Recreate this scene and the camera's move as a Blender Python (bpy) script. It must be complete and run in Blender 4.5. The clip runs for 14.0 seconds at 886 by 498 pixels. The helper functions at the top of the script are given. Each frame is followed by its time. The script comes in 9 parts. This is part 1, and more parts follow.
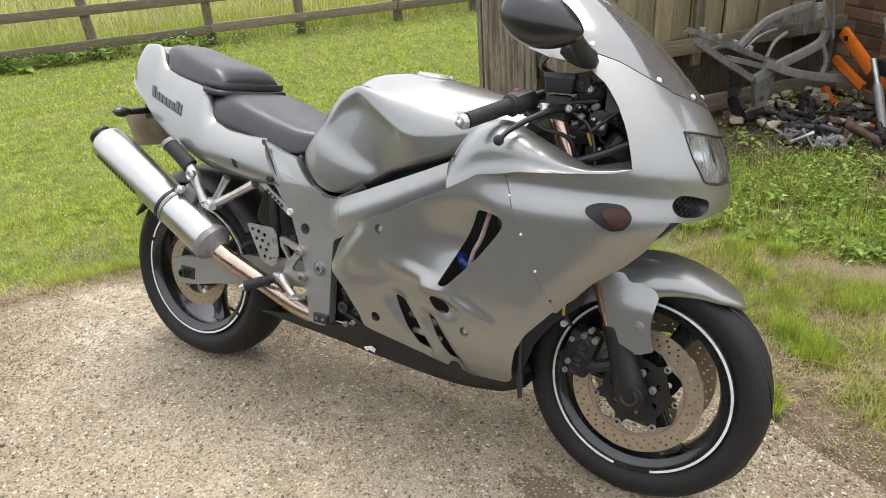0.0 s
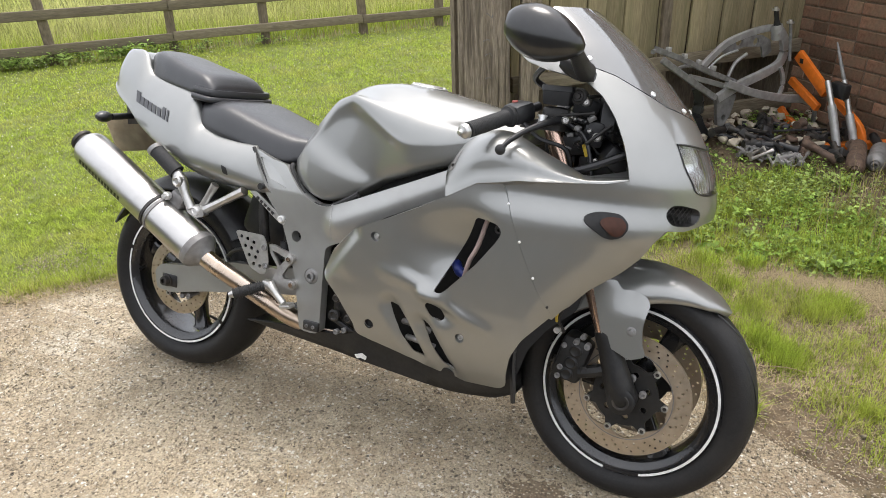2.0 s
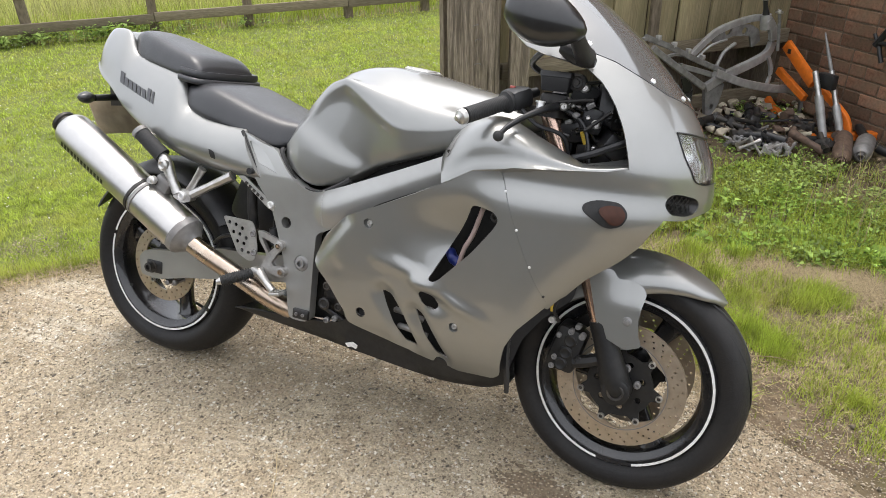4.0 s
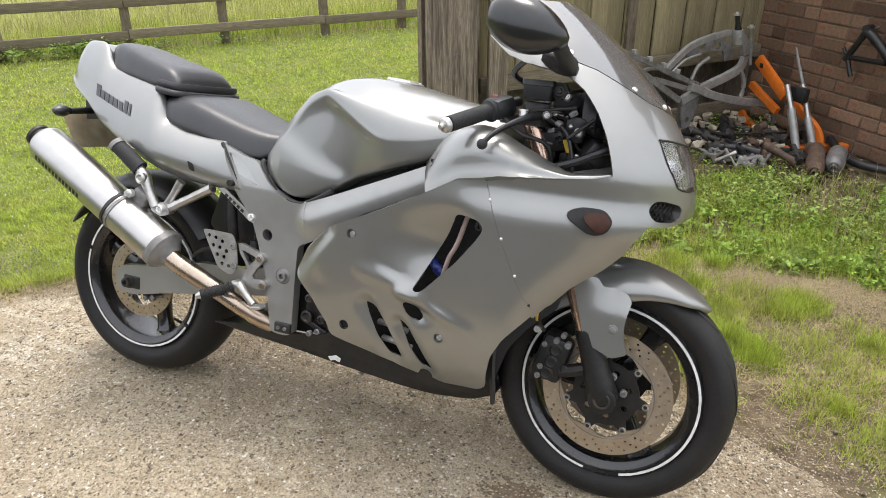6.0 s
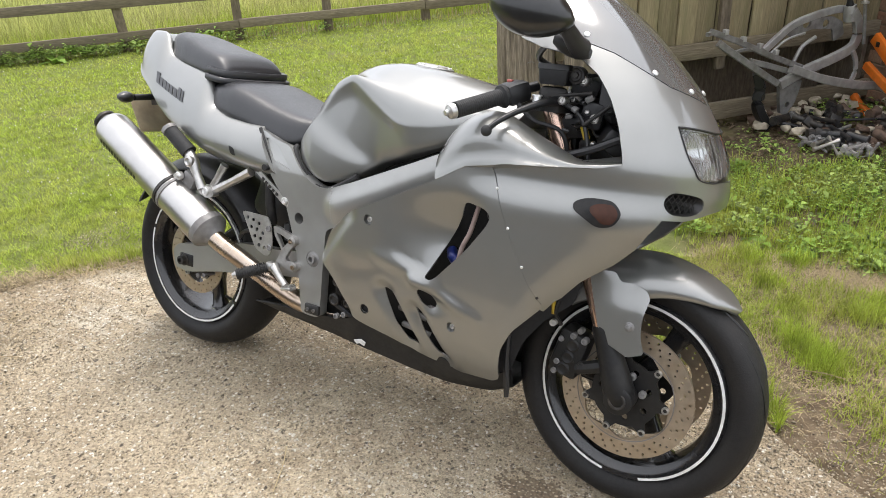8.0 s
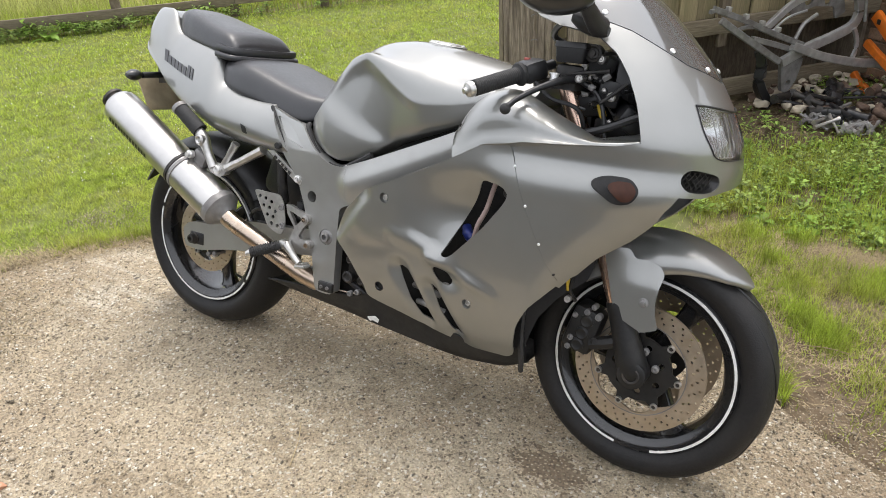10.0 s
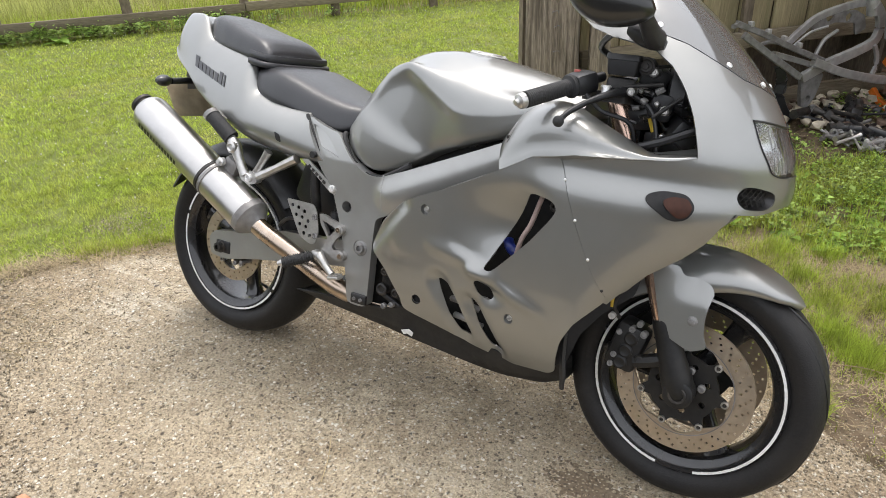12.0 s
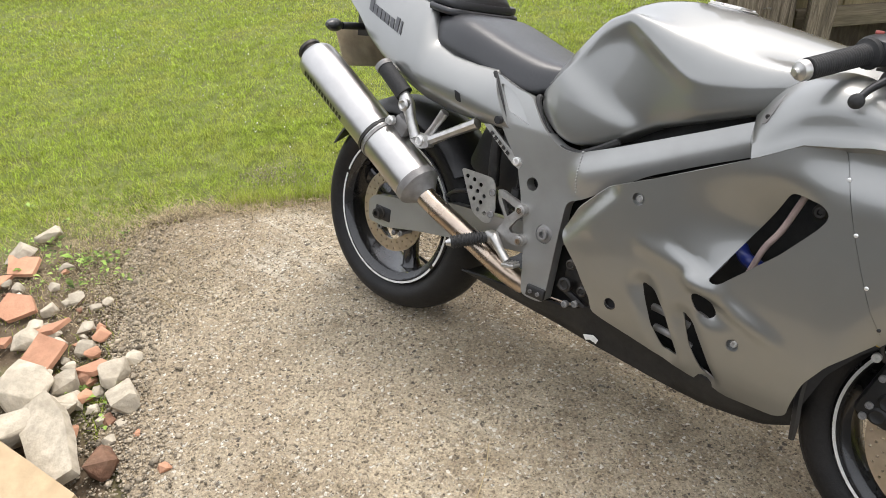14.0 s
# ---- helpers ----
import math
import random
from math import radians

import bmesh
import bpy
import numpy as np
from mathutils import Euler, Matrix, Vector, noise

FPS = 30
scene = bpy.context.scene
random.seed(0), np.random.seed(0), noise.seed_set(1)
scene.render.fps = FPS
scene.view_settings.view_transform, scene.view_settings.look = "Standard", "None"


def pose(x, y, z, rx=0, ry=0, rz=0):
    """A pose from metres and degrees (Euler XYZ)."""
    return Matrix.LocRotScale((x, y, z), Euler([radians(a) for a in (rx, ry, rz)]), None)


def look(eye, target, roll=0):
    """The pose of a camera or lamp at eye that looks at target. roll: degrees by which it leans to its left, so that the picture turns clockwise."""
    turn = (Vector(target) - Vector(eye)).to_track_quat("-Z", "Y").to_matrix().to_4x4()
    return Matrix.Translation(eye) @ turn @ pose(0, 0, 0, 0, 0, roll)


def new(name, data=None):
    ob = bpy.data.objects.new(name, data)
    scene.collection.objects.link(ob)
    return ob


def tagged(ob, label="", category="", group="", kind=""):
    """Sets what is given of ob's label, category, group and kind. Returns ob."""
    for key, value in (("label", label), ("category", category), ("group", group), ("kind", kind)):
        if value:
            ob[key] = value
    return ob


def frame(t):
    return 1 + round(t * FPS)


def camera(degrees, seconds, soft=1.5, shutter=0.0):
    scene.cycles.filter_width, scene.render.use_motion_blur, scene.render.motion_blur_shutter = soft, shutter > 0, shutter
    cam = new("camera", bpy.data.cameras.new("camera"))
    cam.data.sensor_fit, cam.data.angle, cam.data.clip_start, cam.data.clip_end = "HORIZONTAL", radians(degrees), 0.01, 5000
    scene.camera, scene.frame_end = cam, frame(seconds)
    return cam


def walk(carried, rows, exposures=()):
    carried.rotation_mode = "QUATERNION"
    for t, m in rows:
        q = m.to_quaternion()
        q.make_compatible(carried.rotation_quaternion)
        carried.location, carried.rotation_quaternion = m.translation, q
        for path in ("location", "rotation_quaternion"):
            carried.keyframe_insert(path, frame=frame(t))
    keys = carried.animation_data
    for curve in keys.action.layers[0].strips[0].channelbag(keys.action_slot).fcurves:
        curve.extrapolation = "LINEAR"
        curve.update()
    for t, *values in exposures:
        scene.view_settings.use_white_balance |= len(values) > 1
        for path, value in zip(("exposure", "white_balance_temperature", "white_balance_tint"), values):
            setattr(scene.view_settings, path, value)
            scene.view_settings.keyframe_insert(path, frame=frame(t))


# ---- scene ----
cam = camera(64.05, 14.0, 0.75)
# seconds, x, y, z, yaw, pitch, roll
PATH = [
    (0.0, 1.7287, -1.3337, 1.4166, 30.479, -28.218, 4.087),
    (0.5, 1.7166, -1.3558, 1.4205, 30.598, -25.188, 2.770),
    (1.0, 1.6975, -1.3651, 1.4123, 29.223, -24.675, 2.246),
    (1.5, 1.6611, -1.3714, 1.4135, 27.147, -26.759, 1.201),
    (2.0, 1.6532, -1.4036, 1.4184, 26.282, -27.275, 1.795),
    (2.5, 1.6331, -1.4123, 1.4180, 26.384, -26.924, 1.531),
    (3.0, 1.6273, -1.4124, 1.4092, 24.929, -27.461, 0.931),
    (3.2, 1.6274, -1.3976, 1.4170, 24.909, -28.318, 0.904),
    (5.3, 1.5883, -1.3910, 1.3873, 23.319, -28.130, -0.745),
    (5.5, 1.5992, -1.3909, 1.3887, 22.370, -26.874, -0.737),
    (6.0, 1.6002, -1.3963, 1.3867, 22.610, -26.970, 0.298),
    (6.5, 1.6216, -1.3978, 1.3793, 25.262, -25.976, 1.136),
    (7.0, 1.6990, -1.3413, 1.3813, 27.130, -27.530, 0.650),
    (7.5, 1.7759, -1.2886, 1.3821, 31.520, -27.789, 2.102),
    (8.0, 1.7977, -1.2720, 1.3761, 33.053, -27.857, 3.401),
    (8.2, 1.7932, -1.2740, 1.3784, 34.333, -28.504, 3.809),
    (10.3, 1.7583, -1.3352, 1.3865, 32.246, -29.613, 3.314),
    (10.5, 1.7580, -1.3486, 1.3887, 32.311, -28.687, 3.478),
    (11.0, 1.7456, -1.3448, 1.3912, 33.063, -29.294, 5.105),
    (11.5, 1.7160, -1.3510, 1.3720, 32.595, -28.914, 3.049),
    (12.0, 1.6531, -1.3384, 1.3808, 32.188, -28.879, 2.266),
    (12.5, 1.5704, -1.3363, 1.3670, 29.355, -27.415, 1.260),
    (13.0, 1.5489, -1.2729, 1.3759, 28.618, -29.160, 1.774),
    (13.5, 1.5396, -1.2200, 1.3575, 35.037, -28.386, 2.717),
    (14.0, 1.3763, -1.1952, 1.3077, 44.261, -31.879, 3.234),
]
walk(cam, [(t, pose(x, y, z, 90 + pitch, 0, yaw) @ pose(0, 0, 0, 0, 0, -roll)) for t, x, y, z, yaw, pitch, roll in PATH],
     exposures=[(0.0, 0.36, 6500, 12), (3.2, 0.37, 6500, 12), (5.5, 0.40, 6500, 12), (8.2, 0.36, 6500, 12), (10.5, 0.31, 6500, 12), (12.5, 0.28, 6500, 12), (14.0, 0.22, 6500, 12)])

# ---- daylight: thin bright cloud, sun behind it ----
SUN_ELEVATION, SUN_AZIMUTH = 70.0, 98.0   # azimuth: degrees from +x towards +y
world = bpy.data.worlds.new("sky")
scene.world = world
world.use_nodes = True
wn = world.node_tree.nodes
sky = wn.new("ShaderNodeTexSky")
sky.sky_type, sky.sun_disc = "NISHITA", False
sky.sun_elevation, sky.sun_rotation = radians(SUN_ELEVATION), radians(90 - SUN_AZIMUTH)
sky.air_density, sky.dust_density, sky.ozone_density = 1.0, 4.0, 1.0
soft_sky = wn.new("ShaderNodeMix")
soft_sky.data_type = "RGBA"
soft_sky.inputs["Factor"].default_value = 0.7
# cloud cover: nearly twice as bright overhead as at the horizon
place_in_sky, height, cover = wn.new("ShaderNodeTexCoord"), wn.new("ShaderNodeSeparateXYZ"), wn.new("ShaderNodeValToRGB")
cover.color_ramp.elements[0].color, cover.color_ramp.elements[1].color = (6.4, 6.6, 6.8, 1), (11.2, 11.4, 11.6, 1)
world.node_tree.links.new(place_in_sky.outputs["Generated"], height.inputs[0])
world.node_tree.links.new(height.outputs["Z"], cover.inputs[0])
world.node_tree.links.new(cover.outputs[0], soft_sky.inputs["B"])
world.node_tree.links.new(sky.outputs[0], soft_sky.inputs["A"])
wn["Background"].inputs[1].default_value = 0.185
world.node_tree.links.new(soft_sky.outputs["Result"], wn["Background"].inputs[0])
sun = new("sun", bpy.data.lights.new("sun", "SUN"))
sun.data.energy, sun.data.angle, sun.data.color = 1.8, radians(26), (1.0, 0.96, 0.9)
sd = Vector((math.cos(radians(SUN_AZIMUTH)) * math.cos(radians(SUN_ELEVATION)),
             math.sin(radians(SUN_AZIMUTH)) * math.cos(radians(SUN_ELEVATION)), math.sin(radians(SUN_ELEVATION))))
sun.matrix_world = look(sd * 30, (0, 0, 0))


# ---- materials ----
def mat(name, colour, rough=0.5, metal=0.0, vary=0.15, scale=40.0, bump=0.0, bump_scale=200.0, coat=0.0,
        blotch=0.0, blotch_scale=6.0, blotch_colour=None, piece=0.0, island=0.0, trans=0.0, spec=0.5, stretch=(1, 1, 1), rough_vary=0.08):
    """A surface with fine grain, larger blotches and relief."""
    m = bpy.data.materials.new(name)
    m.use_nodes = True
    nt = m.node_tree
    bs = nt.nodes["Principled BSDF"]
    link = nt.links.new
    tc = nt.nodes.new("ShaderNodeTexCoord")
    mp = nt.nodes.new("ShaderNodeMapping")
    mp.inputs["Scale"].default_value = stretch
    link(tc.outputs["Object"], mp.inputs[0])
    n1 = nt.nodes.new("ShaderNodeTexNoise")
    n1.inputs["Scale"].default_value, n1.inputs["Detail"].default_value = scale, 5
    link(mp.outputs[0], n1.inputs["Vector"])
    dark = [c * (1 - vary) for c in colour]
    light = [min(1, c * (1 + vary)) for c in colour]
    ramp = nt.nodes.new("ShaderNodeValToRGB")
    ramp.color_ramp.elements[0].position, ramp.color_ramp.elements[1].position = 0.3, 0.7
    ramp.color_ramp.elements[0].color, ramp.color_ramp.elements[1].color = (*dark, 1), (*light, 1)
    link(n1.outputs["Fac"], ramp.inputs[0])
    out = ramp.outputs[0]
    if blotch:
        n2 = nt.nodes.new("ShaderNodeTexNoise")
        n2.inputs["Scale"].default_value, n2.inputs["Detail"].default_value = blotch_scale, 6
        link(mp.outputs[0], n2.inputs["Vector"])
        r2 = nt.nodes.new("ShaderNodeValToRGB")
        r2.color_ramp.elements[0].position, r2.color_ramp.elements[1].position = 0.45, 0.68
        r2.color_ramp.elements[1].color = (blotch, blotch, blotch, 1)
        link(n2.outputs["Fac"], r2.inputs[0])
        mx = nt.nodes.new("ShaderNodeMix")
        mx.data_type = "RGBA"
        link(r2.outputs[0], mx.inputs["Factor"])
        link(out, mx.inputs["A"])
        mx.inputs["B"].default_value = (*(blotch_colour or [c * 0.55 for c in colour]), 1)
        out = mx.outputs["Result"]
    for amount, kind in ((piece, "obj"), (island, "isl")):
        if amount:
            src = nt.nodes.new("ShaderNodeObjectInfo" if kind == "obj" else "ShaderNodeNewGeometry")
            hv = nt.nodes.new("ShaderNodeHueSaturation")
            mr = nt.nodes.new("ShaderNodeMapRange")
            mr.inputs["To Min"].default_value, mr.inputs["To Max"].default_value = 1 - amount, 1 + amount
            link(src.outputs["Random" if kind == "obj" else "Random Per Island"], mr.inputs["Value"])
            link(mr.outputs[0], hv.inputs["Value"])
            link(out, hv.inputs["Color"])
            out = hv.outputs[0]
    link(out, bs.inputs["Base Color"])
    bs.inputs["Metallic"].default_value = metal
    bs.inputs["Specular IOR Level"].default_value = spec
    bs.inputs["Transmission Weight"].default_value = trans
    bs.inputs["Coat Weight"].default_value = coat
    bs.inputs["Coat Roughness"].default_value = 0.07
    bs.inputs["Coat IOR"].default_value = 1.7
    if rough_vary:
        n3 = nt.nodes.new("ShaderNodeTexNoise")
        n3.inputs["Scale"].default_value, n3.inputs["Detail"].default_value = scale * 0.35, 4
        link(mp.outputs[0], n3.inputs["Vector"])
        rr = nt.nodes.new("ShaderNodeMapRange")
        rr.inputs["To Min"].default_value, rr.inputs["To Max"].default_value = max(0, rough - rough_vary), min(1, rough + rough_vary)
        link(n3.outputs["Fac"], rr.inputs["Value"])
        link(rr.outputs[0], bs.inputs["Roughness"])
    else:
        bs.inputs["Roughness"].default_value = rough
    if bump:
        n4 = nt.nodes.new("ShaderNodeTexNoise")
        n4.inputs["Scale"].default_value, n4.inputs["Detail"].default_value = bump_scale, 4
        link(mp.outputs[0], n4.inputs["Vector"])
        bp = nt.nodes.new("ShaderNodeBump")
        bp.inputs["Strength"].default_value, bp.inputs["Distance"].default_value = min(1, bump), 0.004
        link(n4.outputs["Fac"], bp.inputs["Height"])
        link(bp.outputs[0], bs.inputs["Normal"])
    return m


def concrete_material():
    """Worn exposed-aggregate concrete: pale stones and dark pits in a warm grey matrix, stains at a larger scale."""
    m = bpy.data.materials.new("worn_concrete")
    m.use_nodes = True
    nt = m.node_tree
    link, bs = nt.links.new, nt.nodes["Principled BSDF"]
    tc = nt.nodes.new("ShaderNodeTexCoord")

    def tex(kind, scale, **kw):
        n = nt.nodes.new(kind)
        n.inputs["Scale"].default_value = scale
        for k, v in kw.items():
            n.inputs[k].default_value = v
        link(tc.outputs["Object"], n.inputs["Vector"])
        return n

    def ramp(src, stops):
        r = nt.nodes.new("ShaderNodeValToRGB")
        while len(r.color_ramp.elements) < len(stops):
            r.color_ramp.elements.new(0.5)
        for e, (p, c) in zip(r.color_ramp.elements, stops):
            e.position, e.color = p, (*c, 1)
        link(src, r.inputs[0])
        return r.outputs[0]

    def mix(fac, a, b, mode="MIX"):
        x = nt.nodes.new("ShaderNodeMix")
        x.data_type, x.blend_type = "RGBA", mode
        if isinstance(fac, float):
            x.inputs["Factor"].default_value = fac
        else:
            link(fac, x.inputs["Factor"])
        for s, v in (("A", a), ("B", b)):
            if isinstance(v, tuple):
                x.inputs[s].default_value = (*v, 1)
            else:
                link(v, x.inputs[s])
        return x.outputs["Result"]

    def warped(kind, scale, push, wscale):
        """A cell texture whose cells are bent out of round by noise."""
        w = tex("ShaderNodeTexNoise", wscale, Detail=2.0)
        sub, mul, add = (nt.nodes.new("ShaderNodeVectorMath") for _ in range(3))
        sub.operation, mul.operation, add.operation = "SUBTRACT", "SCALE", "ADD"
        sub.inputs[1].default_value = (0.5, 0.5, 0.5)
        mul.inputs["Scale"].default_value = push
        link(w.outputs["Color"], sub.inputs[0])
        link(sub.outputs[0], mul.inputs[0])
        link(tc.outputs["Object"], add.inputs[0])
        link(mul.outputs[0], add.inputs[1])
        n = nt.nodes.new(kind)
        n.inputs["Scale"].default_value = scale
        link(add.outputs[0], n.inputs["Vector"])
        return n

    big = tex("ShaderNodeTexNoise", 1.3, Detail=6.0, Roughness=0.65)
    mid = tex("ShaderNodeTexNoise", 7.0, Detail=8.0, Roughness=0.75)
    fine = tex("ShaderNodeTexNoise", 420.0, Detail=4.0, Roughness=0.7)
    sand = tex("ShaderNodeTexNoise", 150.0, Detail=6.0, Roughness=0.75)
    stones = warped("ShaderNodeTexVoronoi", 88.0, 0.016, 90.0)
    grit = warped("ShaderNodeTexVoronoi", 190.0, 0.008, 160.0)
    pits = warped("ShaderNodeTexVoronoi", 46.0, 0.03, 60.0)
    base = ramp(big.outputs["Fac"], [(0.32, (0.29, 0.235, 0.162)), (0.5, (0.395, 0.332, 0.238)), (0.68, (0.50, 0.435, 0.325))])
    base = mix(1.0, base, ramp(mid.outputs["Fac"], [(0.3, (0.58, 0.54, 0.48)), (0.5, (0.98, 0.96, 0.93)), (0.7, (1.3, 1.3, 1.27))]), "MULTIPLY")
    base = mix(0.75, base, ramp(sand.outputs["Fac"], [(0.34, (0.42, 0.39, 0.34)), (0.5, (1.0, 1.0, 1.0)), (0.66, (1.75, 1.72, 1.64))]), "MULTIPLY")
    mp = nt.nodes.new("ShaderNodeMapping")
    mp.inputs["Scale"].default_value, mp.inputs["Rotation"].default_value = (1.0, 6.0, 1.0), (0, 0, radians(-68))
    link(tc.outputs["Object"], mp.inputs[0])
    scrape = nt.nodes.new("ShaderNodeTexNoise")
    scrape.inputs["Scale"].default_value, scrape.inputs["Detail"].default_value, scrape.inputs["Roughness"].default_value = 2.3, 8.0, 0.68
    link(mp.outputs[0], scrape.inputs["Vector"])
    base = mix(ramp(scrape.outputs["Fac"], [(0.57, (0, 0, 0)), (0.72, (0.6, 0.6, 0.6))]), base, (0.50, 0.45, 0.36))
    brown = tex("ShaderNodeTexNoise", 3.6, Detail=9.0, Roughness=0.75)
    base = mix(ramp(brown.outputs["Fac"], [(0.56, (0, 0, 0)), (0.70, (0.55, 0.55, 0.55))]), base, (0.19, 0.125, 0.078))
    # lime-white drag marks near the back wheel, orange-brown soil trodden over the far end
    for centre, reach, stops, colour in (((-0.60, 0.02, 0), 0.46, [(0.48, (0, 0, 0)), (0.60, (0.5, 0.5, 0.5))], (0.66, 0.61, 0.50)), ((-0.98, -0.22, 0), 0.36, [(0.30, (0, 0, 0)), (0.62, (0.75, 0.75, 0.75))], (0.29, 0.215, 0.135)),
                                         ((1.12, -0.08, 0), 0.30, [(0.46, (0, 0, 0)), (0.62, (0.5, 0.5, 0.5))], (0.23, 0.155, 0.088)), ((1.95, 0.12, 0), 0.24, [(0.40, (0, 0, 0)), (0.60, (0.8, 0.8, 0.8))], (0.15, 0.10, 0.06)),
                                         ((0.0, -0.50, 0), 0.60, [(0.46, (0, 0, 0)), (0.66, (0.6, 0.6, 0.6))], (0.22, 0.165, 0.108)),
                                         ((0.30, -0.95, 0), 0.50, [(0.46, (0, 0, 0)), (0.60, (0.25, 0.25, 0.25))], (0.52, 0.46, 0.35))):
        far = nt.nodes.new("ShaderNodeVectorMath")
        far.operation = "DISTANCE"
        far.inputs[1].default_value = centre
        link(tc.outputs["Object"], far.inputs[0])
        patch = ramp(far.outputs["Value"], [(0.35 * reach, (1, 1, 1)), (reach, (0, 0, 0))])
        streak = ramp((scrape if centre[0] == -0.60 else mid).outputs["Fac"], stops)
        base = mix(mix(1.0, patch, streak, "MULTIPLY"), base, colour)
    tone = nt.nodes.new("ShaderNodeSeparateColor")
    link(stones.outputs["Color"], tone.inputs[0])
    stone_col = ramp(tone.outputs[0], [(0.0, (0.075, 0.062, 0.050)), (0.10, (0.19, 0.15, 0.105)), (0.35, (0.34, 0.278, 0.195)), (0.65, (0.50, 0.43, 0.32)), (0.92, (0.78, 0.74, 0.64))])
    stone_mask = ramp(stones.outputs["Distance"], [(0.34, (0.88, 0.88, 0.88)), (0.50, (0, 0, 0))])
    shown = ramp(tone.outputs[1], [(0.28, (0, 0, 0)), (0.36, (1, 1, 1))])
    base = mix(mix(1.0, stone_mask, shown, "MULTIPLY"), base, stone_col)
    gt = nt.nodes.new("ShaderNodeSeparateColor")
    link(grit.outputs["Color"], gt.inputs[0])
    grit_mask = ramp(grit.outputs["Distance"], [(0.30, (1, 1, 1)), (0.48, (0, 0, 0))])
    base = mix(mix(1.0, grit_mask, ramp(gt.outputs[1], [(0.78, (0, 0, 0)), (0.86, (0.75, 0.75, 0.75))]), "MULTIPLY"), base, (0.075, 0.060, 0.046))
    base = mix(mix(1.0, grit_mask, ramp(gt.outputs[2], [(0.84, (0, 0, 0)), (0.92, (0.75, 0.75, 0.75))]), "MULTIPLY"), base, (0.60, 0.56, 0.47))
    pt = nt.nodes.new("ShaderNodeSeparateColor")
    link(pits.outputs["Color"], pt.inputs[0])
    pit_mask = mix(1.0, ramp(pits.outputs["Distance"], [(0.18, (1, 1, 1)), (0.36, (0, 0, 0))]), ramp(pt.outputs[0], [(0.90, (0, 0, 0)), (0.95, (0.85, 0.85, 0.85))]), "MULTIPLY")
    base = mix(pit_mask, base, (0.060, 0.052, 0.045))
    link(base, bs.inputs["Base Color"])
    bs.inputs["Roughness"].default_value = 0.88
    bs.inputs["Specular IOR Level"].default_value = 0.3
    h = mix(0.35, ramp(stones.outputs["Distance"], [(0.1, (1, 1, 1)), (0.5, (0.0, 0.0, 0.0))]), fine.outputs["Color"])
    h = mix(0.45, h, sand.outputs["Color"])
    h = mix(pit_mask, h, (0.0, 0.0, 0.0))
    bp = nt.nodes.new("ShaderNodeBump")
    bp.inputs["Strength"].default_value, bp.inputs["Distance"].default_value = 1.0, 0.014
    link(h, bp.inputs["Height"])
    link(bp.outputs[0], bs.inputs["Normal"])
    return m


def soil_material():
    """Earth under the grass: mown lawn to one side, bare brown soil and dry straw by the slab's end."""
    m = bpy.data.materials.new("grassy_soil")
    m.use_nodes = True
    nt = m.node_tree
    link, bs = nt.links.new, nt.nodes["Principled BSDF"]
    tc = nt.nodes.new("ShaderNodeTexCoord")
    cols = []
    for sc, stops in ((9.0, [(0.35, (0.105, 0.125, 0.036)), (0.7, (0.17, 0.20, 0.055))]), (14.0, [(0.3, (0.085, 0.062, 0.04)), (0.55, (0.15, 0.112, 0.073)), (0.75, (0.25, 0.20, 0.14))])):
        n = nt.nodes.new("ShaderNodeTexNoise")
        n.inputs["Scale"].default_value, n.inputs["Detail"].default_value = sc, 8
        link(tc.outputs["Object"], n.inputs["Vector"])
        r = nt.nodes.new("ShaderNodeValToRGB")
        while len(r.color_ramp.elements) < len(stops):
            r.color_ramp.elements.new(0.5)
        for e, (p, c) in zip(r.color_ramp.elements, stops):
            e.position, e.color = p, (*c, 1)
        link(n.outputs["Fac"], r.inputs[0])
        cols.append((n, r))
    at = nt.nodes.new("ShaderNodeAttribute")
    at.attribute_name = "bare"
    mx = nt.nodes.new("ShaderNodeMix")
    mx.data_type = "RGBA"
    link(at.outputs["Fac"], mx.inputs["Factor"])
    link(cols[0][1].outputs[0], mx.inputs["A"])
    link(cols[1][1].outputs[0], mx.inputs["B"])
    link(mx.outputs["Result"], bs.inputs["Base Color"])
    bs.inputs["Roughness"].default_value = 0.95
    bs.inputs["Specular IOR Level"].default_value = 0.2
    bp = nt.nodes.new("ShaderNodeBump")
    bp.inputs["Strength"].default_value, bp.inputs["Distance"].default_value = 1.0, 0.02
    link(cols[1][0].outputs["Fac"], bp.inputs["Height"])
    link(bp.outputs[0], bs.inputs["Normal"])
    return m


M_CONCRETE, M_SOIL = concrete_material(), soil_material()
M_PAINT = mat("silver_grey_paint", (0.268, 0.270, 0.258), 0.42, 0.74, 0.02, 14, coat=0.9, blotch=0.35, blotch_scale=5, blotch_colour=(0.240, 0.241, 0.226), rough_vary=0.06)
M_FRAME = mat("painted_alloy_frame", (0.36, 0.36, 0.345), 0.38, 0.6, 0.03, 20, coat=0.7, blotch=0.3, blotch_scale=9, blotch_colour=(0.26, 0.25, 0.23))
M_SCREEN = mat("tinted_screen", (0.17, 0.174, 0.172), 0.12, 0.45, 0.02, 20, coat=1.0, rough_vary=0.03)
M_BLACK = mat("black_plastic", (0.013, 0.013, 0.014), 0.40, 0, 0.2, 120, bump=0.08, bump_scale=500, blotch=0.3, blotch_colour=(0.04, 0.037, 0.032))
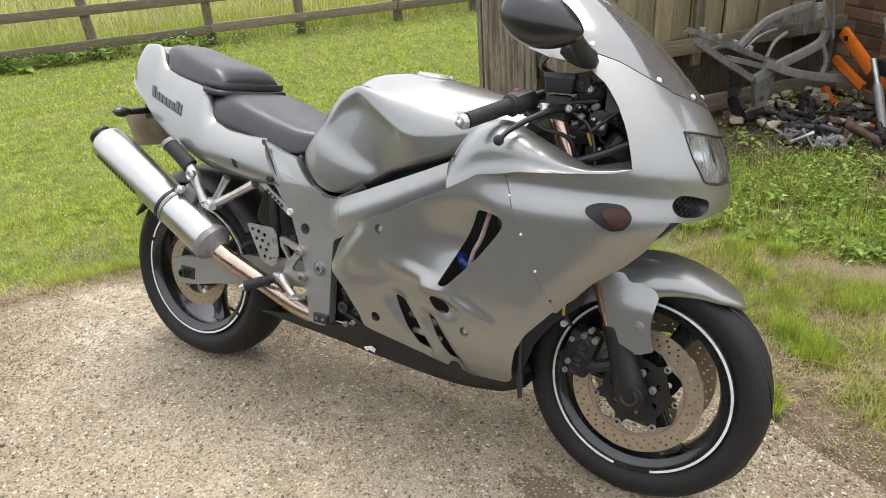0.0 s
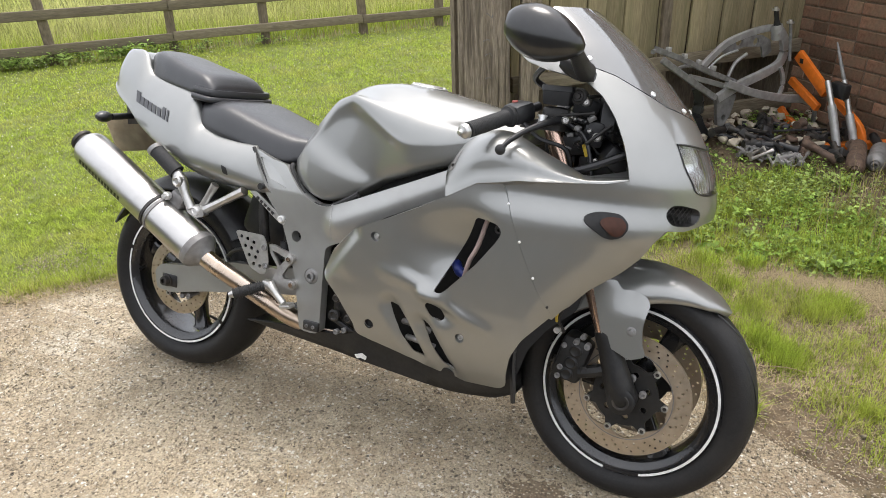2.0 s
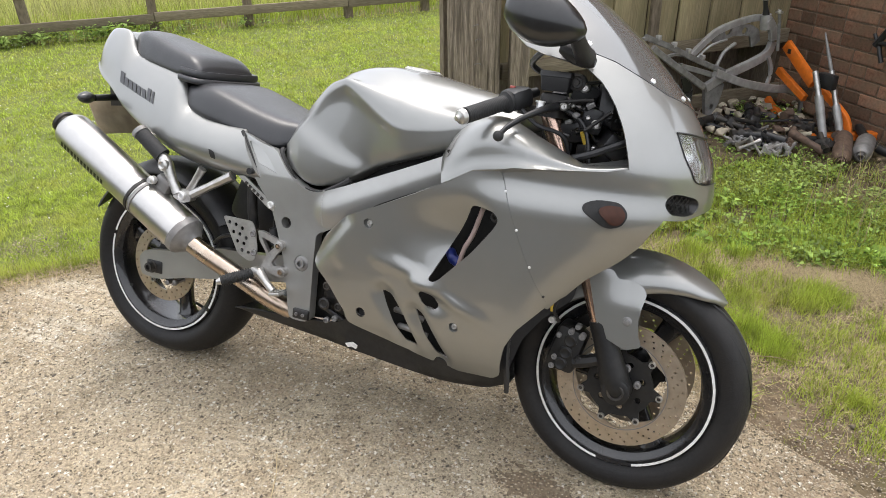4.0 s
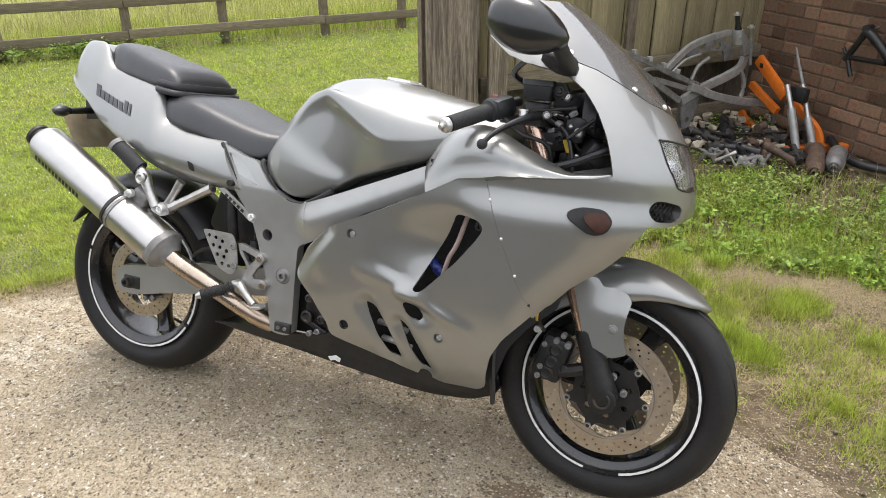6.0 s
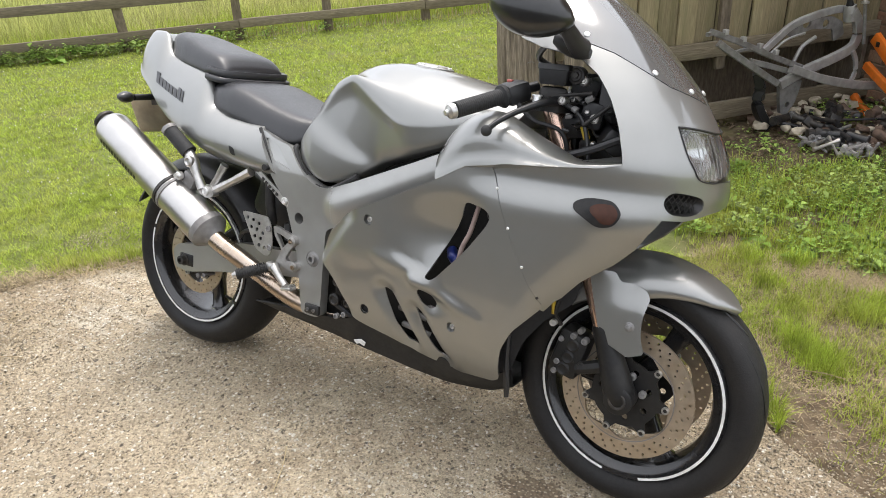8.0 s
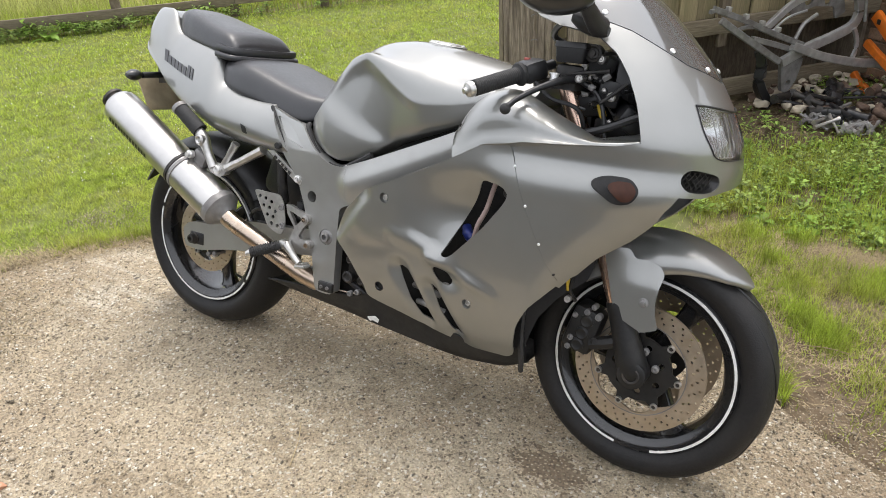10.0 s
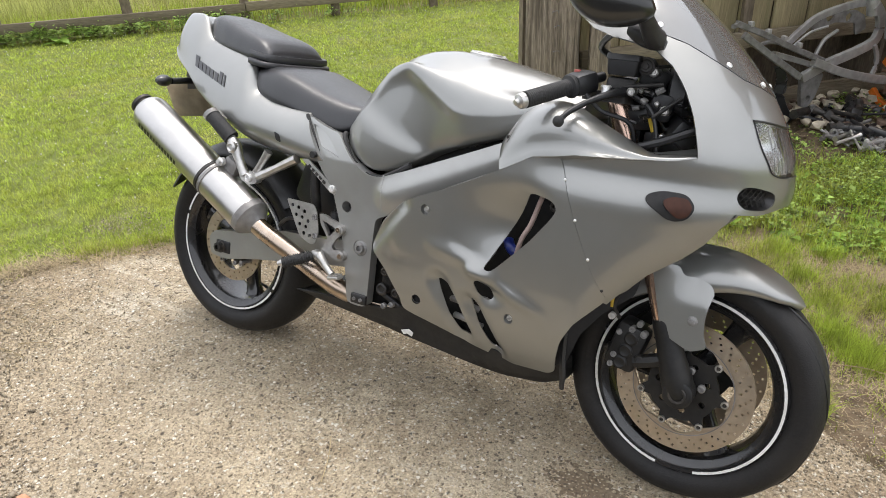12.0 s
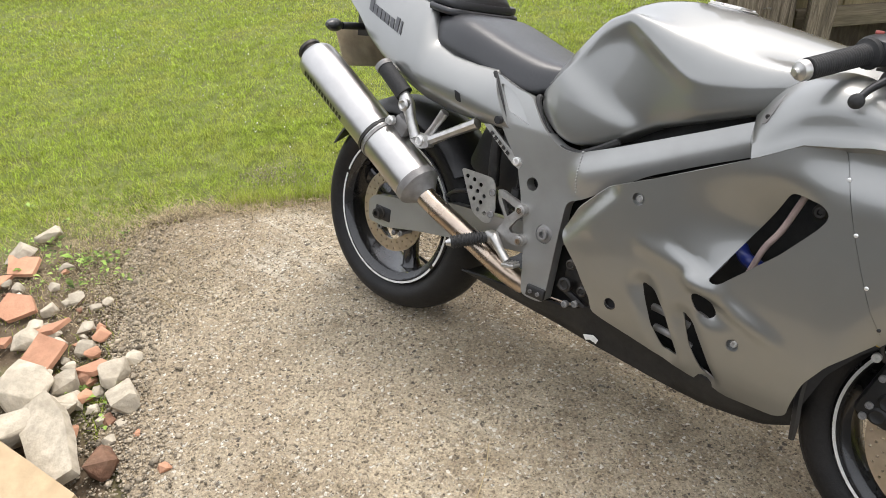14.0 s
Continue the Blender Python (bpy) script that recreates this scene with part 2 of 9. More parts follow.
M_GLOSS = mat("gloss_black", (0.012, 0.012, 0.012), 0.30, 0, 0.2, 60, coat=0.25, rough_vary=0.05)
M_WHEEL = mat("gloss_black_wheel", (0.012, 0.012, 0.013), 0.26, 0, 0.2, 60, coat=0.3, blotch=0.4, blotch_scale=14, blotch_colour=(0.035, 0.032, 0.028))
M_RUBBER = mat("tyre_rubber", (0.013, 0.0125, 0.0125), 0.55, 0, 0.2, 160, bump=0.25, bump_scale=300, blotch=0.5, blotch_scale=10, blotch_colour=(0.022, 0.020, 0.018), spec=0.3)
M_GRIP = mat("grip_rubber", (0.02, 0.02, 0.02), 0.7, 0, 0.2, 200, bump=0.2)
M_SEAT = mat("seat_vinyl", (0.026, 0.0265, 0.029), 0.34, 0, 0.15, 300, bump=0.12, bump_scale=900, blotch=0.25, blotch_colour=(0.042, 0.042, 0.045), spec=0.65)
M_STEEL = mat("brushed_steel", (0.50, 0.49, 0.475), 0.30, 1.0, 0.05, 30, bump=0.03, bump_scale=300, blotch=0.25, blotch_scale=5, blotch_colour=(0.54, 0.51, 0.47), rough_vary=0.06)
M_PIPE = mat("heat_tinted_pipe", (0.46, 0.37, 0.29), 0.28, 1.0, 0.12, 30, blotch=0.7, blotch_scale=9, blotch_colour=(0.62, 0.56, 0.50))
M_ALLOY = mat("bare_alloy", (0.55, 0.54, 0.52), 0.38, 0.9, 0.12, 90, blotch=0.4, blotch_scale=22, blotch_colour=(0.30, 0.28, 0.25))
M_FORKBLACK = mat("satin_black_casting", (0.011, 0.011, 0.011), 0.48, 0, 0.3, 90, bump=0.12, bump_scale=400, blotch=0.35, blotch_scale=18, blotch_colour=(0.035, 0.031, 0.026), spec=0.35)
M_BOLT = mat("zinc_bolt", (0.78, 0.77, 0.75), 0.32, 0.7, 0.15, 200)
M_CAST = mat("cast_alloy", (0.40, 0.39, 0.375), 0.46, 0.75, 0.12, 90, bump=0.05, blotch=0.5, blotch_scale=22, blotch_colour=(0.24, 0.22, 0.19))
M_DISC = mat("bronze_brake_disc", (0.47, 0.395, 0.305), 0.36, 0.8, 0.10, 60, blotch=0.4, blotch_scale=25, blotch_colour=(0.42, 0.32, 0.21))
M_DARKMETAL = mat("dirty_dark_metal", (0.026, 0.0245, 0.023), 0.5, 0.3, 0.35, 60, bump=0.2, blotch=0.6, blotch_scale=20, blotch_colour=(0.09, 0.075, 0.06))
M_FORK = mat("copper_tinted_fork", (0.60, 0.42, 0.33), 0.22, 0.9, 0.1, 40, blotch=0.3, blotch_colour=(0.42, 0.30, 0.24))
M_TAPE = mat("white_rim_tape", (0.72, 0.72, 0.70), 0.45, 0, 0.1, 100, blotch=0.4, blotch_scale=15, blotch_colour=(0.42, 0.41, 0.38))
M_AMBER = mat("amber_lens", (0.045, 0.014, 0.006), 0.40, 0, 0.2, 60, spec=0.3)
M_REFLECT = mat("headlamp_reflector", (0.62, 0.62, 0.62), 0.22, 0.8, 0.1, 20)
M_BLUE = mat("blue_hose", (0.010, 0.022, 0.16), 0.35, 0, 0.1, 60)
M_PINK = mat("pink_grey_hose", (0.38, 0.29, 0.26), 0.55, 0, 0.15, 60)
M_YELLOW = mat("yellow_cable_end", (0.55, 0.38, 0.04), 0.5, 0, 0.1, 60)
M_RED = mat("red_switch", (0.42, 0.10, 0.08), 0.4, 0, 0.1, 60)
M_PLATE = mat("muddy_plate_back", (0.30, 0.245, 0.16), 0.6, 0, 0.2, 20, blotch=0.7, blotch_scale=18, blotch_colour=(0.17, 0.125, 0.075))
M_MARK = mat("black_decal", (0.012, 0.012, 0.013), 0.5, 0, 0.1, 100)
M_LOGO = mat("grey_decal", (0.055, 0.056, 0.06), 0.4, 0, 0.1, 100)
M_GLASS = bpy.data.materials.new("lamp_glass")
M_GLASS.use_nodes = True
_g = M_GLASS.node_tree.nodes["Principled BSDF"]
_g.inputs["Base Color"].default_value, _g.inputs["Roughness"].default_value = (0.92, 0.93, 0.93, 1), 0.04
_g.inputs["Transmission Weight"].default_value, _g.inputs["IOR"].default_value = 1.0, 1.3
M_WOOD = mat("weathered_post", (0.27, 0.222, 0.17), 0.85, 0, 0.45, 34, bump=1.0, bump_scale=44, blotch=0.9, blotch_scale=5, blotch_colour=(0.095, 0.077, 0.058), stretch=(9, 9, 0.5), spec=0.2)
M_PLANK = mat("tanned_fence_board", (0.33, 0.275, 0.165), 0.8, 0, 0.2, 26, bump=0.4, bump_scale=60, blotch=0.55, blotch_scale=3, blotch_colour=(0.21, 0.195, 0.105), piece=0.2, stretch=(6, 6, 0.5), spec=0.2)
M_RAIL = mat("grey_field_fence", (0.19, 0.155, 0.115), 0.85, 0, 0.3, 20, bump=0.5, bump_scale=60, blotch=0.5, blotch_scale=6, blotch_colour=(0.115, 0.092, 0.068), stretch=(4, 4, 1), spec=0.2)
M_RAILH = mat("grey_fence_rail", (0.20, 0.168, 0.118), 0.85, 0, 0.3, 20, bump=0.5, bump_scale=50, blotch=0.5, blotch_scale=5, blotch_colour=(0.125, 0.102, 0.072), piece=0.15, stretch=(0.7, 0.7, 8), spec=0.2)
M_UNSEEN_WALL = mat("unseen_wall_grey", (0.085, 0.08, 0.072), 0.9, 0, 0.15, 8, bump=0.3, blotch=0.4, blotch_scale=1.5, spec=0.2)
M_YARD_DARK = mat("unseen_yard_dark", (0.055, 0.053, 0.050), 0.9, 0, 0.3, 120, bump=0.6, bump_scale=200, blotch=0.5, blotch_scale=2, blotch_colour=(0.08, 0.075, 0.068), spec=0.2)
M_BRICK = mat("red_brick", (0.215, 0.118, 0.076), 0.88, 0, 0.3, 60, bump=0.5, bump_scale=180, blotch=0.65, blotch_scale=9, blotch_colour=(0.165, 0.125, 0.085), piece=0.5, spec=0.2)
M_MORTAR = mat("grey_mortar", (0.165, 0.125, 0.092), 0.95, 0, 0.25, 60, bump=0.6, spec=0.1)
M_ORANGE = mat("orange_painted_steel", (0.72, 0.17, 0.015), 0.45, 0, 0.12, 30, blotch=0.35, blotch_scale=16, blotch_colour=(0.35, 0.11, 0.03))
M_RUST = mat("rusty_brown_steel", (0.13, 0.085, 0.06), 0.75, 0.3, 0.35, 40, bump=0.4, blotch=0.5, blotch_scale=12, blotch_colour=(0.07, 0.055, 0.05))
M_OLDALLOY = mat("dull_oxidised_alloy", (0.39, 0.385, 0.375), 0.45, 0.45, 0.15, 30, bump=0.15, blotch=0.5, blotch_scale=10, blotch_colour=(0.25, 0.235, 0.215))
M_GREYSTEEL = mat("dirty_grey_steel", (0.25, 0.245, 0.24), 0.55, 0.5, 0.25, 30, bump=0.2, blotch=0.5, blotch_scale=12, blotch_colour=(0.11, 0.09, 0.075))
M_STONE = mat("pale_rubble_stone", (0.46, 0.405, 0.315), 0.9, 0, 0.25, 30, bump=0.7, bump_scale=90, blotch=0.5, blotch_scale=9, blotch_colour=(0.33, 0.285, 0.21), piece=0.2, spec=0.2)
M_TAN = mat("tan_stone_tile", (0.48, 0.36, 0.22), 0.8, 0, 0.12, 20, bump=0.3, bump_scale=60, blotch=0.4, blotch_scale=8, blotch_colour=(0.40, 0.27, 0.15), spec=0.2)
M_TERRA = mat("broken_terracotta", (0.49, 0.265, 0.165), 0.85, 0, 0.15, 30, bump=0.4, bump_scale=120, blotch=0.5, blotch_scale=9, blotch_colour=(0.38, 0.19, 0.12), piece=0.15, spec=0.2)
M_PEBBLE = mat("loose_grit", (0.335, 0.285, 0.212), 0.9, 0, 0.25, 90, island=0.65, spec=0.2)
M_GRASS = mat("lawn_blades", (0.345, 0.425, 0.063), 0.6, 0, 0.38, 15, island=0.35, blotch=0.7, blotch_scale=2.6, blotch_colour=(0.46, 0.47, 0.105), spec=0.25)
M_DRYGRASS = mat("dry_straw", (0.37, 0.295, 0.175), 0.8, 0, 0.2, 3, island=0.4, spec=0.2)
M_MEADOW = mat("meadow_grass", (0.43, 0.45, 0.15), 0.7, 0, 0.25, 2, island=0.4, blotch=0.7, blotch_scale=0.9, blotch_colour=(0.57, 0.53, 0.26), spec=0.2)
M_LITTER = mat("dead_leaves", (0.20, 0.15, 0.095), 0.8, 0, 0.25, 20, island=0.6, spec=0.2)
M_WEED = mat("weed_leaves", (0.245, 0.36, 0.078), 0.55, 0, 0.2, 8, island=0.8, blotch=0.6, blotch_scale=2.5, blotch_colour=(0.33, 0.37, 0.14), spec=0.3)
M_DOCK = mat("broad_leaves", (0.23, 0.36, 0.06), 0.5, 0, 0.2, 12, island=0.3, spec=0.3)
M_FLOWER = mat("white_clover", (0.75, 0.74, 0.68), 0.8, 0, 0.05, 40)
M_OIL = mat("damp_oil_stain", (0.16, 0.118, 0.074), 0.6, 0, 0.55, 140, bump=0.8, bump_scale=160, blotch=0.6, blotch_scale=50, blotch_colour=(0.24, 0.19, 0.13))



def thin_leaf(m, amount=0.4):
    """Lets part of the light pass through, as thin green leaves do."""
    nt = m.node_tree
    bs = nt.nodes["Principled BSDF"]
    tr, mx = nt.nodes.new("ShaderNodeBsdfTranslucent"), nt.nodes.new("ShaderNodeMixShader")
    mx.inputs[0].default_value = amount
    nt.links.new(bs.inputs["Base Color"].links[0].from_socket, tr.inputs["Color"])
    nt.links.new(bs.outputs[0], mx.inputs[1])
    nt.links.new(tr.outputs[0], mx.inputs[2])
    nt.links.new(mx.outputs[0], nt.nodes["Material Output"].inputs["Surface"])


for m in (M_GRASS, M_MEADOW, M_WEED, M_DOCK):
    thin_leaf(m)

# ---- mesh helpers ----
def part(name, bm, material, parent=None, label="", smooth=True, sharp=40):
    """Links a bmesh as one mesh object under its thing or part."""
    bmesh.ops.recalc_face_normals(bm, faces=bm.faces)
    me = bpy.data.meshes.new(name)
    for f in bm.faces:
        f.smooth = smooth
    if smooth:
        lim = radians(sharp)
        for e in bm.edges:
            if len(e.link_faces) != 2 or e.calc_face_angle(0) > lim:
                e.smooth = False
    bm.to_mesh(me)
    bm.free()
    me.materials.append(material)
    ob = new(name, me)
    ob.parent = parent
    if label:
        tagged(ob, label)
    return ob


def thing(name, label, category, m=None, group="", kind=""):
    ob = new(name)
    ob.empty_display_size = 0.1
    if m is not None:
        ob.matrix_world = m
    return tagged(ob, label, category, group, kind)


def P(x, w, z):
    """Machine coordinates: ahead, to its right, up."""
    return Vector((x, -w, z))


def box(bm, centre, size, rot=None, bevel=0.0):
    m = Matrix.Translation(centre) @ (rot or Matrix.Identity(4)) @ Matrix.Diagonal((*size, 1))
    r = bmesh.ops.create_cube(bm, size=1, matrix=m)
    if bevel:
        es = list({e for v in r["verts"] for e in v.link_edges})
        bmesh.ops.bevel(bm, geom=es, offset=bevel, segments=2, affect="EDGES", profile=0.5)
    return bm


def rod(bm, a, b, r1, r2=None, seg=14, cap=True):
    a, b = Vector(a), Vector(b)
    d = b - a
    m = Matrix.Translation((a + b) / 2) @ d.to_track_quat("Z", "Y").to_matrix().to_4x4()
    bmesh.ops.create_cone(bm, cap_ends=cap, segments=seg, radius1=r1, radius2=r1 if r2 is None else r2, depth=d.length, matrix=m)
    return bm


def spline(pts, n=6, closed=False):
    """Catmull-Rom through the points."""
    pts = [Vector(p) for p in pts]
    out, k = [], len(pts)
    for i in range(k if closed else k - 1):
        p1, p2 = pts[i], pts[(i + 1) % k]
        p0 = pts[i - 1] if closed or i else p1
        p3 = pts[(i + 2) % k] if closed or i + 2 < k else p2
        for j in range(n):
            t = j / n
            out.append(0.5 * (2 * p1 + (p2 - p0) * t + (2 * p0 - 5 * p1 + 4 * p2 - p3) * t * t + (3 * p1 - p0 - 3 * p2 + p3) * t ** 3))
    if not closed:
        out.append(pts[-1])
    return out


def tube(bm, pts, r, seg=10, smooth=5):
    """A round hose or bar along a smooth line; r may be a list."""
    path = spline(pts, smooth) if smooth > 1 else [Vector(p) for p in pts]
    rings, up = [], None
    for i, p in enumerate(path):
        d = (path[min(i + 1, len(path) - 1)] - path[max(i - 1, 0)]).normalized()
        if up is None:
            up = d.orthogonal().normalized()
        up = (up - d * up.dot(d)).normalized()
        s = d.cross(up)
        rr = r if not isinstance(r, (list, tuple)) else float(np.interp(i / (len(path) - 1), np.linspace(0, 1, len(r)), r))
        rings.append([bm.verts.new(p + rr * (math.cos(a) * up + math.sin(a) * s)) for a in np.linspace(0, 2 * math.pi, seg, endpoint=False)])
    for a, b in zip(rings, rings[1:]):
        for i in range(seg):
            bm.faces.new((a[i], a[(i + 1) % seg], b[(i + 1) % seg], b[i]))
    bm.faces.new(rings[0][::-1])
    bm.faces.new(rings[-1])
    return bm


def lathe(bm, profile, m, seg=48, closed=False):
    """Turns (along, radius) pairs round the z axis of m."""
    rings = []
    for h, r in profile:
        rings.append([bm.verts.new(m @ Vector((r * math.cos(a), r * math.sin(a), h))) for a in np.linspace(0, 2 * math.pi, seg, endpoint=False)])
    pairs = list(zip(rings, rings[1:])) + ([(rings[-1], rings[0])] if closed else [])
    for a, b in pairs:
        for i in range(seg):
            bm.faces.new((a[i], a[(i + 1) % seg], b[(i + 1) % seg], b[i]))
    if not closed:
        for ring in (rings[0], rings[-1]):
            bm.faces.new(ring)
    return bm


def loft(bm, sections, caps=True, closed=True):
    rings = [[bm.verts.new(p) for p in s] for s in sections]
    n = len(rings[0])
    for a, b in zip(rings, rings[1:]):
        for i in range(n if closed else n - 1):
            bm.faces.new((a[i], a[(i + 1) % n], b[(i + 1) % n], b[i]))
    if caps and closed:
        bm.faces.new(rings[0])
        bm.faces.new(rings[-1])
    return bm


def fillet(pts, r, n=4):
    """Rounds the corners of a closed outline."""
    out, k = [], len(pts)
    for i in range(k):
        p, a, b = Vector(pts[i]), Vector(pts[i - 1]), Vector(pts[(i + 1) % k])
        da, db = a - p, b - p
        qa, qb = p + da.normalized() * min(r, 0.45 * da.length), p + db.normalized() * min(r, 0.45 * db.length)
        for j in range(n + 1):
            t = j / n
            out.append((1 - t) ** 2 * qa + 2 * t * (1 - t) * p + t * t * qb)
    return out


def inside(p, poly):
    x, y = p
    c, n = False, len(poly)
    for i in range(n):
        (x1, y1), (x2, y2) = poly[i][:2], poly[i - 1][:2]
        if (y1 > y) != (y2 > y) and x < (x2 - x1) * (y - y1) / (y2 - y1) + x1:
            c = not c
    return c


def divide(poly, step):
    out = []
    for i, p in enumerate(poly):
        a, b = Vector(p), Vector(poly[(i + 1) % len(poly)])
        k = max(1, int((b - a).length / step))
        out += [a.lerp(b, j / k) for j in range(k)]
    return out


def panel(bm, outline, holes, surf, thick=0.004, step=0.015):
    """A shell: a flat outline with holes, laid on surf(u, v), with a true thickness inwards."""
    from mathutils.geometry import delaunay_2d_cdt
    loops = [divide(lp, step) for lp in (outline, *holes)]
    verts, edges = [], []
    for lp in loops:
        k = len(verts)
        verts += [Vector(p[:2]) for p in lp]
        edges += [(k + i, k + (i + 1) % len(lp)) for i in range(len(lp))]
    border = np.array([v[:] for v in verts])
    us, vs = border[:, 0], border[:, 1]
    for i, u in enumerate(np.arange(us.min(), us.max(), step)):
        for v in np.arange(vs.min() + (i % 2) * step / 2, vs.max(), step):
            if ((border - (u, v)) ** 2).sum(1).min() > (0.55 * step) ** 2:
                verts.append(Vector((u, v)))
    vo, _, fo, *_ = delaunay_2d_cdt(verts, edges, [], 0, 1e-6)
    keep = []
    for f in fo:
        c = sum((vo[i] for i in f), Vector((0, 0))) / len(f)
        if inside(c, loops[0]) and not any(inside(c, h) for h in loops[1:]):
            keep.append(f)
    P3 = [Vector(surf(v[0], v[1])) for v in vo]
    e = 1e-4
    nrm = []
    for v, p in zip(vo, P3):
        d = (Vector(surf(v[0] + e, v[1])) - p).cross(Vector(surf(v[0], v[1] + e)) - p)
        nrm.append(d.normalized() if d.length > 0 else Vector((0, 0, 1)))
    outer = {i: bm.verts.new(P3[i]) for f in keep for i in f}
    inner = {i: bm.verts.new(P3[i] - nrm[i] * thick) for f in keep for i in f}
    count = {}
    for f in keep:
        bm.faces.new([outer[i] for i in f])
        bm.faces.new([inner[i] for i in reversed(f)])
        for i in range(len(f)):
            a, b = f[i], f[(i + 1) % len(f)]
            count[frozenset((a, b))] = count.get(frozenset((a, b)), []) + [(a, b)]
    for es in count.values():
        if len(es) == 1:
            a, b = es[0]
            bm.faces.new((outer[b], outer[a], inner[a], inner[b]))
    return bm


def circle2(c, r, n=14, ry=None):
    return [(c[0] + r * math.cos(a), c[1] + (ry or r) * math.sin(a)) for a in np.linspace(0, 2 * math.pi, n, endpoint=False)]


def flank_of(ob):
    """A function that gives how far out a part's flank lies at x, z."""
    from mathutils.bvhtree import BVHTree
    me = ob.data
    side = 1 if sum(v.co.y for v in me.vertices) <= 1e-3 else -1
    tree = BVHTree.FromPolygons([v.co for v in me.vertices], [p.vertices for p in me.polygons])

    def at(x, z):
        hit = tree.ray_cast(Vector((x, -0.6 * side, z)), Vector((0, side, 0)))[0]
        return abs(hit.y) if hit else 0.1
    return at


def hump(d, r):
    """1 at the centre, 0 beyond r, smooth."""
    t = max(0.0, 1 - abs(d) / r)
    return t * t * (3 - 2 * t)

# ---- ground ----
SLAB = [(-0.60, 0.34), (-0.35, 0.46), (0.1, 0.52), (0.8, 0.50), (1.25, 0.56), (1.52, 0.59), (1.64, 0.51), (1.74, 0.41), (1.84, 0.33), (1.95, 0.27), (2.08, 0.17), (2.5, -0.05), (3.6, -0.5), (3.6, -1.25), (0.30, -1.30), (0.10, -0.95), (-0.18, -0.88), (-0.42, -0.74), (-0.62, -0.62), (-0.90, -0.46), (-1.06, -0.28), (-0.98, -0.05), (-0.84, 0.10), (-0.72, 0.26)]


BARE_SPOTS = ((1.58, 0.56, 0.17, 0.18), (1.15, 0.64, 0.15, 0.13), (1.72, 0.50, 0.17, 0.20), (1.84, 0.42, 0.13, 0.13), (1.97, 0.31, 0.14, 0.11), (2.2, 0.18, 0.22, 0.12), (2.5, 0.04, 0.30, 0.14), (1.98, 1.38, 0.42, 0.12), (2.4, 1.22, 0.3, 0.12), (1.6, 2.9, 0.9, 0.9), (-0.9, -0.75, 0.55, 0.5), (-0.2, -1.2, 0.6, 0.35), (-0.95, -0.2, 0.25, 0.3))


def bare_at(x, y):
    """How bare the earth is: 1 round the slab's front end, by the rubble and under the scrap heap."""
    b = 0.0
    for cx, cy, rx, ry in BARE_SPOTS:
        b = max(b, 1.25 - math.hypot((x - cx) / rx, (y - cy) / ry))
    if x > 1.15 and y > 0.3:      # thin rough growth on brown earth beside the slab's front end
        b = max(b, min(0.62, (x - 1.15) * 2.5))
    b += 0.35 * noise.noise((x * 5, y * 5, 3.0)) + 0.2 * noise.noise((x * 14, y * 14, 5.0))
    return min(1.0, max(0.0, b * 1.6))


def ground_z(x, y):
    z = -0.020 + 0.004 * noise.noise((x * 2.1, y * 2.1, 0)) + 0.003 * noise.noise((x * 9, y * 9, 1))
    return z


def build_ground():
    gx = np.concatenate([[-900, -300, -100, -40, -20, -12], np.arange(-8, 5.01, 0.07), [7, 10, 20, 60, 200, 900]])
    gy = np.concatenate([[-900, -300, -100, -30, -10, -5], np.arange(-2.5, 8.01, 0.07), [10, 14, 20, 40, 100, 300, 900]])
    verts, bare = [], []
    for y in gy:
        for x in gx:
            near = -9 < x < 6 and -3 < y < 9
            verts.append((x, y, ground_z(x, y) if near else -0.02))
            bare.append(bare_at(x, y) if near else 0.0)
    n = len(gx)
    faces = [(j * n + i, j * n + i + 1, (j + 1) * n + i + 1, (j + 1) * n + i) for j in range(len(gy) - 1) for i in range(n - 1)]
    me = bpy.data.meshes.new("ground")
    me.from_pydata(verts, [], faces)
    me.attributes.new("bare", "FLOAT", "POINT").data.foreach_set("value", bare)
    me.polygons.foreach_set("use_smooth", [True] * len(faces))
    me.materials.append(M_SOIL)
    tagged(new("ground", me), "grassy ground with bare brown earth beside the concrete", "ground", kind="structure")


build_ground()


def slab_z(x, y):
    return 0.0022 * noise.noise((x * 6, y * 6, 2)) + 0.0012 * noise.noise((x * 25, y * 25, 2)) - 0.002


def build_slab():
    edge = []
    for p in divide([Vector(p) for p in SLAB], 0.045):
        k = 0.022
        edge.append((p.x + k * noise.noise((p.x * 9, p.y * 9, 7)), p.y + k * noise.noise((p.x * 9, p.y * 9, 11))))
    bm = bmesh.new()
    panel(bm, edge, [], lambda x, y: (x, y, slab_z(x, y)), thick=0.07, step=0.05)
    # unseen dark ground, added so that the fairing's flank reflects less light
    bm2 = bmesh.new()
    panel(bm2, [(3.6, -0.5), (9.0, -1.5), (9.0, -3.58), (0.19, -3.58), (0.19, -9.0), (-9.0, -9.0), (-9.0, -3.0), (-1.6, -2.25), (0.20, -1.32), (3.6, -1.27)], [], lambda x, y: (x, y, -0.003), thick=0.07, step=0.6)
    tagged(part("yard_unseen", bm2, M_YARD_DARK), "plain dark unseen yard added to darken the fairing's reflections", "tarmac", kind="structure")
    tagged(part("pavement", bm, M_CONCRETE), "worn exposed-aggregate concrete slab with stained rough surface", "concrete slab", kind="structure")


build_slab()


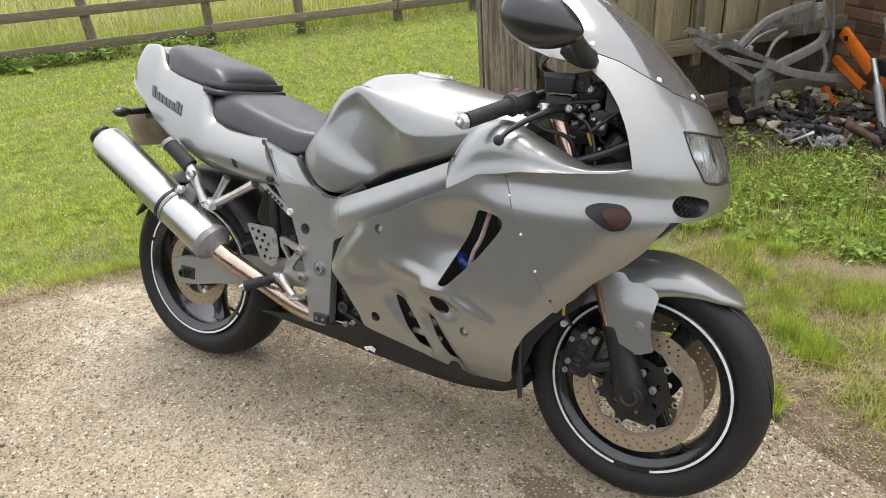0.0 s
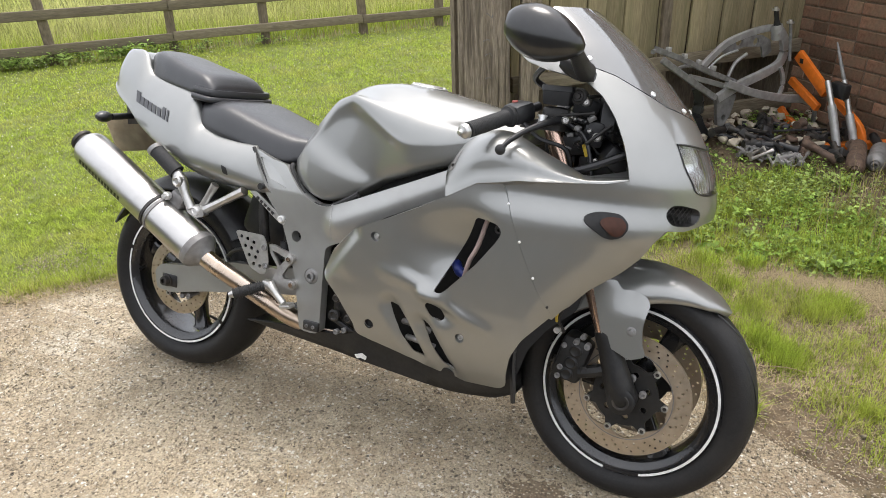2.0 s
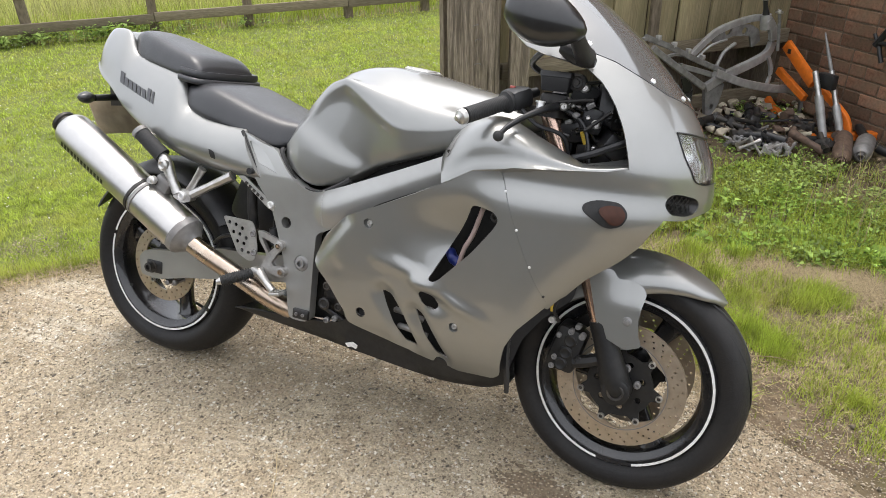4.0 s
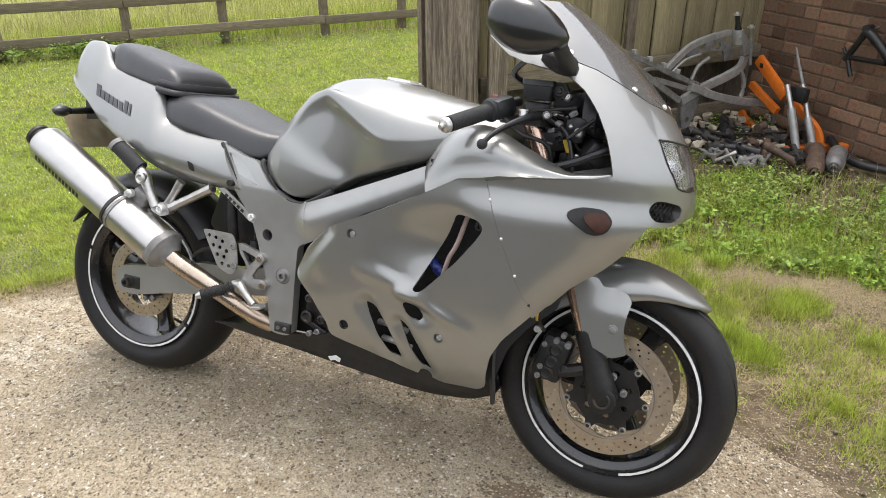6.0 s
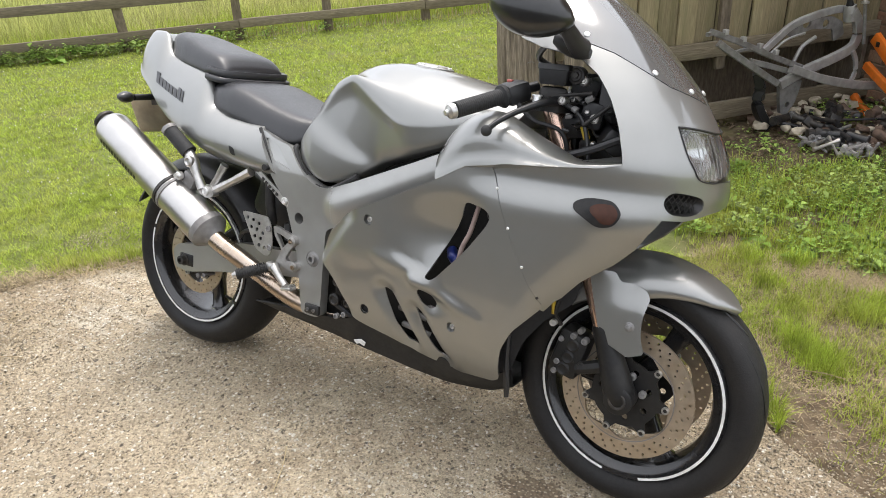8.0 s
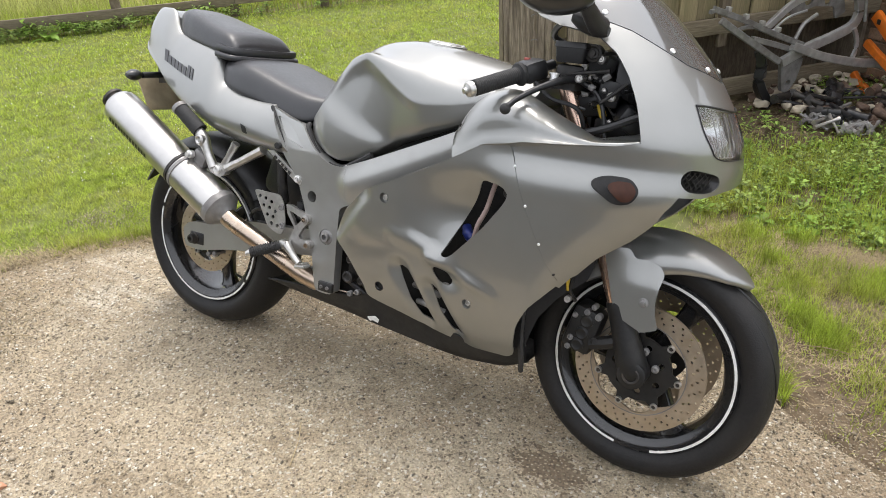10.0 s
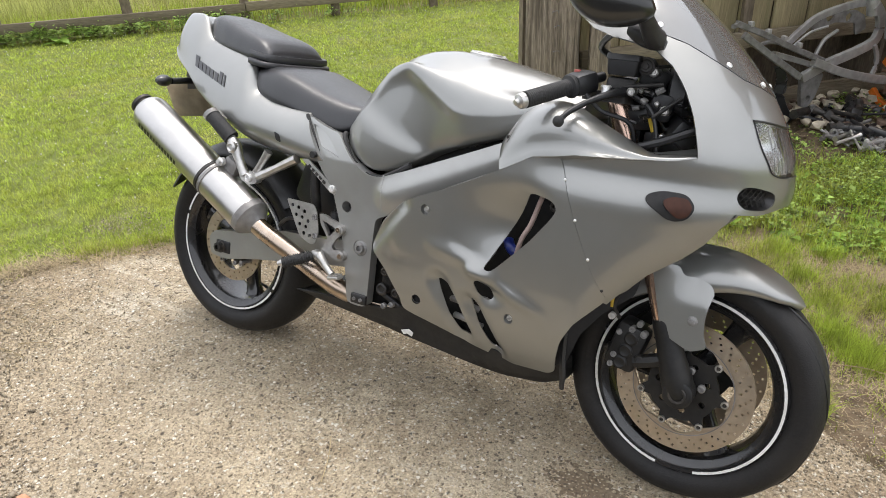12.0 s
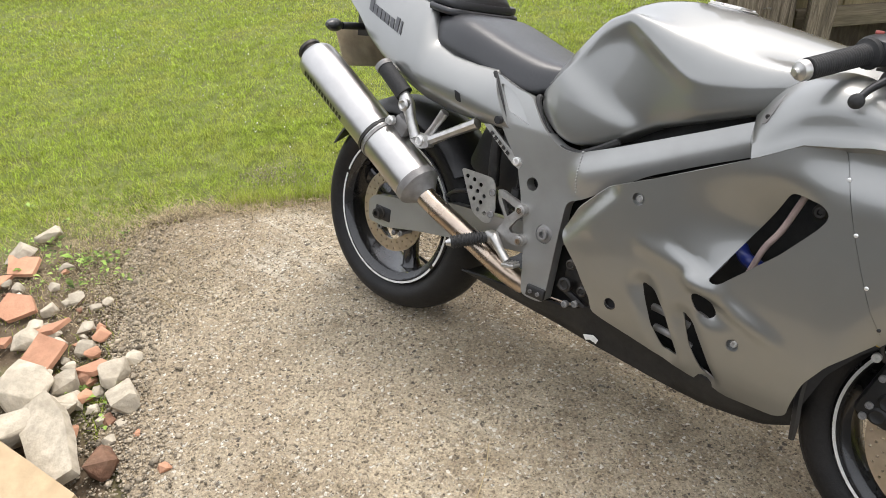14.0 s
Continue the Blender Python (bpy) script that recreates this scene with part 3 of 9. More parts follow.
def stain(name, cx, cy, r, seed, label):
    """A damp patch that lies like a skin on the slab, broken up where dry stones stand out of it."""
    rng = random.Random(seed)
    ring = []
    for a in np.linspace(0, 2 * math.pi, 72, endpoint=False):
        k = r * (1 + 0.30 * noise.noise((math.cos(a) * 1.6, math.sin(a) * 1.6, seed)) + 0.28 * noise.noise((math.cos(a) * 6, math.sin(a) * 6, seed + 4.0)))
        ring.append((cx + 1.35 * k * math.cos(a), cy + 0.85 * k * math.sin(a)))
    holes = []
    for _ in range(400):
        q = math.sqrt(rng.random())
        a = rng.uniform(0, 2 * math.pi)
        x, y, k = cx + 1.25 * r * q * math.cos(a), cy + 0.78 * r * q * math.sin(a), rng.uniform(0.0022, 0.0055) * (0.7 + 0.6 * q)
        if inside((x, y), [(cx + (p[0] - cx) * 0.90, cy + (p[1] - cy) * 0.90) for p in ring]) and all(math.hypot(x - h[0], y - h[1]) > k + h[2] + 0.003 for h in holes):
            holes.append((x, y, k))
    bm = bmesh.new()
    panel(bm, ring, [circle2((x, y), k, 6, k * 0.8) for x, y, k in holes], lambda x, y: (x, y, slab_z(x, y) + 0.0012), thick=0.0008, step=0.012)
    for k in range(160):
        a, q = rng.uniform(0, 2 * math.pi), rng.uniform(1.0, 1.45)
        x, y, d = cx + 1.3 * r * q * math.cos(a), cy + 0.85 * r * q * math.sin(a), rng.uniform(0.0015, 0.006)
        bm.faces.new([bm.verts.new((x + u, y + v, slab_z(x, y) + 0.0014)) for u, v in circle2((0, 0), d, 7, d * rng.uniform(0.5, 1))])
    tagged(part(name, bm, M_OIL, smooth=False), label, "stain", kind="structure")


stain("stain", 1.27, -0.10, 0.062, 4, "dark damp oil spots soaked into the concrete")

# ---- field fence: posts with two rails, on the far side of the lawn ----
FENCE_A, FENCE_B = Vector((-5.35, 2.40, 0)), Vector((-1.40, 6.75, 0))


def field_fence():
    f = thing("fence", "grey weathered post-and-rail timber fence along the lawn", "fence")
    d = (FENCE_B - FENCE_A).normalized()
    side = Vector((-d.y, d.x, 0))
    turn = Matrix.Rotation(math.atan2(d.y, d.x), 4, "Z")
    rng = random.Random(3)
    places = [-6.8, -5.7, -4.6, -3.5, -2.4, -1.3, -0.15, 1.0, 2.12, 3.03, 4.07, 4.98, 6.1, 7.2, 8.3, 9.4]
    for s in places:
        p = FENCE_A + d * s
        bm = bmesh.new()
        box(bm, p + Vector((0, 0, 0.52)), (0.085, 0.075, 1.20), turn @ pose(0, 0, 0, rng.uniform(-2, 2), rng.uniform(-2, 2), 0), 0.006)
        part("post", bm, M_RAIL, f)
    for z in (0.14, 0.44, 0.74):
        for a, b in zip(places[::2], places[2::2]):
            bm = bmesh.new()
            c = FENCE_A + d * ((a + b) / 2) - side * 0.052
            box(bm, c + Vector((0, 0, z + rng.uniform(-0.01, 0.01))), (b - a - 0.006, 0.03, 0.088), turn @ pose(0, 0, 0, 0, rng.uniform(-0.35, 0.35), 0), 0.005)
            part("rail", bm, M_RAILH, f)


field_fence()

# ---- boarded fence beside the brick wall ----
BOARD_A = Vector((0.30, 2.16, 0))
BOARD_DIR = Vector((math.cos(radians(50)), math.sin(radians(50)), 0))
CORNER = BOARD_A + BOARD_DIR * 2.15
BRICK_DIR = Vector((math.cos(radians(-47)), math.sin(radians(-47)), 0))


def boarded_fence():
    side = Vector((-BOARD_DIR.y, BOARD_DIR.x, 0))          # away from the lawn's camera side
    turn = Matrix.Rotation(radians(50), 4, "Z")
    w = thing("wall_boarded", "olive-brown vertical board fence with uneven gaps", "fence", kind="structure")
    rng = random.Random(8)
    s, i = 0.02, 0
    while s < 2.14:
        wd = rng.choice((0.118, 0.125, 0.13))
        c = BOARD_A + BOARD_DIR * (s + wd / 2) + side * (0.012 if i % 2 else 0.0)
        bm = bmesh.new()
        low = 0.47 + rng.uniform(-0.012, 0.012)
        box(bm, c + Vector((0, 0, (low + 2.1) / 2)), (wd - 0.006, 0.020, 2.1 - low), turn @ pose(0, 0, 0, 0, rng.uniform(-0.5, 0.5), 0), 0.003)
        part("board", bm, M_PLANK, w)
        s += wd
        i += 1
    for z, h, up in ((0.440, 0.085, -0.03), (0.085, 0.10, -0.045)):
        bm = bmesh.new()
        box(bm, BOARD_A + BOARD_DIR * 1.08 + side * up + Vector((0, 0, z)), (2.12, 0.035, h), turn @ pose(0, 0, 0, 0, 0.3, 0), 0.004)
        part("gravel_board", bm, M_RAILH, w)
    for s in (1.02,):
        bm = bmesh.new()
        box(bm, BOARD_A + BOARD_DIR * s - side * 0.025 + Vector((0, 0, 1.2)), (0.06, 0.03, 1.75), turn @ pose(0, 0, 0, 0, -1.0, 0), 0.004)
        part("cover_strip", bm, M_RAIL, w)
    # boxing added behind the boards; its unseen lid keeps the gap below dark
    bm = bmesh.new()
    box(bm, BOARD_A + BOARD_DIR * 1.25 + side * 0.34 + Vector((0, 0, 1.05)), (2.8, 0.05, 2.1), turn)
    part("back_boarding", bm, M_RAIL, w)
    bm = bmesh.new()
    box(bm, BOARD_A + BOARD_DIR * 1.05 + side * 0.18 + Vector((0, 0, 2.125)), (2.25, 0.42, 0.03), turn)
    part("shade_lid", bm, M_RAIL, w)
    for s in (-0.02, 2.13):
        bm = bmesh.new()
        box(bm, BOARD_A + BOARD_DIR * s + side * 0.165 + Vector((0, 0, 1.05)), (0.03, 0.29, 2.1), turn)
        part("end_boarding", bm, M_RAIL, w)


boarded_fence()


def gate_post():
    p = thing("gate_post", "thick cracked weathered timber post with rusty staples", "post", pose(0.225, 2.04, -0.2, 0, 0, 24))
    bm = bmesh.new()
    n = 150
    secs = []
    for z in np.linspace(0, 2.6, 70):
        ring = []
        for a in np.linspace(0, 2 * math.pi, n, endpoint=False):
            k = 0.132 / max(abs(math.cos(a)), abs(math.sin(a)))
            k = min(k, 0.160)
            k += 0.006 * noise.noise((math.cos(a) * 6, math.sin(a) * 6, z * 0.8)) + 0.004 * noise.noise((math.cos(a) * 16, math.sin(a) * 16, z * 0.5))
            crack = 1 - abs(noise.noise((math.cos(a) * 5.5, math.sin(a) * 5.5, z * 0.55 + 4))) * 5
            fine = 1 - abs(noise.noise((math.cos(a) * 13, math.sin(a) * 13, z * 0.9 + 9))) * 7
            k -= 0.034 * max(0.0, crack) * max(0.0, 0.35 + noise.noise((math.cos(a) * 2, math.sin(a) * 2, z * 1.6))) + 0.007 * max(0.0, fine)
            ring.append(Vector((k * math.cos(a), k * 0.85 * math.sin(a), z)))
        secs.append(ring)
    loft(bm, secs)
    part("post", bm, M_WOOD, p, sharp=75)
    rng = random.Random(5)
    for i in range(7):
        z = 0.72 + i * 0.105 + rng.uniform(-0.02, 0.02)
        bm = bmesh.new()
        x, y = 0.01 + rng.uniform(-0.02, 0.02), -0.115
        tube(bm, [(x - 0.015, y + 0.006, z), (x - 0.012, y - 0.006, z + 0.008), (x + 0.01, y - 0.006, z + 0.016 * rng.uniform(-1, 1)), (x + 0.014, y + 0.006, z)], 0.0016, 6, 3)
        part("staple", bm, M_GREYSTEEL, p)
    p2 = thing("fence_post", "narrower squared timber post beside the thick one", "post", pose(0.458, 2.085, -0.2, 0, 0, 26))
    bm = bmesh.new()
    box(bm, (0, 0, 1.25), (0.098, 0.10, 2.5), None, 0.006)
    part("post", bm, M_WOOD, p2)


gate_post()


# ---- the brick wall: its bricks come last in the file ----
def brick_core():
    c = CORNER + BRICK_DIR * 0.84
    side = Vector((-BRICK_DIR.y, BRICK_DIR.x, 0))
    bm = bmesh.new()
    box(bm, c + side * 0.105 + Vector((0, 0, 1.165)), (2.52, 0.2, 2.34), Matrix.Rotation(radians(-47), 4, "Z"))
    return tagged(part("wall_brick", bm, M_MORTAR, smooth=False), "red-brown brick wall with grey mortar joints", "wall", kind="structure")


WALL_BRICK = brick_core()


def upper_wall():
    """Unseen height added above the courses in sight, to shade the scrap heap."""
    side = Vector((-BRICK_DIR.y, BRICK_DIR.x, 0))
    bm = bmesh.new()
    box(bm, CORNER + BRICK_DIR * 1.3 + side * 0.107 + Vector((0, 0, 2.94)), (3.4, 0.2, 1.2), Matrix.Rotation(radians(-47), 4, "Z"))
    tagged(part("wall_gable", bm, M_BRICK, smooth=False), "plain unseen upper brick wall added to shade the scrap", "wall", kind="structure")


upper_wall()


def unseen_wall():
    """An unseen low wall, added to put a dark band into the paint's reflections."""
    bm = bmesh.new()
    box(bm, (2.2, -3.75, 0.72), (14.0, 0.3, 1.55))
    tagged(part("wall_unseen", bm, M_UNSEEN_WALL, smooth=False), "plain grey unseen wall added to darken the fairing's reflections", "wall", kind="structure")


unseen_wall()

# ---- the motorcycle: built upright in its own coordinates, then leant on its side stand ----
LEAN_DEG = 16.41
BIKE = thing("motorcycle", "silver-grey faired sports motorcycle leaning on its side stand", "motorcycle", pose(0, 0, 0, -LEAN_DEG, 0, 0))
AXLE_R, AXLE_F = P(0, 0, 0.305), P(1.44, 0, 0.292)
ACROSS = Matrix.Rotation(radians(90), 4, "X")      # turns z into -y: the machine's right


def wheel_frame(c, steer=0.0):
    return Matrix.Translation(c) @ Matrix.Rotation(radians(steer), 4, "Z") @ ACROSS


def spoke_dir(a):
    """In a wheel's own plane: x ahead, y up."""
    return Vector((math.cos(radians(a)), math.sin(radians(a)), 0))


def arc_band(bm, m, r0, r1, h, a0, a1, n=40, thick=0.001):
    for i in range(n):
        t0, t1 = radians(a0 + (a1 - a0) * i / n), radians(a0 + (a1 - a0) * (i + 1) / n)
        q = [(r0, t0), (r1, t0), (r1, t1), (r0, t1)]
        bm.faces.new([bm.verts.new(m @ Vector((r * math.cos(t), r * math.sin(t), h))) for r, t in q])
    bmesh.ops.remove_doubles(bm, verts=bm.verts, dist=1e-5)
    r = bmesh.ops.extrude_face_region(bm, geom=bm.faces[:])
    bmesh.ops.translate(bm, verts=[v for v in r["geom"] if isinstance(v, bmesh.types.BMVert)], vec=(m.to_3x3() @ Vector((0, 0, thick))))


def brake_disc(name, m, r, r_in, h, carrier_r, n_bolts, first, parent, rows, n_holes, band_in, scallop):
    holes = []
    for k in range(n_holes):
        for j in range(rows):
            a = 2 * math.pi * (k + 0.33 * j) / n_holes
            rr = band_in + (r - band_in) * (0.24 + 0.52 * j / max(1, rows - 1))
            holes.append(circle2((rr * math.cos(a), rr * math.sin(a)), 0.0032, 6))
    bm = bmesh.new()
    inner = []
    for k in range(84):
        a = 2 * math.pi * k / 84
        ri = r_in - scallop * math.cos(n_bolts * (a - radians(first)))
        inner.append((ri * math.cos(a), ri * math.sin(a)))
    panel(bm, circle2((0, 0), r, 64), [inner] + holes, lambda u, v: m @ Vector((u, v, h)), thick=0.005, step=0.03)
    disc = part(name, bm, M_DISC, parent, "drilled bronze-stained brake disc")
    bm = bmesh.new()
    star = []
    for k in range(112):
        a = 2 * math.pi * k / 112
        t = (math.degrees(a) - first) / 360 * n_bolts
        d = abs((t + 0.5) % 1 - 0.5)
        rr = carrier_r - 0.017 + 0.026 * hump(d, 0.24)
        star.append((rr * math.cos(a), rr * math.sin(a)))
    panel(bm, star, [circle2((0, 0), 0.03, 20)] + [circle2((0.056 * math.cos(radians(first + 360 / n_bolts * (k + 0.5))), 0.056 * math.sin(radians(first + 360 / n_bolts * (k + 0.5)))), 0.008, 12) for k in range(n_bolts)], lambda u, v: m @ Vector((u, v, h + 0.002)), thick=0.007, step=0.02)
    part("disc_carrier", bm, M_FORKBLACK, disc, "black disc carrier")
    for k in range(n_bolts):
        d = spoke_dir(first + 360 / n_bolts * k) * carrier_r
        bm = bmesh.new()
        lathe(bm, [(0.0, 0.0085), (0.007, 0.0085), (0.0085, 0.0075), (0.0085, 0.0052), (0.0035, 0.0048)], m @ Matrix.Translation((d.x, d.y, h)), 14)
        part("disc_bobbin", bm, M_ALLOY, disc)
        bm = bmesh.new()
        lathe(bm, [(0.0, 0.0048), (0.0055, 0.0046), (0.0055, 0.0005)], m @ Matrix.Translation((d.x, d.y, h)), 10)
        part("bobbin_pin", bm, M_DARKMETAL, disc)
    return disc


def wheel(name, m, tyre_prof, half, spokes, tape_arcs, hub_r, label):
    w = part(name, lathe(bmesh.new(), [(-half + 0.004, hub_r * 0.8), (-half * 0.7, hub_r), (half * 0.7, hub_r), (half - 0.004, hub_r * 0.8)], m, 32), M_WHEEL, BIKE, label)
    bm = bmesh.new()
    lathe(bm, tyre_prof, m, 84, closed=True)
    tyre = part("tyre", bm, M_RUBBER, w, "black road tyre, dusty at the shoulders", sharp=50)
    bm = bmesh.new()
    rp = [(half + 0.001, 0.2185), (half + 0.003, 0.2165), (half + 0.002, 0.2085), (half - 0.006, 0.203), (half - 0.012, 0.188), (half - 0.035, 0.181)]
    rp = rp + [(-h, r) for h, r in rp[::-1]] + [(-half + 0.01, 0.226), (half - 0.01, 0.226)]
    lathe(bm, rp, m, 72, closed=True)
    rim = part("rim", bm, M_WHEEL, w, "gloss black cast rim", sharp=35)
    for a0, a1 in tape_arcs:
        bm = bmesh.new()
        arc_band(bm, m, 0.2105, 0.2165, half + 0.0032, a0, a1, 44)
        part("rim_tape", bm, M_TAPE, rim, "white rim tape")
    for a in spokes:
        bm = bmesh.new()
        d, s = spoke_dir(a), spoke_dir(a + 90)
        secs = []
        for r, wd, dp in ((hub_r * 0.7, 0.034, half * 0.55), (0.09, 0.026, 0.022), (0.14, 0.022, 0.018), (0.172, 0.027, 0.020), (0.188, 0.040, 0.030)):
            ring = []
            for t in np.linspace(0, 2 * math.pi, 14, endpoint=False):
                c, q = math.cos(t), math.sin(t)
                ring.append(m @ (d * r + s * (wd * math.copysign(abs(c) ** 0.6, c)) + Vector((0, 0, dp * math.copysign(abs(q) ** 0.6, q)))))
            secs.append(ring)
        loft(bm, secs)
        part("spoke", bm, M_WHEEL, w)
    return w, tyre


MF, MR = wheel_frame(AXLE_F, -2.73), wheel_frame(AXLE_R)
TYRE_F = [(0.046, 0.221), (0.056, 0.236), (0.0605, 0.252), (0.0585, 0.266), (0.050, 0.277), (0.036, 0.2855), (0.018, 0.2905), (0, 0.292)]
TYRE_F = TYRE_F + [(-h, r) for h, r in TYRE_F[-2::-1]] + [(-0.03, 0.222), (0.03, 0.222)]
TYRE_R = [(0.068, 0.221), (0.080, 0.236), (0.0875, 0.250), (0.0855, 0.264), (0.074, 0.280), (0.056, 0.292), (0.03, 0.3018), (0, 0.305)]
TYRE_R = TYRE_R + [(-h, r) for h, r in TYRE_R[-2::-1]] + [(-0.04, 0.222), (0.04, 0.222)]
FRONT_WHEEL, FRONT_TYRE = wheel("front_wheel", MF, TYRE_F, 0.052, (60, -60, 180), ((-74, 96), (104, 262)), 0.036, "gloss black three-spoke front wheel with white rim tape")
REAR_WHEEL, REAR_TYRE = wheel("rear_wheel", MR, TYRE_R, 0.074, (-78, 42, 162), ((-30, 160), (164, 326)), 0.045, "gloss black three-spoke rear wheel with white rim tape")


def tread(tyre, m, prof_r, n):
    """Curved rain grooves, standing as thin dark sipes just over the tread."""
    for side in (1, -1):
        for k in range(n):
            a0 = 360 / n * (k + (0.5 if side < 0 else 0))
            pts = []
            for t in np.linspace(0, 1, 7):
                h = side * (0.010 + 0.036 * t)
                r = float(np.interp(abs(h), [0, 0.018, 0.036, 0.050], prof_r))
                d = spoke_dir(a0 + 40 * t ** 1.5)
                pts.append(m @ (d * (r + 0.0004) + Vector((0, 0, h))))
            bm = bmesh.new()
            tube(bm, pts, [0.0006, 0.0022, 0.0028, 0.0022, 0.0010, 0.0006, 0.0004], 6, 2)
            part("tread_groove", bm, M_GLOSS, tyre)


tread(FRONT_TYRE, MF, [0.292, 0.2905, 0.2855, 0.277], 9)
brake_disc("front_brake_disc", MF, 0.156, 0.107, 0.072, 0.0965, 7, -5.5, FRONT_WHEEL, 3, 30, 0.117, 0.0055)
arc = bmesh.new()
arc_band(arc, MF, 0.1125, 0.1150, 0.0772, 0, 359.9, 72, 0.0004)
part("worn_edge", arc, M_GREYSTEEL, FRONT_WHEEL, "dull step inside the disc's swept band")
brake_disc("front_brake_disc", MF, 0.156, 0.107, -0.076, 0.0965, 7, -5.5, FRONT_WHEEL, 3, 30, 0.117, 0.0055)
brake_disc("rear_brake_disc", MR, 0.121, 0.083, 0.074, 0.072, 5, 20, REAR_WHEEL, 2, 26, 0.086, 0.003)
bm = bmesh.new()
rod(bm, MR @ Vector((0.115, -0.135, 0.02)), MR @ Vector((0.098, -0.117, 0.04)), 0.005, 0.004, 8)
part("tyre_valve", bm, M_BLACK, REAR_WHEEL)


# nose shell: oval plan sections, stacked
NZ = [.46, .55, .62, .70, .76, .83, .90, .967, 1.03, 1.09, 1.16, 1.20]
NX = [1.30, 1.40, 1.48, 1.555, 1.565, 1.552, 1.518, 1.475, 1.415, 1.355, 1.265, 1.20]
NW = [.250, .268, .279, .289, .292, .287, .264, .238, .213, .186, .150, .120]
NC = [1.20, 1.20, 1.20, 1.20, 1.20, 1.20, 1.20, 1.18, 1.15, 1.105, 1.04, 1.0]


def smooth_in(z, ys, k=0.022):
    return sum(float(np.interp(z + d * k, NZ, ys)) * q for d, q in ((-1, 1), (-0.5, 2), (0, 3), (0.5, 2), (1, 1))) / 9


def under_lip(x, z):
    """Depth of the hollow that runs forward under the lip."""
    return (0.015 * hump(z - 0.768, 0.05) - 0.002 * hump(z - 0.700, 0.035)) * max(0.0, min(1.0, (x - 1.06) / 0.12))


def nose(a, z):
    """a: degrees round the nose, 0 dead ahead, positive to the right."""
    c, s = math.cos(radians(a)), math.sin(radians(a))
    x0 = smooth_in(z, NC)
    x = x0 + (smooth_in(z, NX) - x0) * math.copysign(abs(c) ** 0.88, c)
    w = smooth_in(z, NW) * math.copysign(abs(s) ** 0.88, s)
    # hollow band under the lip, above the indicator
    w = math.copysign(max(0.0, abs(w) - under_lip(x, z) * min(1, abs(a) / 45)), w)
    return P(x, w, z)


def ang(x, z):
    """The angle round the nose at which its shell passes x."""
    c = (x - smooth_in(z, NC)) / (smooth_in(z, NX) - smooth_in(z, NC))
    return math.degrees(math.acos(max(-1, min(1, math.copysign(abs(c) ** (1 / 0.88), c)))))


def nose_sc(u, v):
    return nose(u * 200, v)


# --- body panels ---
def side_w(z):
    return float(np.interp(z, [.15, .2, .24, .3, .35, .4, .45, .5, .55, .6, .65, .7, .75, .8, .9],
                           [.07, .10, .14, .195, .219, .236, .248, .258, .267, .275, .282, .288, .292, .295, .29]))


def smooth_side_w(z):
    return (side_w(z - 0.02) + side_w(z) * 2 + side_w(z + 0.02)) / 4


def seg_dist(p, a, b):
    p, a, b = Vector(p), Vector(a), Vector(b)
    d = b - a
    t = max(0, min(1, (p - a).dot(d) / d.length_squared))
    return (p - a - d * t).length, t


def mid_w(x, z):
    """The side panel's distance from the machine's middle, with its scoops and ribs."""
    w = smooth_side_w(z)
    if x < 0.75:
        w -= 0.05 * ((0.75 - x) / 0.2) ** 2
    if x > 1.2:      # follow the nose shell's curve
        q = min(0.999, (x - 1.2) / (smooth_in(z, NX) - 1.2))
        w *= (1 - q ** (2 / 0.88)) ** 0.44
    w -= under_lip(x, z)
    # long scoop that deepens towards the big vent
    d, t = seg_dist((x, z), (0.86, 0.60), (1.06, 0.61))
    above = max(0.0, min(1.0, (z - float(np.interp(x, [0.80, 0.88, 0.945, 1.0], [0.560, 0.545, 0.515, 0.495]))) / 0.014))
    behind = max(0.0, min(1.0, -((x - 1.005) * 0.177 - (z - 0.499) * 0.143) / 0.2276 / 0.03))
    w -= 0.050 * hump(d, 0.125) * t ** 1.2 * above * behind
    # raised lower lip of the scoop
    d, t = seg_dist((x, z), (0.85, 0.525), (1.0, 0.492))
    w += 0.011 * hump(d, 0.030) * (0.4 + 0.6 * t)
    # fin that runs on below it
    d, t = seg_dist((x, z), (0.955, 0.487), (1.12, 0.425))
    w += 0.017 * hump(d, 0.026) * (1 - t * 0.8)
    # hollows round the small vent and the slits
    w -= 0.015 * hump(math.hypot((x - 1.0) / 1.3, z - 0.445), 0.045)
    for a, b in (((0.875, 0.435), (0.935, 0.31)), ((0.96, 0.40), (1.015, 0.285))):
        d, t = seg_dist((x + 0.012, z), a, b)
        w -= 0.020 * hump(d, 0.04)
    # rear edge turned in
    d, t = seg_dist((x, z), (0.656, 0.49), (0.756, 0.613))
    w -= 0.018 * hump(d, 0.03)
    return w


VENT = fillet([(0.985, 0.502), (1.030, 0.600), (1.066, 0.668), (1.082, 0.700), (1.135, 0.692), (1.148, 0.676), (1.136, 0.652), (1.090, 0.590), (1.036, 0.532), (1.005, 0.499)], 0.012, 3)
SLIT1 = fillet([(0.853, 0.442), (0.884, 0.436), (0.911, 0.400), (0.931, 0.350), (0.945, 0.303), (0.912, 0.305), (0.884, 0.353), (0.862, 0.412)], 0.008, 3)
SLIT2 = fillet([(0.943, 0.414), (0.969, 0.400), (0.998, 0.345), (1.026, 0.279), (0.993, 0.288), (0.965, 0.343)], 0.008, 3)
EYE = fillet([(0.957, 0.458), (0.970, 0.470), (0.996, 0.460), (1.010, 0.432), (0.996, 0.420), (0.970, 0.432)], 0.008, 3)
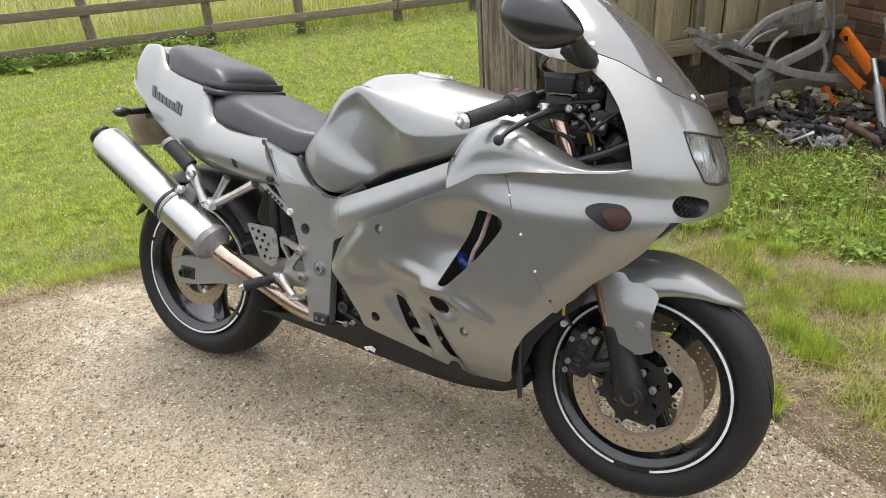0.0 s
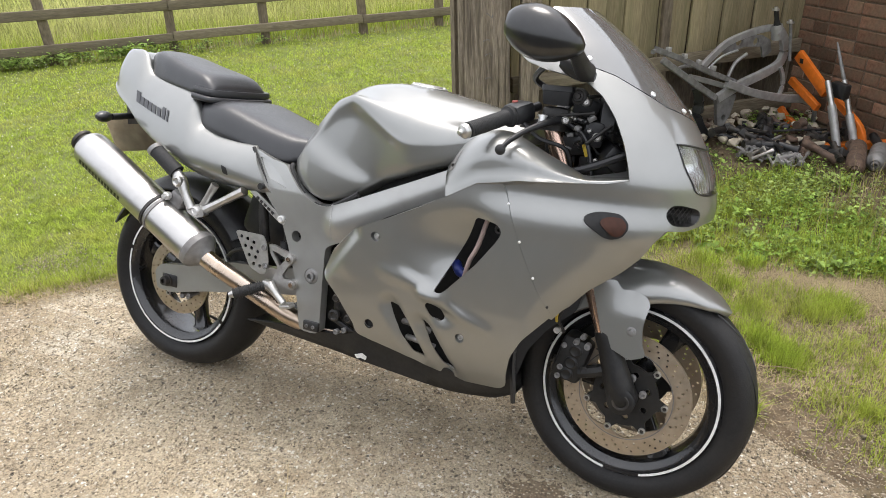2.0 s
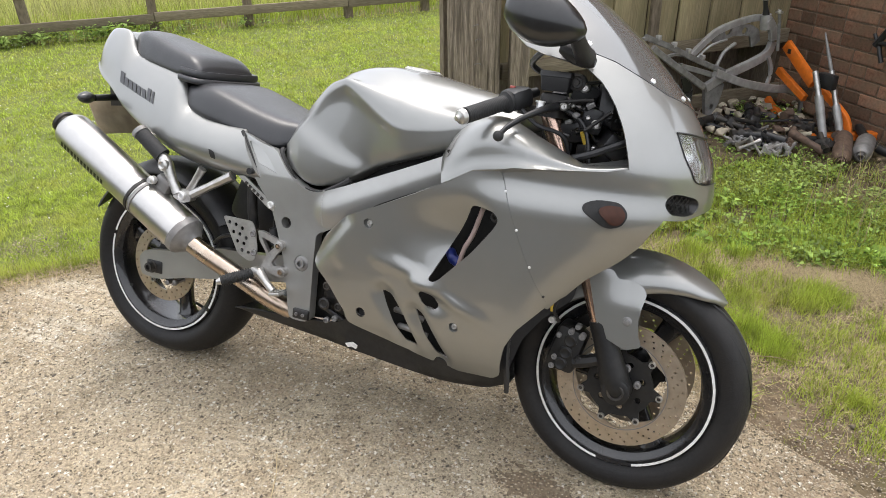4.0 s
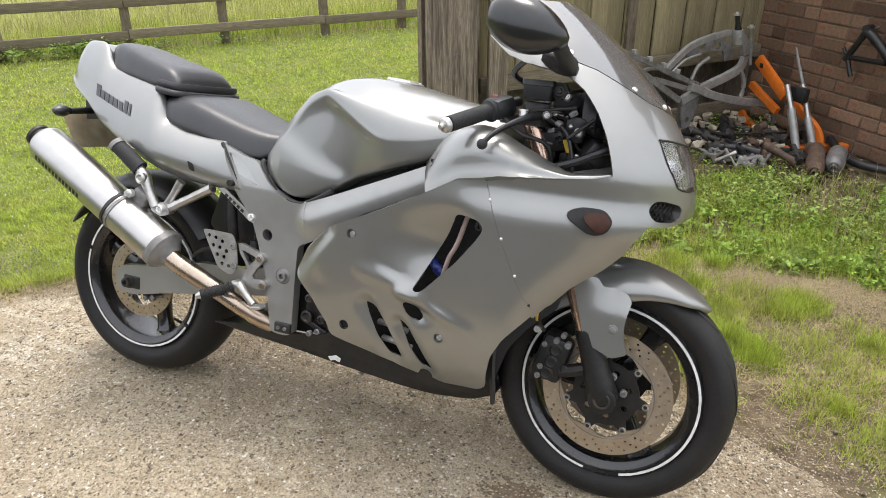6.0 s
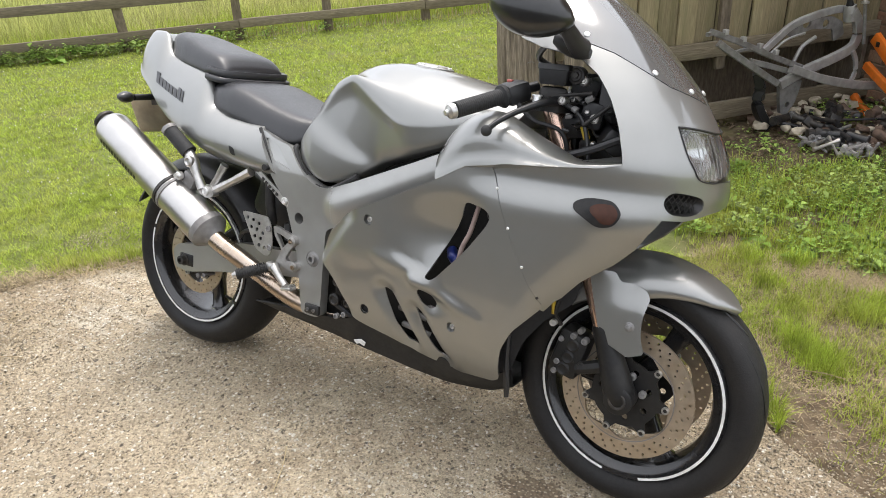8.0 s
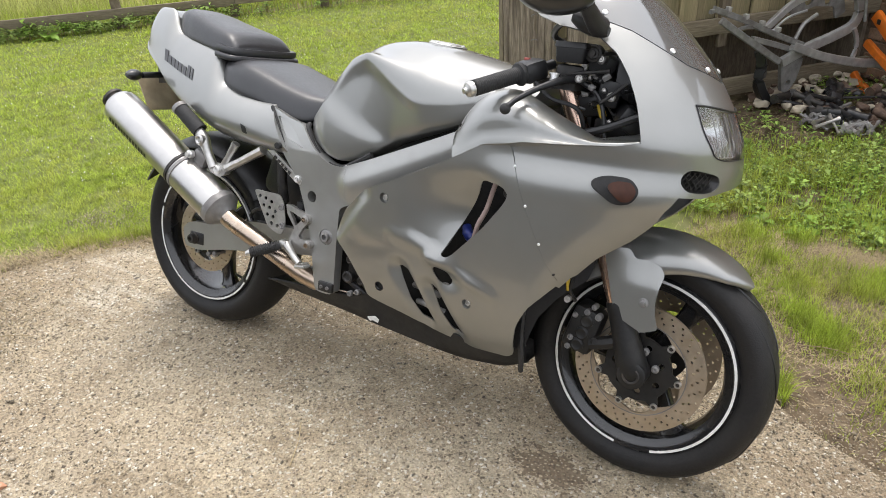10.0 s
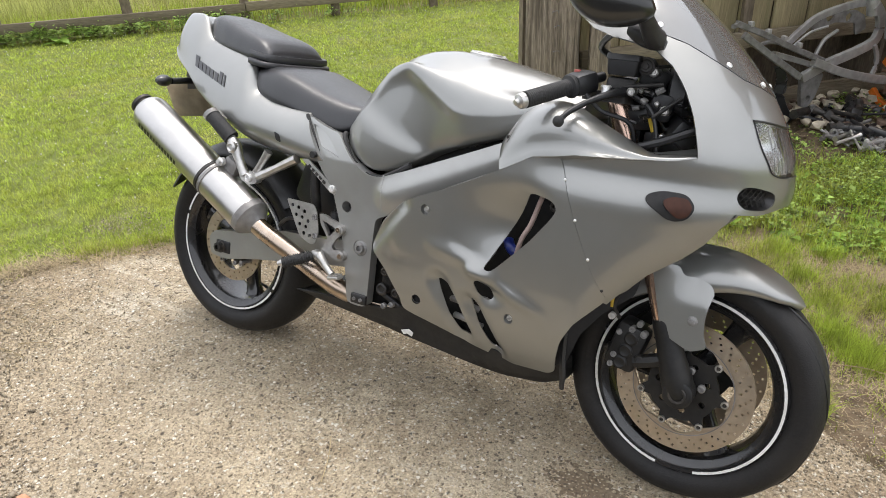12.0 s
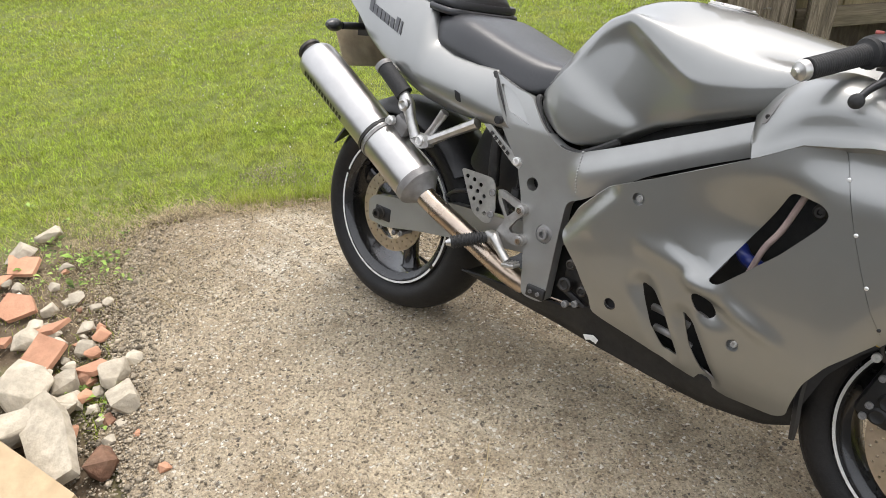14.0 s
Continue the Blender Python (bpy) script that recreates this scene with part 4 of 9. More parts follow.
SEAM_LINE = [Vector(p) for p in ((1.138, 0.787), (1.164, 0.720), (1.187, 0.661), (1.214, 0.602), (1.240, 0.548), (1.272, 0.497))]
MID_OUTLINE = fillet([(0.650, 0.482), (0.690, 0.548), (0.752, 0.613), (0.858, 0.662), (0.942, 0.703), (1.021, 0.743), (1.079, 0.777), (1.138, 0.787),
                      (1.164, 0.720), (1.187, 0.661), (1.214, 0.602), (1.240, 0.548), (1.272, 0.497), (1.208, 0.423), (1.180, 0.369), (1.169, 0.314), (1.164, 0.276),
                      (1.142, 0.256), (1.033, 0.246), (0.925, 0.278), (0.86, 0.300), (0.780, 0.318), (0.748, 0.328), (0.745, 0.358), (0.705, 0.425)], 0.012, 3)
for sgn in (1, -1):
    bm = bmesh.new()
    panel(bm, MID_OUTLINE, [VENT, SLIT1, SLIT2, EYE, circle2((0.795, 0.368), 0.0125), circle2((1.052, 0.391), 0.0115), circle2((0.824, 0.610), 0.0125)],
          lambda x, z, s=sgn: P(x, s * mid_w(x, z), z), thick=0.004 * sgn, step=0.0095)
    FAIRING = part("side_fairing", bm, M_PAINT, BIKE, "silver-grey lower side fairing with slatted vents")
    if sgn > 0:
        SIDE_FAIRING = FAIRING
    # sunk fixing cups with bolts
    for (x, z) in ((0.824, 0.610), (1.052, 0.391), (0.795, 0.368)):
        w = mid_w(x, z) * sgn
        bm = bmesh.new()
        ax = P(x, w - 0.012 * sgn, z)
        lathe(bm, [(-0.002, 0.002), (-0.002, 0.0125), (0.011, 0.0135), (0.011, 0.0125), (0.0, 0.0115), (0.0, 0.002)], Matrix.Translation(ax) @ (ACROSS if sgn > 0 else ACROSS.inverted()), 18)
        part("fixing_cup", bm, M_PAINT if (x, z) != (0.795, 0.368) else M_BLACK, FAIRING)
        if (x, z) != (0.795, 0.368):
            bm = bmesh.new()
            lathe(bm, [(0.0, 0.007), (0.006, 0.007), (0.007, 0.005), (0.004, 0.003), (0.004, 0.0005)], Matrix.Translation(ax) @ (ACROSS if sgn > 0 else ACROSS.inverted()), 12)
            part("bolt", bm, M_ALLOY, FAIRING)

def mirror_loop(lp):
    return lp + [(-u, v) for u, v in lp[::-1]]


# lower nose: from the seam round the front, below the screen line; u is a / 200
A = 1 / 200
SEAM = [p.lerp(q, k / 8) for p, q in zip(SEAM_LINE, SEAM_LINE[1:]) for k in range(8)] + [SEAM_LINE[-1]]
COWL = mirror_loop([(0.0, 0.950), (10 * A, 0.960), (28 * A, 0.978), (38.5 * A, 1.004), (50.6 * A, 1.034), (61.5 * A, 1.049), (78 * A, 1.062), (89 * A, 1.085), (94 * A, 1.09),
                    (90 * A, 1.05), (84 * A, 1.036), (75 * A, 1.026), (68 * A, 1.018), (63.3 * A, 0.99), (60.9 * A, 0.945), (59.7 * A, 0.897), (58.7 * A, 0.848), (58.4 * A, 0.822),
                    (66 * A, 0.812), (80 * A, 0.803), (96 * A, 0.795), *[(ang(x + 0.0009, z) * A, z) for x, z in SEAM],
                    (54.5 * A, 0.522), (52.5 * A, 0.567), (45 * A, 0.614), (42.6 * A, 0.652), (43.5 * A, 0.690), (41 * A, 0.722), (30 * A, 0.722), (16 * A, 0.735), (0.0, 0.742)])
LAMP = [(32.7 * A, 0.903), (11 * A, 0.893), (0.0, 0.892), (-11 * A, 0.893), (-32.7 * A, 0.903), (-31 * A, 0.848), (-26 * A, 0.806), (-17 * A, 0.798), (0.0, 0.797), (17 * A, 0.798), (26 * A, 0.806), (31 * A, 0.848)]
DUCT = fillet([(43.6 * A, 0.757), (40.5 * A, 0.777), (35 * A, 0.778), (23 * A, 0.768), (22 * A, 0.742), (28 * A, 0.731), (39 * A, 0.734)], 0.02, 3)
bm = bmesh.new()
panel(bm, COWL, [LAMP, DUCT, [(-u, v) for u, v in DUCT]], nose_sc, thick=-0.0045, step=0.0125)
COWLING = part("nose_cowl", bm, M_PAINT, BIKE, "silver-grey nose cowl with ram-air ducts")
# screen
bm = bmesh.new()
SCREEN = mirror_loop([(0.0, 0.951), (10 * A, 0.961), (28 * A, 0.979), (38.5 * A, 1.005), (50.6 * A, 1.035), (61.5 * A, 1.050), (72 * A, 1.085), (74 * A, 1.12), (70 * A, 1.160), (55 * A, 1.178), (25 * A, 1.184), (0.0, 1.185)])


def screen_at(u, v):
    p = nose_sc(u, v)
    n = Vector((p.x - 1.1, p.y * 1.3, 0.25)).normalized()
    return p + n * 0.0012


panel(bm, SCREEN, [], screen_at, thick=-0.004, step=0.0125)
WINDSCREEN = part("windscreen", bm, M_SCREEN, BIKE, "grey tinted glossy windscreen held by small screws")
for a, z in ((60, 1.066), (33, 1.003), (12, 0.974), (-12, 0.974), (-33, 1.003), (-60, 1.066)):
    p, q = screen_at(a * A, z), screen_at(a * A, z + 0.001)
    n = (screen_at(a * A + 1e-3, z) - p).cross(q - p).normalized()
    if n.dot(p - Vector((1.1, 0, 0.95))) < 0:
        n = -n
    bm = bmesh.new()
    lathe(bm, [(-0.002, 0.0064), (0.0018, 0.0064), (0.0036, 0.0042), (0.0038, 0.001)], Matrix.Translation(p) @ n.to_track_quat("Z", "Y").to_matrix().to_4x4(), 12)
    part("screw", bm, M_BOLT, WINDSCREEN)
for sgn in (1, -1):
    for x, z in ((1.147, 0.741), (1.182, 0.661), (1.219, 0.583), (1.253, 0.518)):
        bm = bmesh.new()
        a = ang(x + 0.008, z)
        lathe(bm, [(-0.004, 0.0034), (0.0008, 0.0034), (0.0018, 0.0022), (0.0020, 0.001)],
              Matrix.Translation(nose(sgn * a, z)) @ (ACROSS if sgn > 0 else ACROSS.inverted()), 10)
        part("screw", bm, M_BOLT if z > 0.53 else M_BLACK, COWLING)
# flange behind the seam between side fairing and nose
for sgn in (1, -1):
    bm = bmesh.new()
    panel(bm, [(1.122, 0.782), (1.150, 0.784), (1.180, 0.720), (1.232, 0.605), (1.290, 0.510), (1.268, 0.482), (1.245, 0.495), (1.200, 0.590), (1.150, 0.705)], [], lambda x, z, s=sgn: P(x, s * (mid_w(x, z) - 0.0055), z), thick=0.003 * sgn, step=0.02)
    part("seam_flange", bm, M_PAINT, COWLING)
# headlamp
bm = bmesh.new()
panel(bm, [(u * 0.985, 0.85 + (v - 0.85) * 0.97) for u, v in LAMP], [], lambda u, v: nose_sc(u, v) - Vector((0.003, 0, 0)), thick=0.003, step=0.0125)
HEADLAMP = part("headlamp", bm, M_GLASS, BIKE, "clear glass headlamp with ribbed lens")
HEADLAMP.visible_shadow = False
bm = bmesh.new()
panel(bm, LAMP, [], lambda u, v: nose_sc(u * 0.97, v) - Vector((0.020 + 0.05 * hump(abs(u * 200) - 12, 18) * hump(v - 0.85, 0.06), 0, 0)), thick=0.003, step=0.02)
part("reflector", bm, M_REFLECT, HEADLAMP, "silvered reflector")
for k in range(-7, 8):
    bm = bmesh.new()
    tube(bm, [nose_sc(k * 3.2 * A, z) - Vector((0.0065, 0, 0)) for z in np.linspace(0.806, 0.888, 6)], 0.0014, 6, 1)
    part("lens_rib", bm, M_GREYSTEEL, HEADLAMP)
bm = bmesh.new()
tube(bm, [nose_sc(a * A, 0.9025 - 0.009 * hump(abs(a), 30)) + Vector((0.001, 0, 0.001)) for a in np.linspace(-33, 33, 24)], 0.0024, 8, 1)
part("lamp_seal", bm, M_BLACK, HEADLAMP)
for sgn in (1, -1):
    bm = bmesh.new()
    tube(bm, [nose_sc(sgn * a * A, z) + Vector((0.0012, 0, 0)) for a, z in ((32.7, 0.903), (32.2, 0.875), (31, 0.848), (28.5, 0.825), (26, 0.806), (17, 0.798), (0, 0.797))], 0.0013, 8, 3)
    part("lamp_seal", bm, M_BLACK, HEADLAMP)
# duct throats with wire mesh
for sgn in (1, -1):
    bm = bmesh.new()
    n = len(DUCT)
    cu, cv = sum(p[0] for p in DUCT) / n, sum(p[1] for p in DUCT) / n
    secs = [[nose_sc(sgn * (cu + (u - cu) * k), cv + (v - cv) * k) - Vector((dx, 0, 0)) for u, v in DUCT] for k, dx in ((1.0, 0.002), (0.93, 0.03), (0.85, 0.10))]
    loft(bm, secs, caps=False)
    bm.faces.new([bm.verts.new(p) for p in secs[-1]])
    part("air_duct", bm, M_BLACK, COWLING, "black ram-air duct with wire mesh")
    for k in range(7):
        for d in (1, -1):
            bm = bmesh.new()
            u0, v0 = 25 + k * 2.8, 0.737
            pts = []
            for t in np.linspace(0, 1, 5):
                u, v = (u0 + d * 7 * (t - 0.5)), 0.736 + 0.037 * t
                pts.append(nose_sc(sgn * max(23.5, min(42, u)) * A, v) - Vector((0.014, 0, 0)))
            tube(bm, pts, 0.0009, 5, 1)
            part("mesh_wire", bm, M_DARKMETAL, COWLING)
# front indicators
for sgn in (1, -1):
    IND = fillet([(73.2 * A, 0.741), (69 * A, 0.752), (61 * A, 0.751), (56.6 * A, 0.728), (58.5 * A, 0.702), (64 * A, 0.698), (72.5 * A, 0.727)], 0.012, 4)
    IND = [(sgn * u, v) for u, v in IND]
    cu, cv = sum(p[0] for p in IND) / len(IND), sum(p[1] for p in IND) / len(IND)

    def ind_at(u, v, lift=0.004):
        p = nose_sc(u, v)
        return p + Vector((0.25, -sgn, 0)).normalized() * lift

    bm = bmesh.new()
    panel(bm, IND, [], ind_at, thick=0.006, step=0.012)
    body = part("front_indicator", bm, M_FORKBLACK, BIKE, "dark flush indicator with amber lens")
    bm = bmesh.new()
    tube(bm, [ind_at(u, v, 0.005) for u, v in IND + IND[:1]], 0.0019, 6, 1)
    part("rim", bm, M_BLACK, body)
    bm = bmesh.new()
    lens = [(cu - sgn * 2.2 * A + (u - cu) * 0.60, cv - 0.001 + (v - cv) * 0.70) for u, v in IND]
    panel(bm, lens, [], lambda u, v: ind_at(u, v, 0.009), thick=0.007, step=0.012)
    part("lens", bm, M_AMBER, body, "smoked amber lens")
    bm = bmesh.new()
    lathe(bm, [(0, 0.0035), (0.003, 0.003), (0.003, 0.001)], Matrix.Translation(ind_at(sgn * 71 * A, 0.738, 0.003)) @ (ACROSS if sgn > 0 else ACROSS.inverted()), 10)
    part("screw", bm, M_BOLT, body)


def along(x, xs, ys):
    return float(np.interp(x, xs, ys))


def smooth_along(x, xs, ys, k=0.015):
    return (along(x - k, xs, ys) + 2 * along(x, xs, ys) + along(x + k, xs, ys)) / 4


# shoulder of the fairing, between the lip and the tank
def lip_edge(x):
    """Where the side panels' top edge runs: its height and distance from the middle."""
    z = float(np.interp(x, [0.942, 1.021, 1.079, 1.138, 1.17, 1.275, 1.36, 1.40], [0.703, 0.743, 0.777, 0.787, 0.7945, 0.803, 0.812, 0.822]))
    if x <= 1.2:
        return z, smooth_side_w(z)
    q = min(0.999, (x - 1.2) / (smooth_in(z, NX) - 1.2))
    return z, smooth_in(z, NW) * (1 - q ** (2 / 0.88)) ** 0.44


def shoulder(sgn):
    secs = []
    for f in np.linspace(0, 1, 44):
        xi, xo = 0.966 + 0.432 * f, 1.006 + 0.392 * f
        z0, w0 = lip_edge(xo)
        top = smooth_along(xi, [0.966, 0.98, 1.0, 1.04, 1.09, 1.13, 1.20, 1.30, 1.36, 1.398], [0.792, 0.824, 0.851, 0.880, 0.896, 0.892, 0.858, 0.814, 0.822, 0.828], 0.012)
        win = smooth_along(xi, [0.966, 1.0, 1.1, 1.2, 1.3, 1.398], [0.196, 0.204, 0.212, 0.208, 0.200, 0.205])
        outer, inner = P(xo, sgn * (w0 + 0.001), z0 + 0.001), P(xi, sgn * win, top)
        full = smooth_along(xi, [0.966, 1.0, 1.08, 1.16, 1.24, 1.3, 1.398], [0.012, 0.022, 0.032, 0.022, 0.008, 0.003, 0.001])
        ring = []
        for s in np.linspace(0, 1, 28):
            p = outer.lerp(inner, s)
            b = full * math.sin(math.pi * s ** 0.85) - 0.007 * hump(s - 0.13, 0.16) * min(1.0, f * 6)
            ring.append(p + P(0, sgn * b * 0.75, b))
        ring += [inner - P(0, sgn * 0.006, 0.004), inner - P(0, sgn * 0.004, 0.05), outer - P(0, sgn * 0.02, 0.012)]
        secs.append(ring)
    bm = bmesh.new()
    loft(bm, secs)
    sh = part("fairing_shoulder", bm, M_PAINT, BIKE, "silver-grey upper fairing shoulder", sharp=50)
    # a recess's shade as a dark triangle laid on the surface; nothing is sunk
    bm = bmesh.new()
    at = flank_of(sh)
    panel(bm, fillet([(0.996, 0.792), (1.001, 0.826), (1.016, 0.848), (1.013, 0.820), (1.006, 0.796)], 0.003, 2), [], lambda x, z, s=sgn: P(x, s * (at(x, z) + 0.0018), z), thick=0.002 * sgn, step=0.008)
    part("recess_patch", bm, M_GREYSTEEL, sh, "dark triangle standing in for the shade of a screw recess")
    bm = bmesh.new()
    lathe(bm, [(-0.004, 0.0042), (0.002, 0.0042), (0.0032, 0.0028), (0.0012, 0.001)], Matrix.Translation(P(1.004, sgn * (at(1.004, 0.806) + 0.002), 0.806)) @ (ACROSS if sgn > 0 else ACROSS.inverted()), 10)
    part("fixing_screw", bm, M_DARKMETAL, sh)
    bm = bmesh.new()
    secs = [[P(1.145 + dx * k, sgn * (0.2875 - dz * 0.55), 0.797 + dz * 1.0) for dx in (-0.012, 0.012)] + [P(1.145 + 0.012 * k, sgn * (0.2815 - dz * 0.55), 0.797 + dz), P(1.145 - 0.012 * k, sgn * (0.2815 - dz * 0.55), 0.797 + dz)] for k, dz in ((1.0, 0.0), (0.55, 0.014))]
    loft(bm, secs)
    part("fixing_tab", bm, M_PAINT, sh)


shoulder(1)
shoulder(-1)
for sgn in (1, -1):   # pale ledge inside the opening's lower front corner
    bm = bmesh.new()
    secs = []
    for x in np.linspace(1.262, 1.396, 12):
        k = (x - 1.262) / 0.134
        z = float(np.interp(x, [1.262, 1.30, 1.36, 1.396], [0.822, 0.811, 0.818, 0.825]))
        secs.append([P(x, sgn * 0.201, z), P(x, sgn * (0.201 - 0.055 * k), z + 0.016 * k), P(x, sgn * (0.201 - 0.055 * k), z + 0.012 * k - 0.003), P(x, sgn * 0.201, z - 0.004)])
    loft(bm, secs)
    part("inner_ledge", bm, M_PAINT, BIKE, "pale inner ledge of the fairing opening", sharp=40)

# --- tank, seats and tail: sections along the machine ---
def sym_ring(half):
    """From a right half, bottom to top, a whole section."""
    return half + [Vector((p.x, -p.y, p.z)) for p in half[::-1]]


def build_tank():
    """Sections along the machine: a rounded rear lobe, the knee hollow, a sharp crease above it and a broad crown."""
    secs = []
    xs = [.464, .469, .476, .485] + list(np.linspace(.495, 1.12, 84))
    for x in xs:
        zb = smooth_along(x, [.47, .485, .50, .535, .565, .60, .66, .70, .725, .757, .877, .96, 1.0, 1.12], [.738, .716, .70, .675, .655, .645, .660, .680, .699, .719, .763, .792, .816, .86], 0.006)
        zt = smooth_along(x, [.465, .48, .515, .562, .603, .64, .671, .737, .837, .935, 1.03, 1.12], [.755, .790, .852, .918, .952, .966, .974, .980, .971, .953, .936, .920])
        wb = smooth_along(x, [.465, .48, .505, .60, .70, .75, .85, .96, 1.12], [.100, .148, .170, .178, .176, .172, .190, .199, .168])
        zc = smooth_along(x, [.47, .50, .56, .62, .674, .72, .786, .827, .865, .937, 1.0, 1.12], [.745, .752, .822, .900, .926, .899, .860, .839, .834, .842, .855, .875], 0.006)
        wc = smooth_along(x, [.465, .48, .505, .58, .62, .66, .75, .855, .96, 1.12], [.095, .145, .164, .170, .172, .176, .195, .206, .204, .170])
        zs = zt - smooth_along(x, [.47, .55, .62, .70, .85, 1.12], [.012, .03, .034, .040, .046, .045])
        ws = smooth_along(x, [.47, .55, .62, .70, .85, 1.12], [.05, .087, .115, .142, .152, .13])
        zc = min(zc, zs - 0.010)
        half = [P(x, wb * 0.84, zb - 0.001)]
        hollow = 0.017 * hump(x - 0.72, 0.17) * min(1.0, (zc - zb) / 0.12)
        for t in np.linspace(0, 1, 34):
            z = zb + 0.002 + (zc - zb - 0.002) * t
            w = wb + (wc - wb) * t
            w -= 0.014 * (1 - t) ** 6
            w -= hollow * min(1.0, (zc - z) / 0.028) * (1 if t < 1 else 0)
            line = float(np.interp(x, [.50, .545, .59, .64, .69, .724, .76], [.86, .832, .803, .772, .752, .742, .720]))
            k = max(0.0, min(1.0, (line - z) / 0.036))
            k = k * k * (3 - 2 * k) * (1 - hump(x - 0.80, 0.09))
            if x < 0.78:
                w += 0.013 * k * min(1.0, max(0.0, (x - 0.49) / 0.06))
            half.append(P(x, w, z))
        half += spline([P(x, wc - along(x, [.80, .88], [.0030, .0010]), zc + along(x, [.80, .88], [.0022, .008])), P(x, (wc + ws) / 2 + 0.014, (zc + zs) / 2 + 0.010), P(x, ws, zs), P(x, ws * 0.5, zt - 0.006), P(x, 0.0, zt)], 5)[:-1]
        secs.append(sym_ring(half))
    bm = bmesh.new()
    loft(bm, secs)
    for _ in range(5):
        bmesh.ops.smooth_vert(bm, verts=bm.verts, factor=0.5, use_axis_x=True, use_axis_y=True, use_axis_z=True)
    tank = part("fuel_tank", bm, M_PAINT, BIKE, "silver-grey sculpted fuel tank", sharp=75)
    bm = bmesh.new()
    lathe(bm, [(-0.006, 0.050), (0.002, 0.050), (0.004, 0.046), (0.004, 0.040), (0.007, 0.038), (0.008, 0.015), (0.007, 0.002)], Matrix.Translation(P(0.80, 0, 0.9735)) @ pose(0, 0, 0, 0, 6, 0), 32)
    cap = part("filler_cap", bm, M_ALLOY, tank, "round alloy filler cap")
    for k in range(7):
        a = 2 * math.pi * k / 7
        bm = bmesh.new()
        lathe(bm, [(0, 0.004), (0.003, 0.004), (0.004, 0.002), (0.002, 0.001)], Matrix.Translation(P(0.80, 0, 0.9735)) @ pose(0, 0, 0, 0, 6, 0) @ Matrix.Translation((0.043 * math.cos(a), 0.043 * math.sin(a), 0.003)), 8)
        part("cap_bolt", bm, M_BOLT, cap)
    # black tube drawn where only a shadow gap runs under the tank
    for sgn in (1, -1):
        bm = bmesh.new()
        tube(bm, [P(x, sgn * w, z) for x, w, z in ((.489, .160, .736), (.494, .172, .722), (.527, .180, .676), (.575, .183, .643), (.620, .183, .640), (.667, .181, .662), (.708, .176, .688))], 0.0076, 8, 4)
        part("tank_gap_strip", bm, M_GRIP, tank, "black strip drawn in for the shadow gap under the tank")


build_tank()


def cushion(name, xs, half_w, z_low, z_top, material, label, crown=0.012, n=34):
    secs = []
    for x in np.linspace(xs[0], xs[-1], n):
        e = (x - xs[0]) / (xs[-1] - xs[0])
        k = 1.0
        wd, zl, zt = smooth_along(x, xs, half_w, 0.008), smooth_along(x, xs, z_low, 0.008), smooth_along(x, xs, z_top, 0.008)
        h = max(0.012, zt - zl)
        half = spline([P(x, wd * 0.80, zl - 0.004), P(x, wd, zl + 0.004), P(x, wd * 1.0, zl + h * 0.35), P(x, wd * 0.90, zl + h * 0.78), P(x, wd * 0.62, zt - crown * 0.25), P(x, 0, zt)], 4)[:-1]
        secs.append(sym_ring(half))
    bm = bmesh.new()
    loft(bm, secs)
    bmesh.ops.smooth_vert(bm, verts=bm.verts, factor=0.5, use_axis_x=True, use_axis_y=True, use_axis_z=True)
    return part(name, bm, material, BIKE, label, sharp=75)


SEAT = cushion("rider_seat", [.10, .13, .17, .23, .30, .36, .42, .46, .50, .54, .56], [.105, .138, .156, .163, .160, .156, .150, .140, .114, .086, .05],
               [.835, .812, .796, .778, .765, .748, .734, .731, .748, .786, .803], [.868, .880, .884, .880, .858, .838, .822, .813, .809, .811, .808], M_SEAT, "smooth black vinyl rider seat")
PAD = cushion("pillion_seat", [-.155, -.135, -.10, -.04, .03, .09, .125, .150, .165], [.035, .064, .086, .104, .117, .125, .127, .125, .118],
              [.968, .948, .926, .912, .900, .891, .887, .885, .885], [.988, 1.003, 1.012, 1.000, .980, .966, .956, .938, .912], M_SEAT, "black vinyl pillion pad with a strap")
bm = bmesh.new()
for zc, hh, gr in ((0.902, 0.0090, 0.012), (0.882, 0.0085, 0.020)):
    ring = [(0.104, 0.128), (0.138, 0.131), (0.162, 0.120), (0.172, 0.06), (0.172, -0.06), (0.162, -0.120), (0.138, -0.131), (0.104, -0.128)]
    pts = spline([Vector((x, w, 0)) for x, w in ring], 4)
    secs = []
    for p in pts:
        o = Vector((p.x - 0.08, p.y, 0)).normalized() * gr
        slope = 0.15 * (0.15 - p.x)
        secs.append([P(p.x + o.x * s, p.y + o.y * s, zc + slope + hh * v) for s, v in ((-0.6, -1), (0.8, -1), (1, -0.5), (1, 0.5), (0.8, 1), (-0.6, 1))])
    loft(bm, secs)
part("strap", bm, M_SEAT, PAD, "stitched black strap", sharp=50)


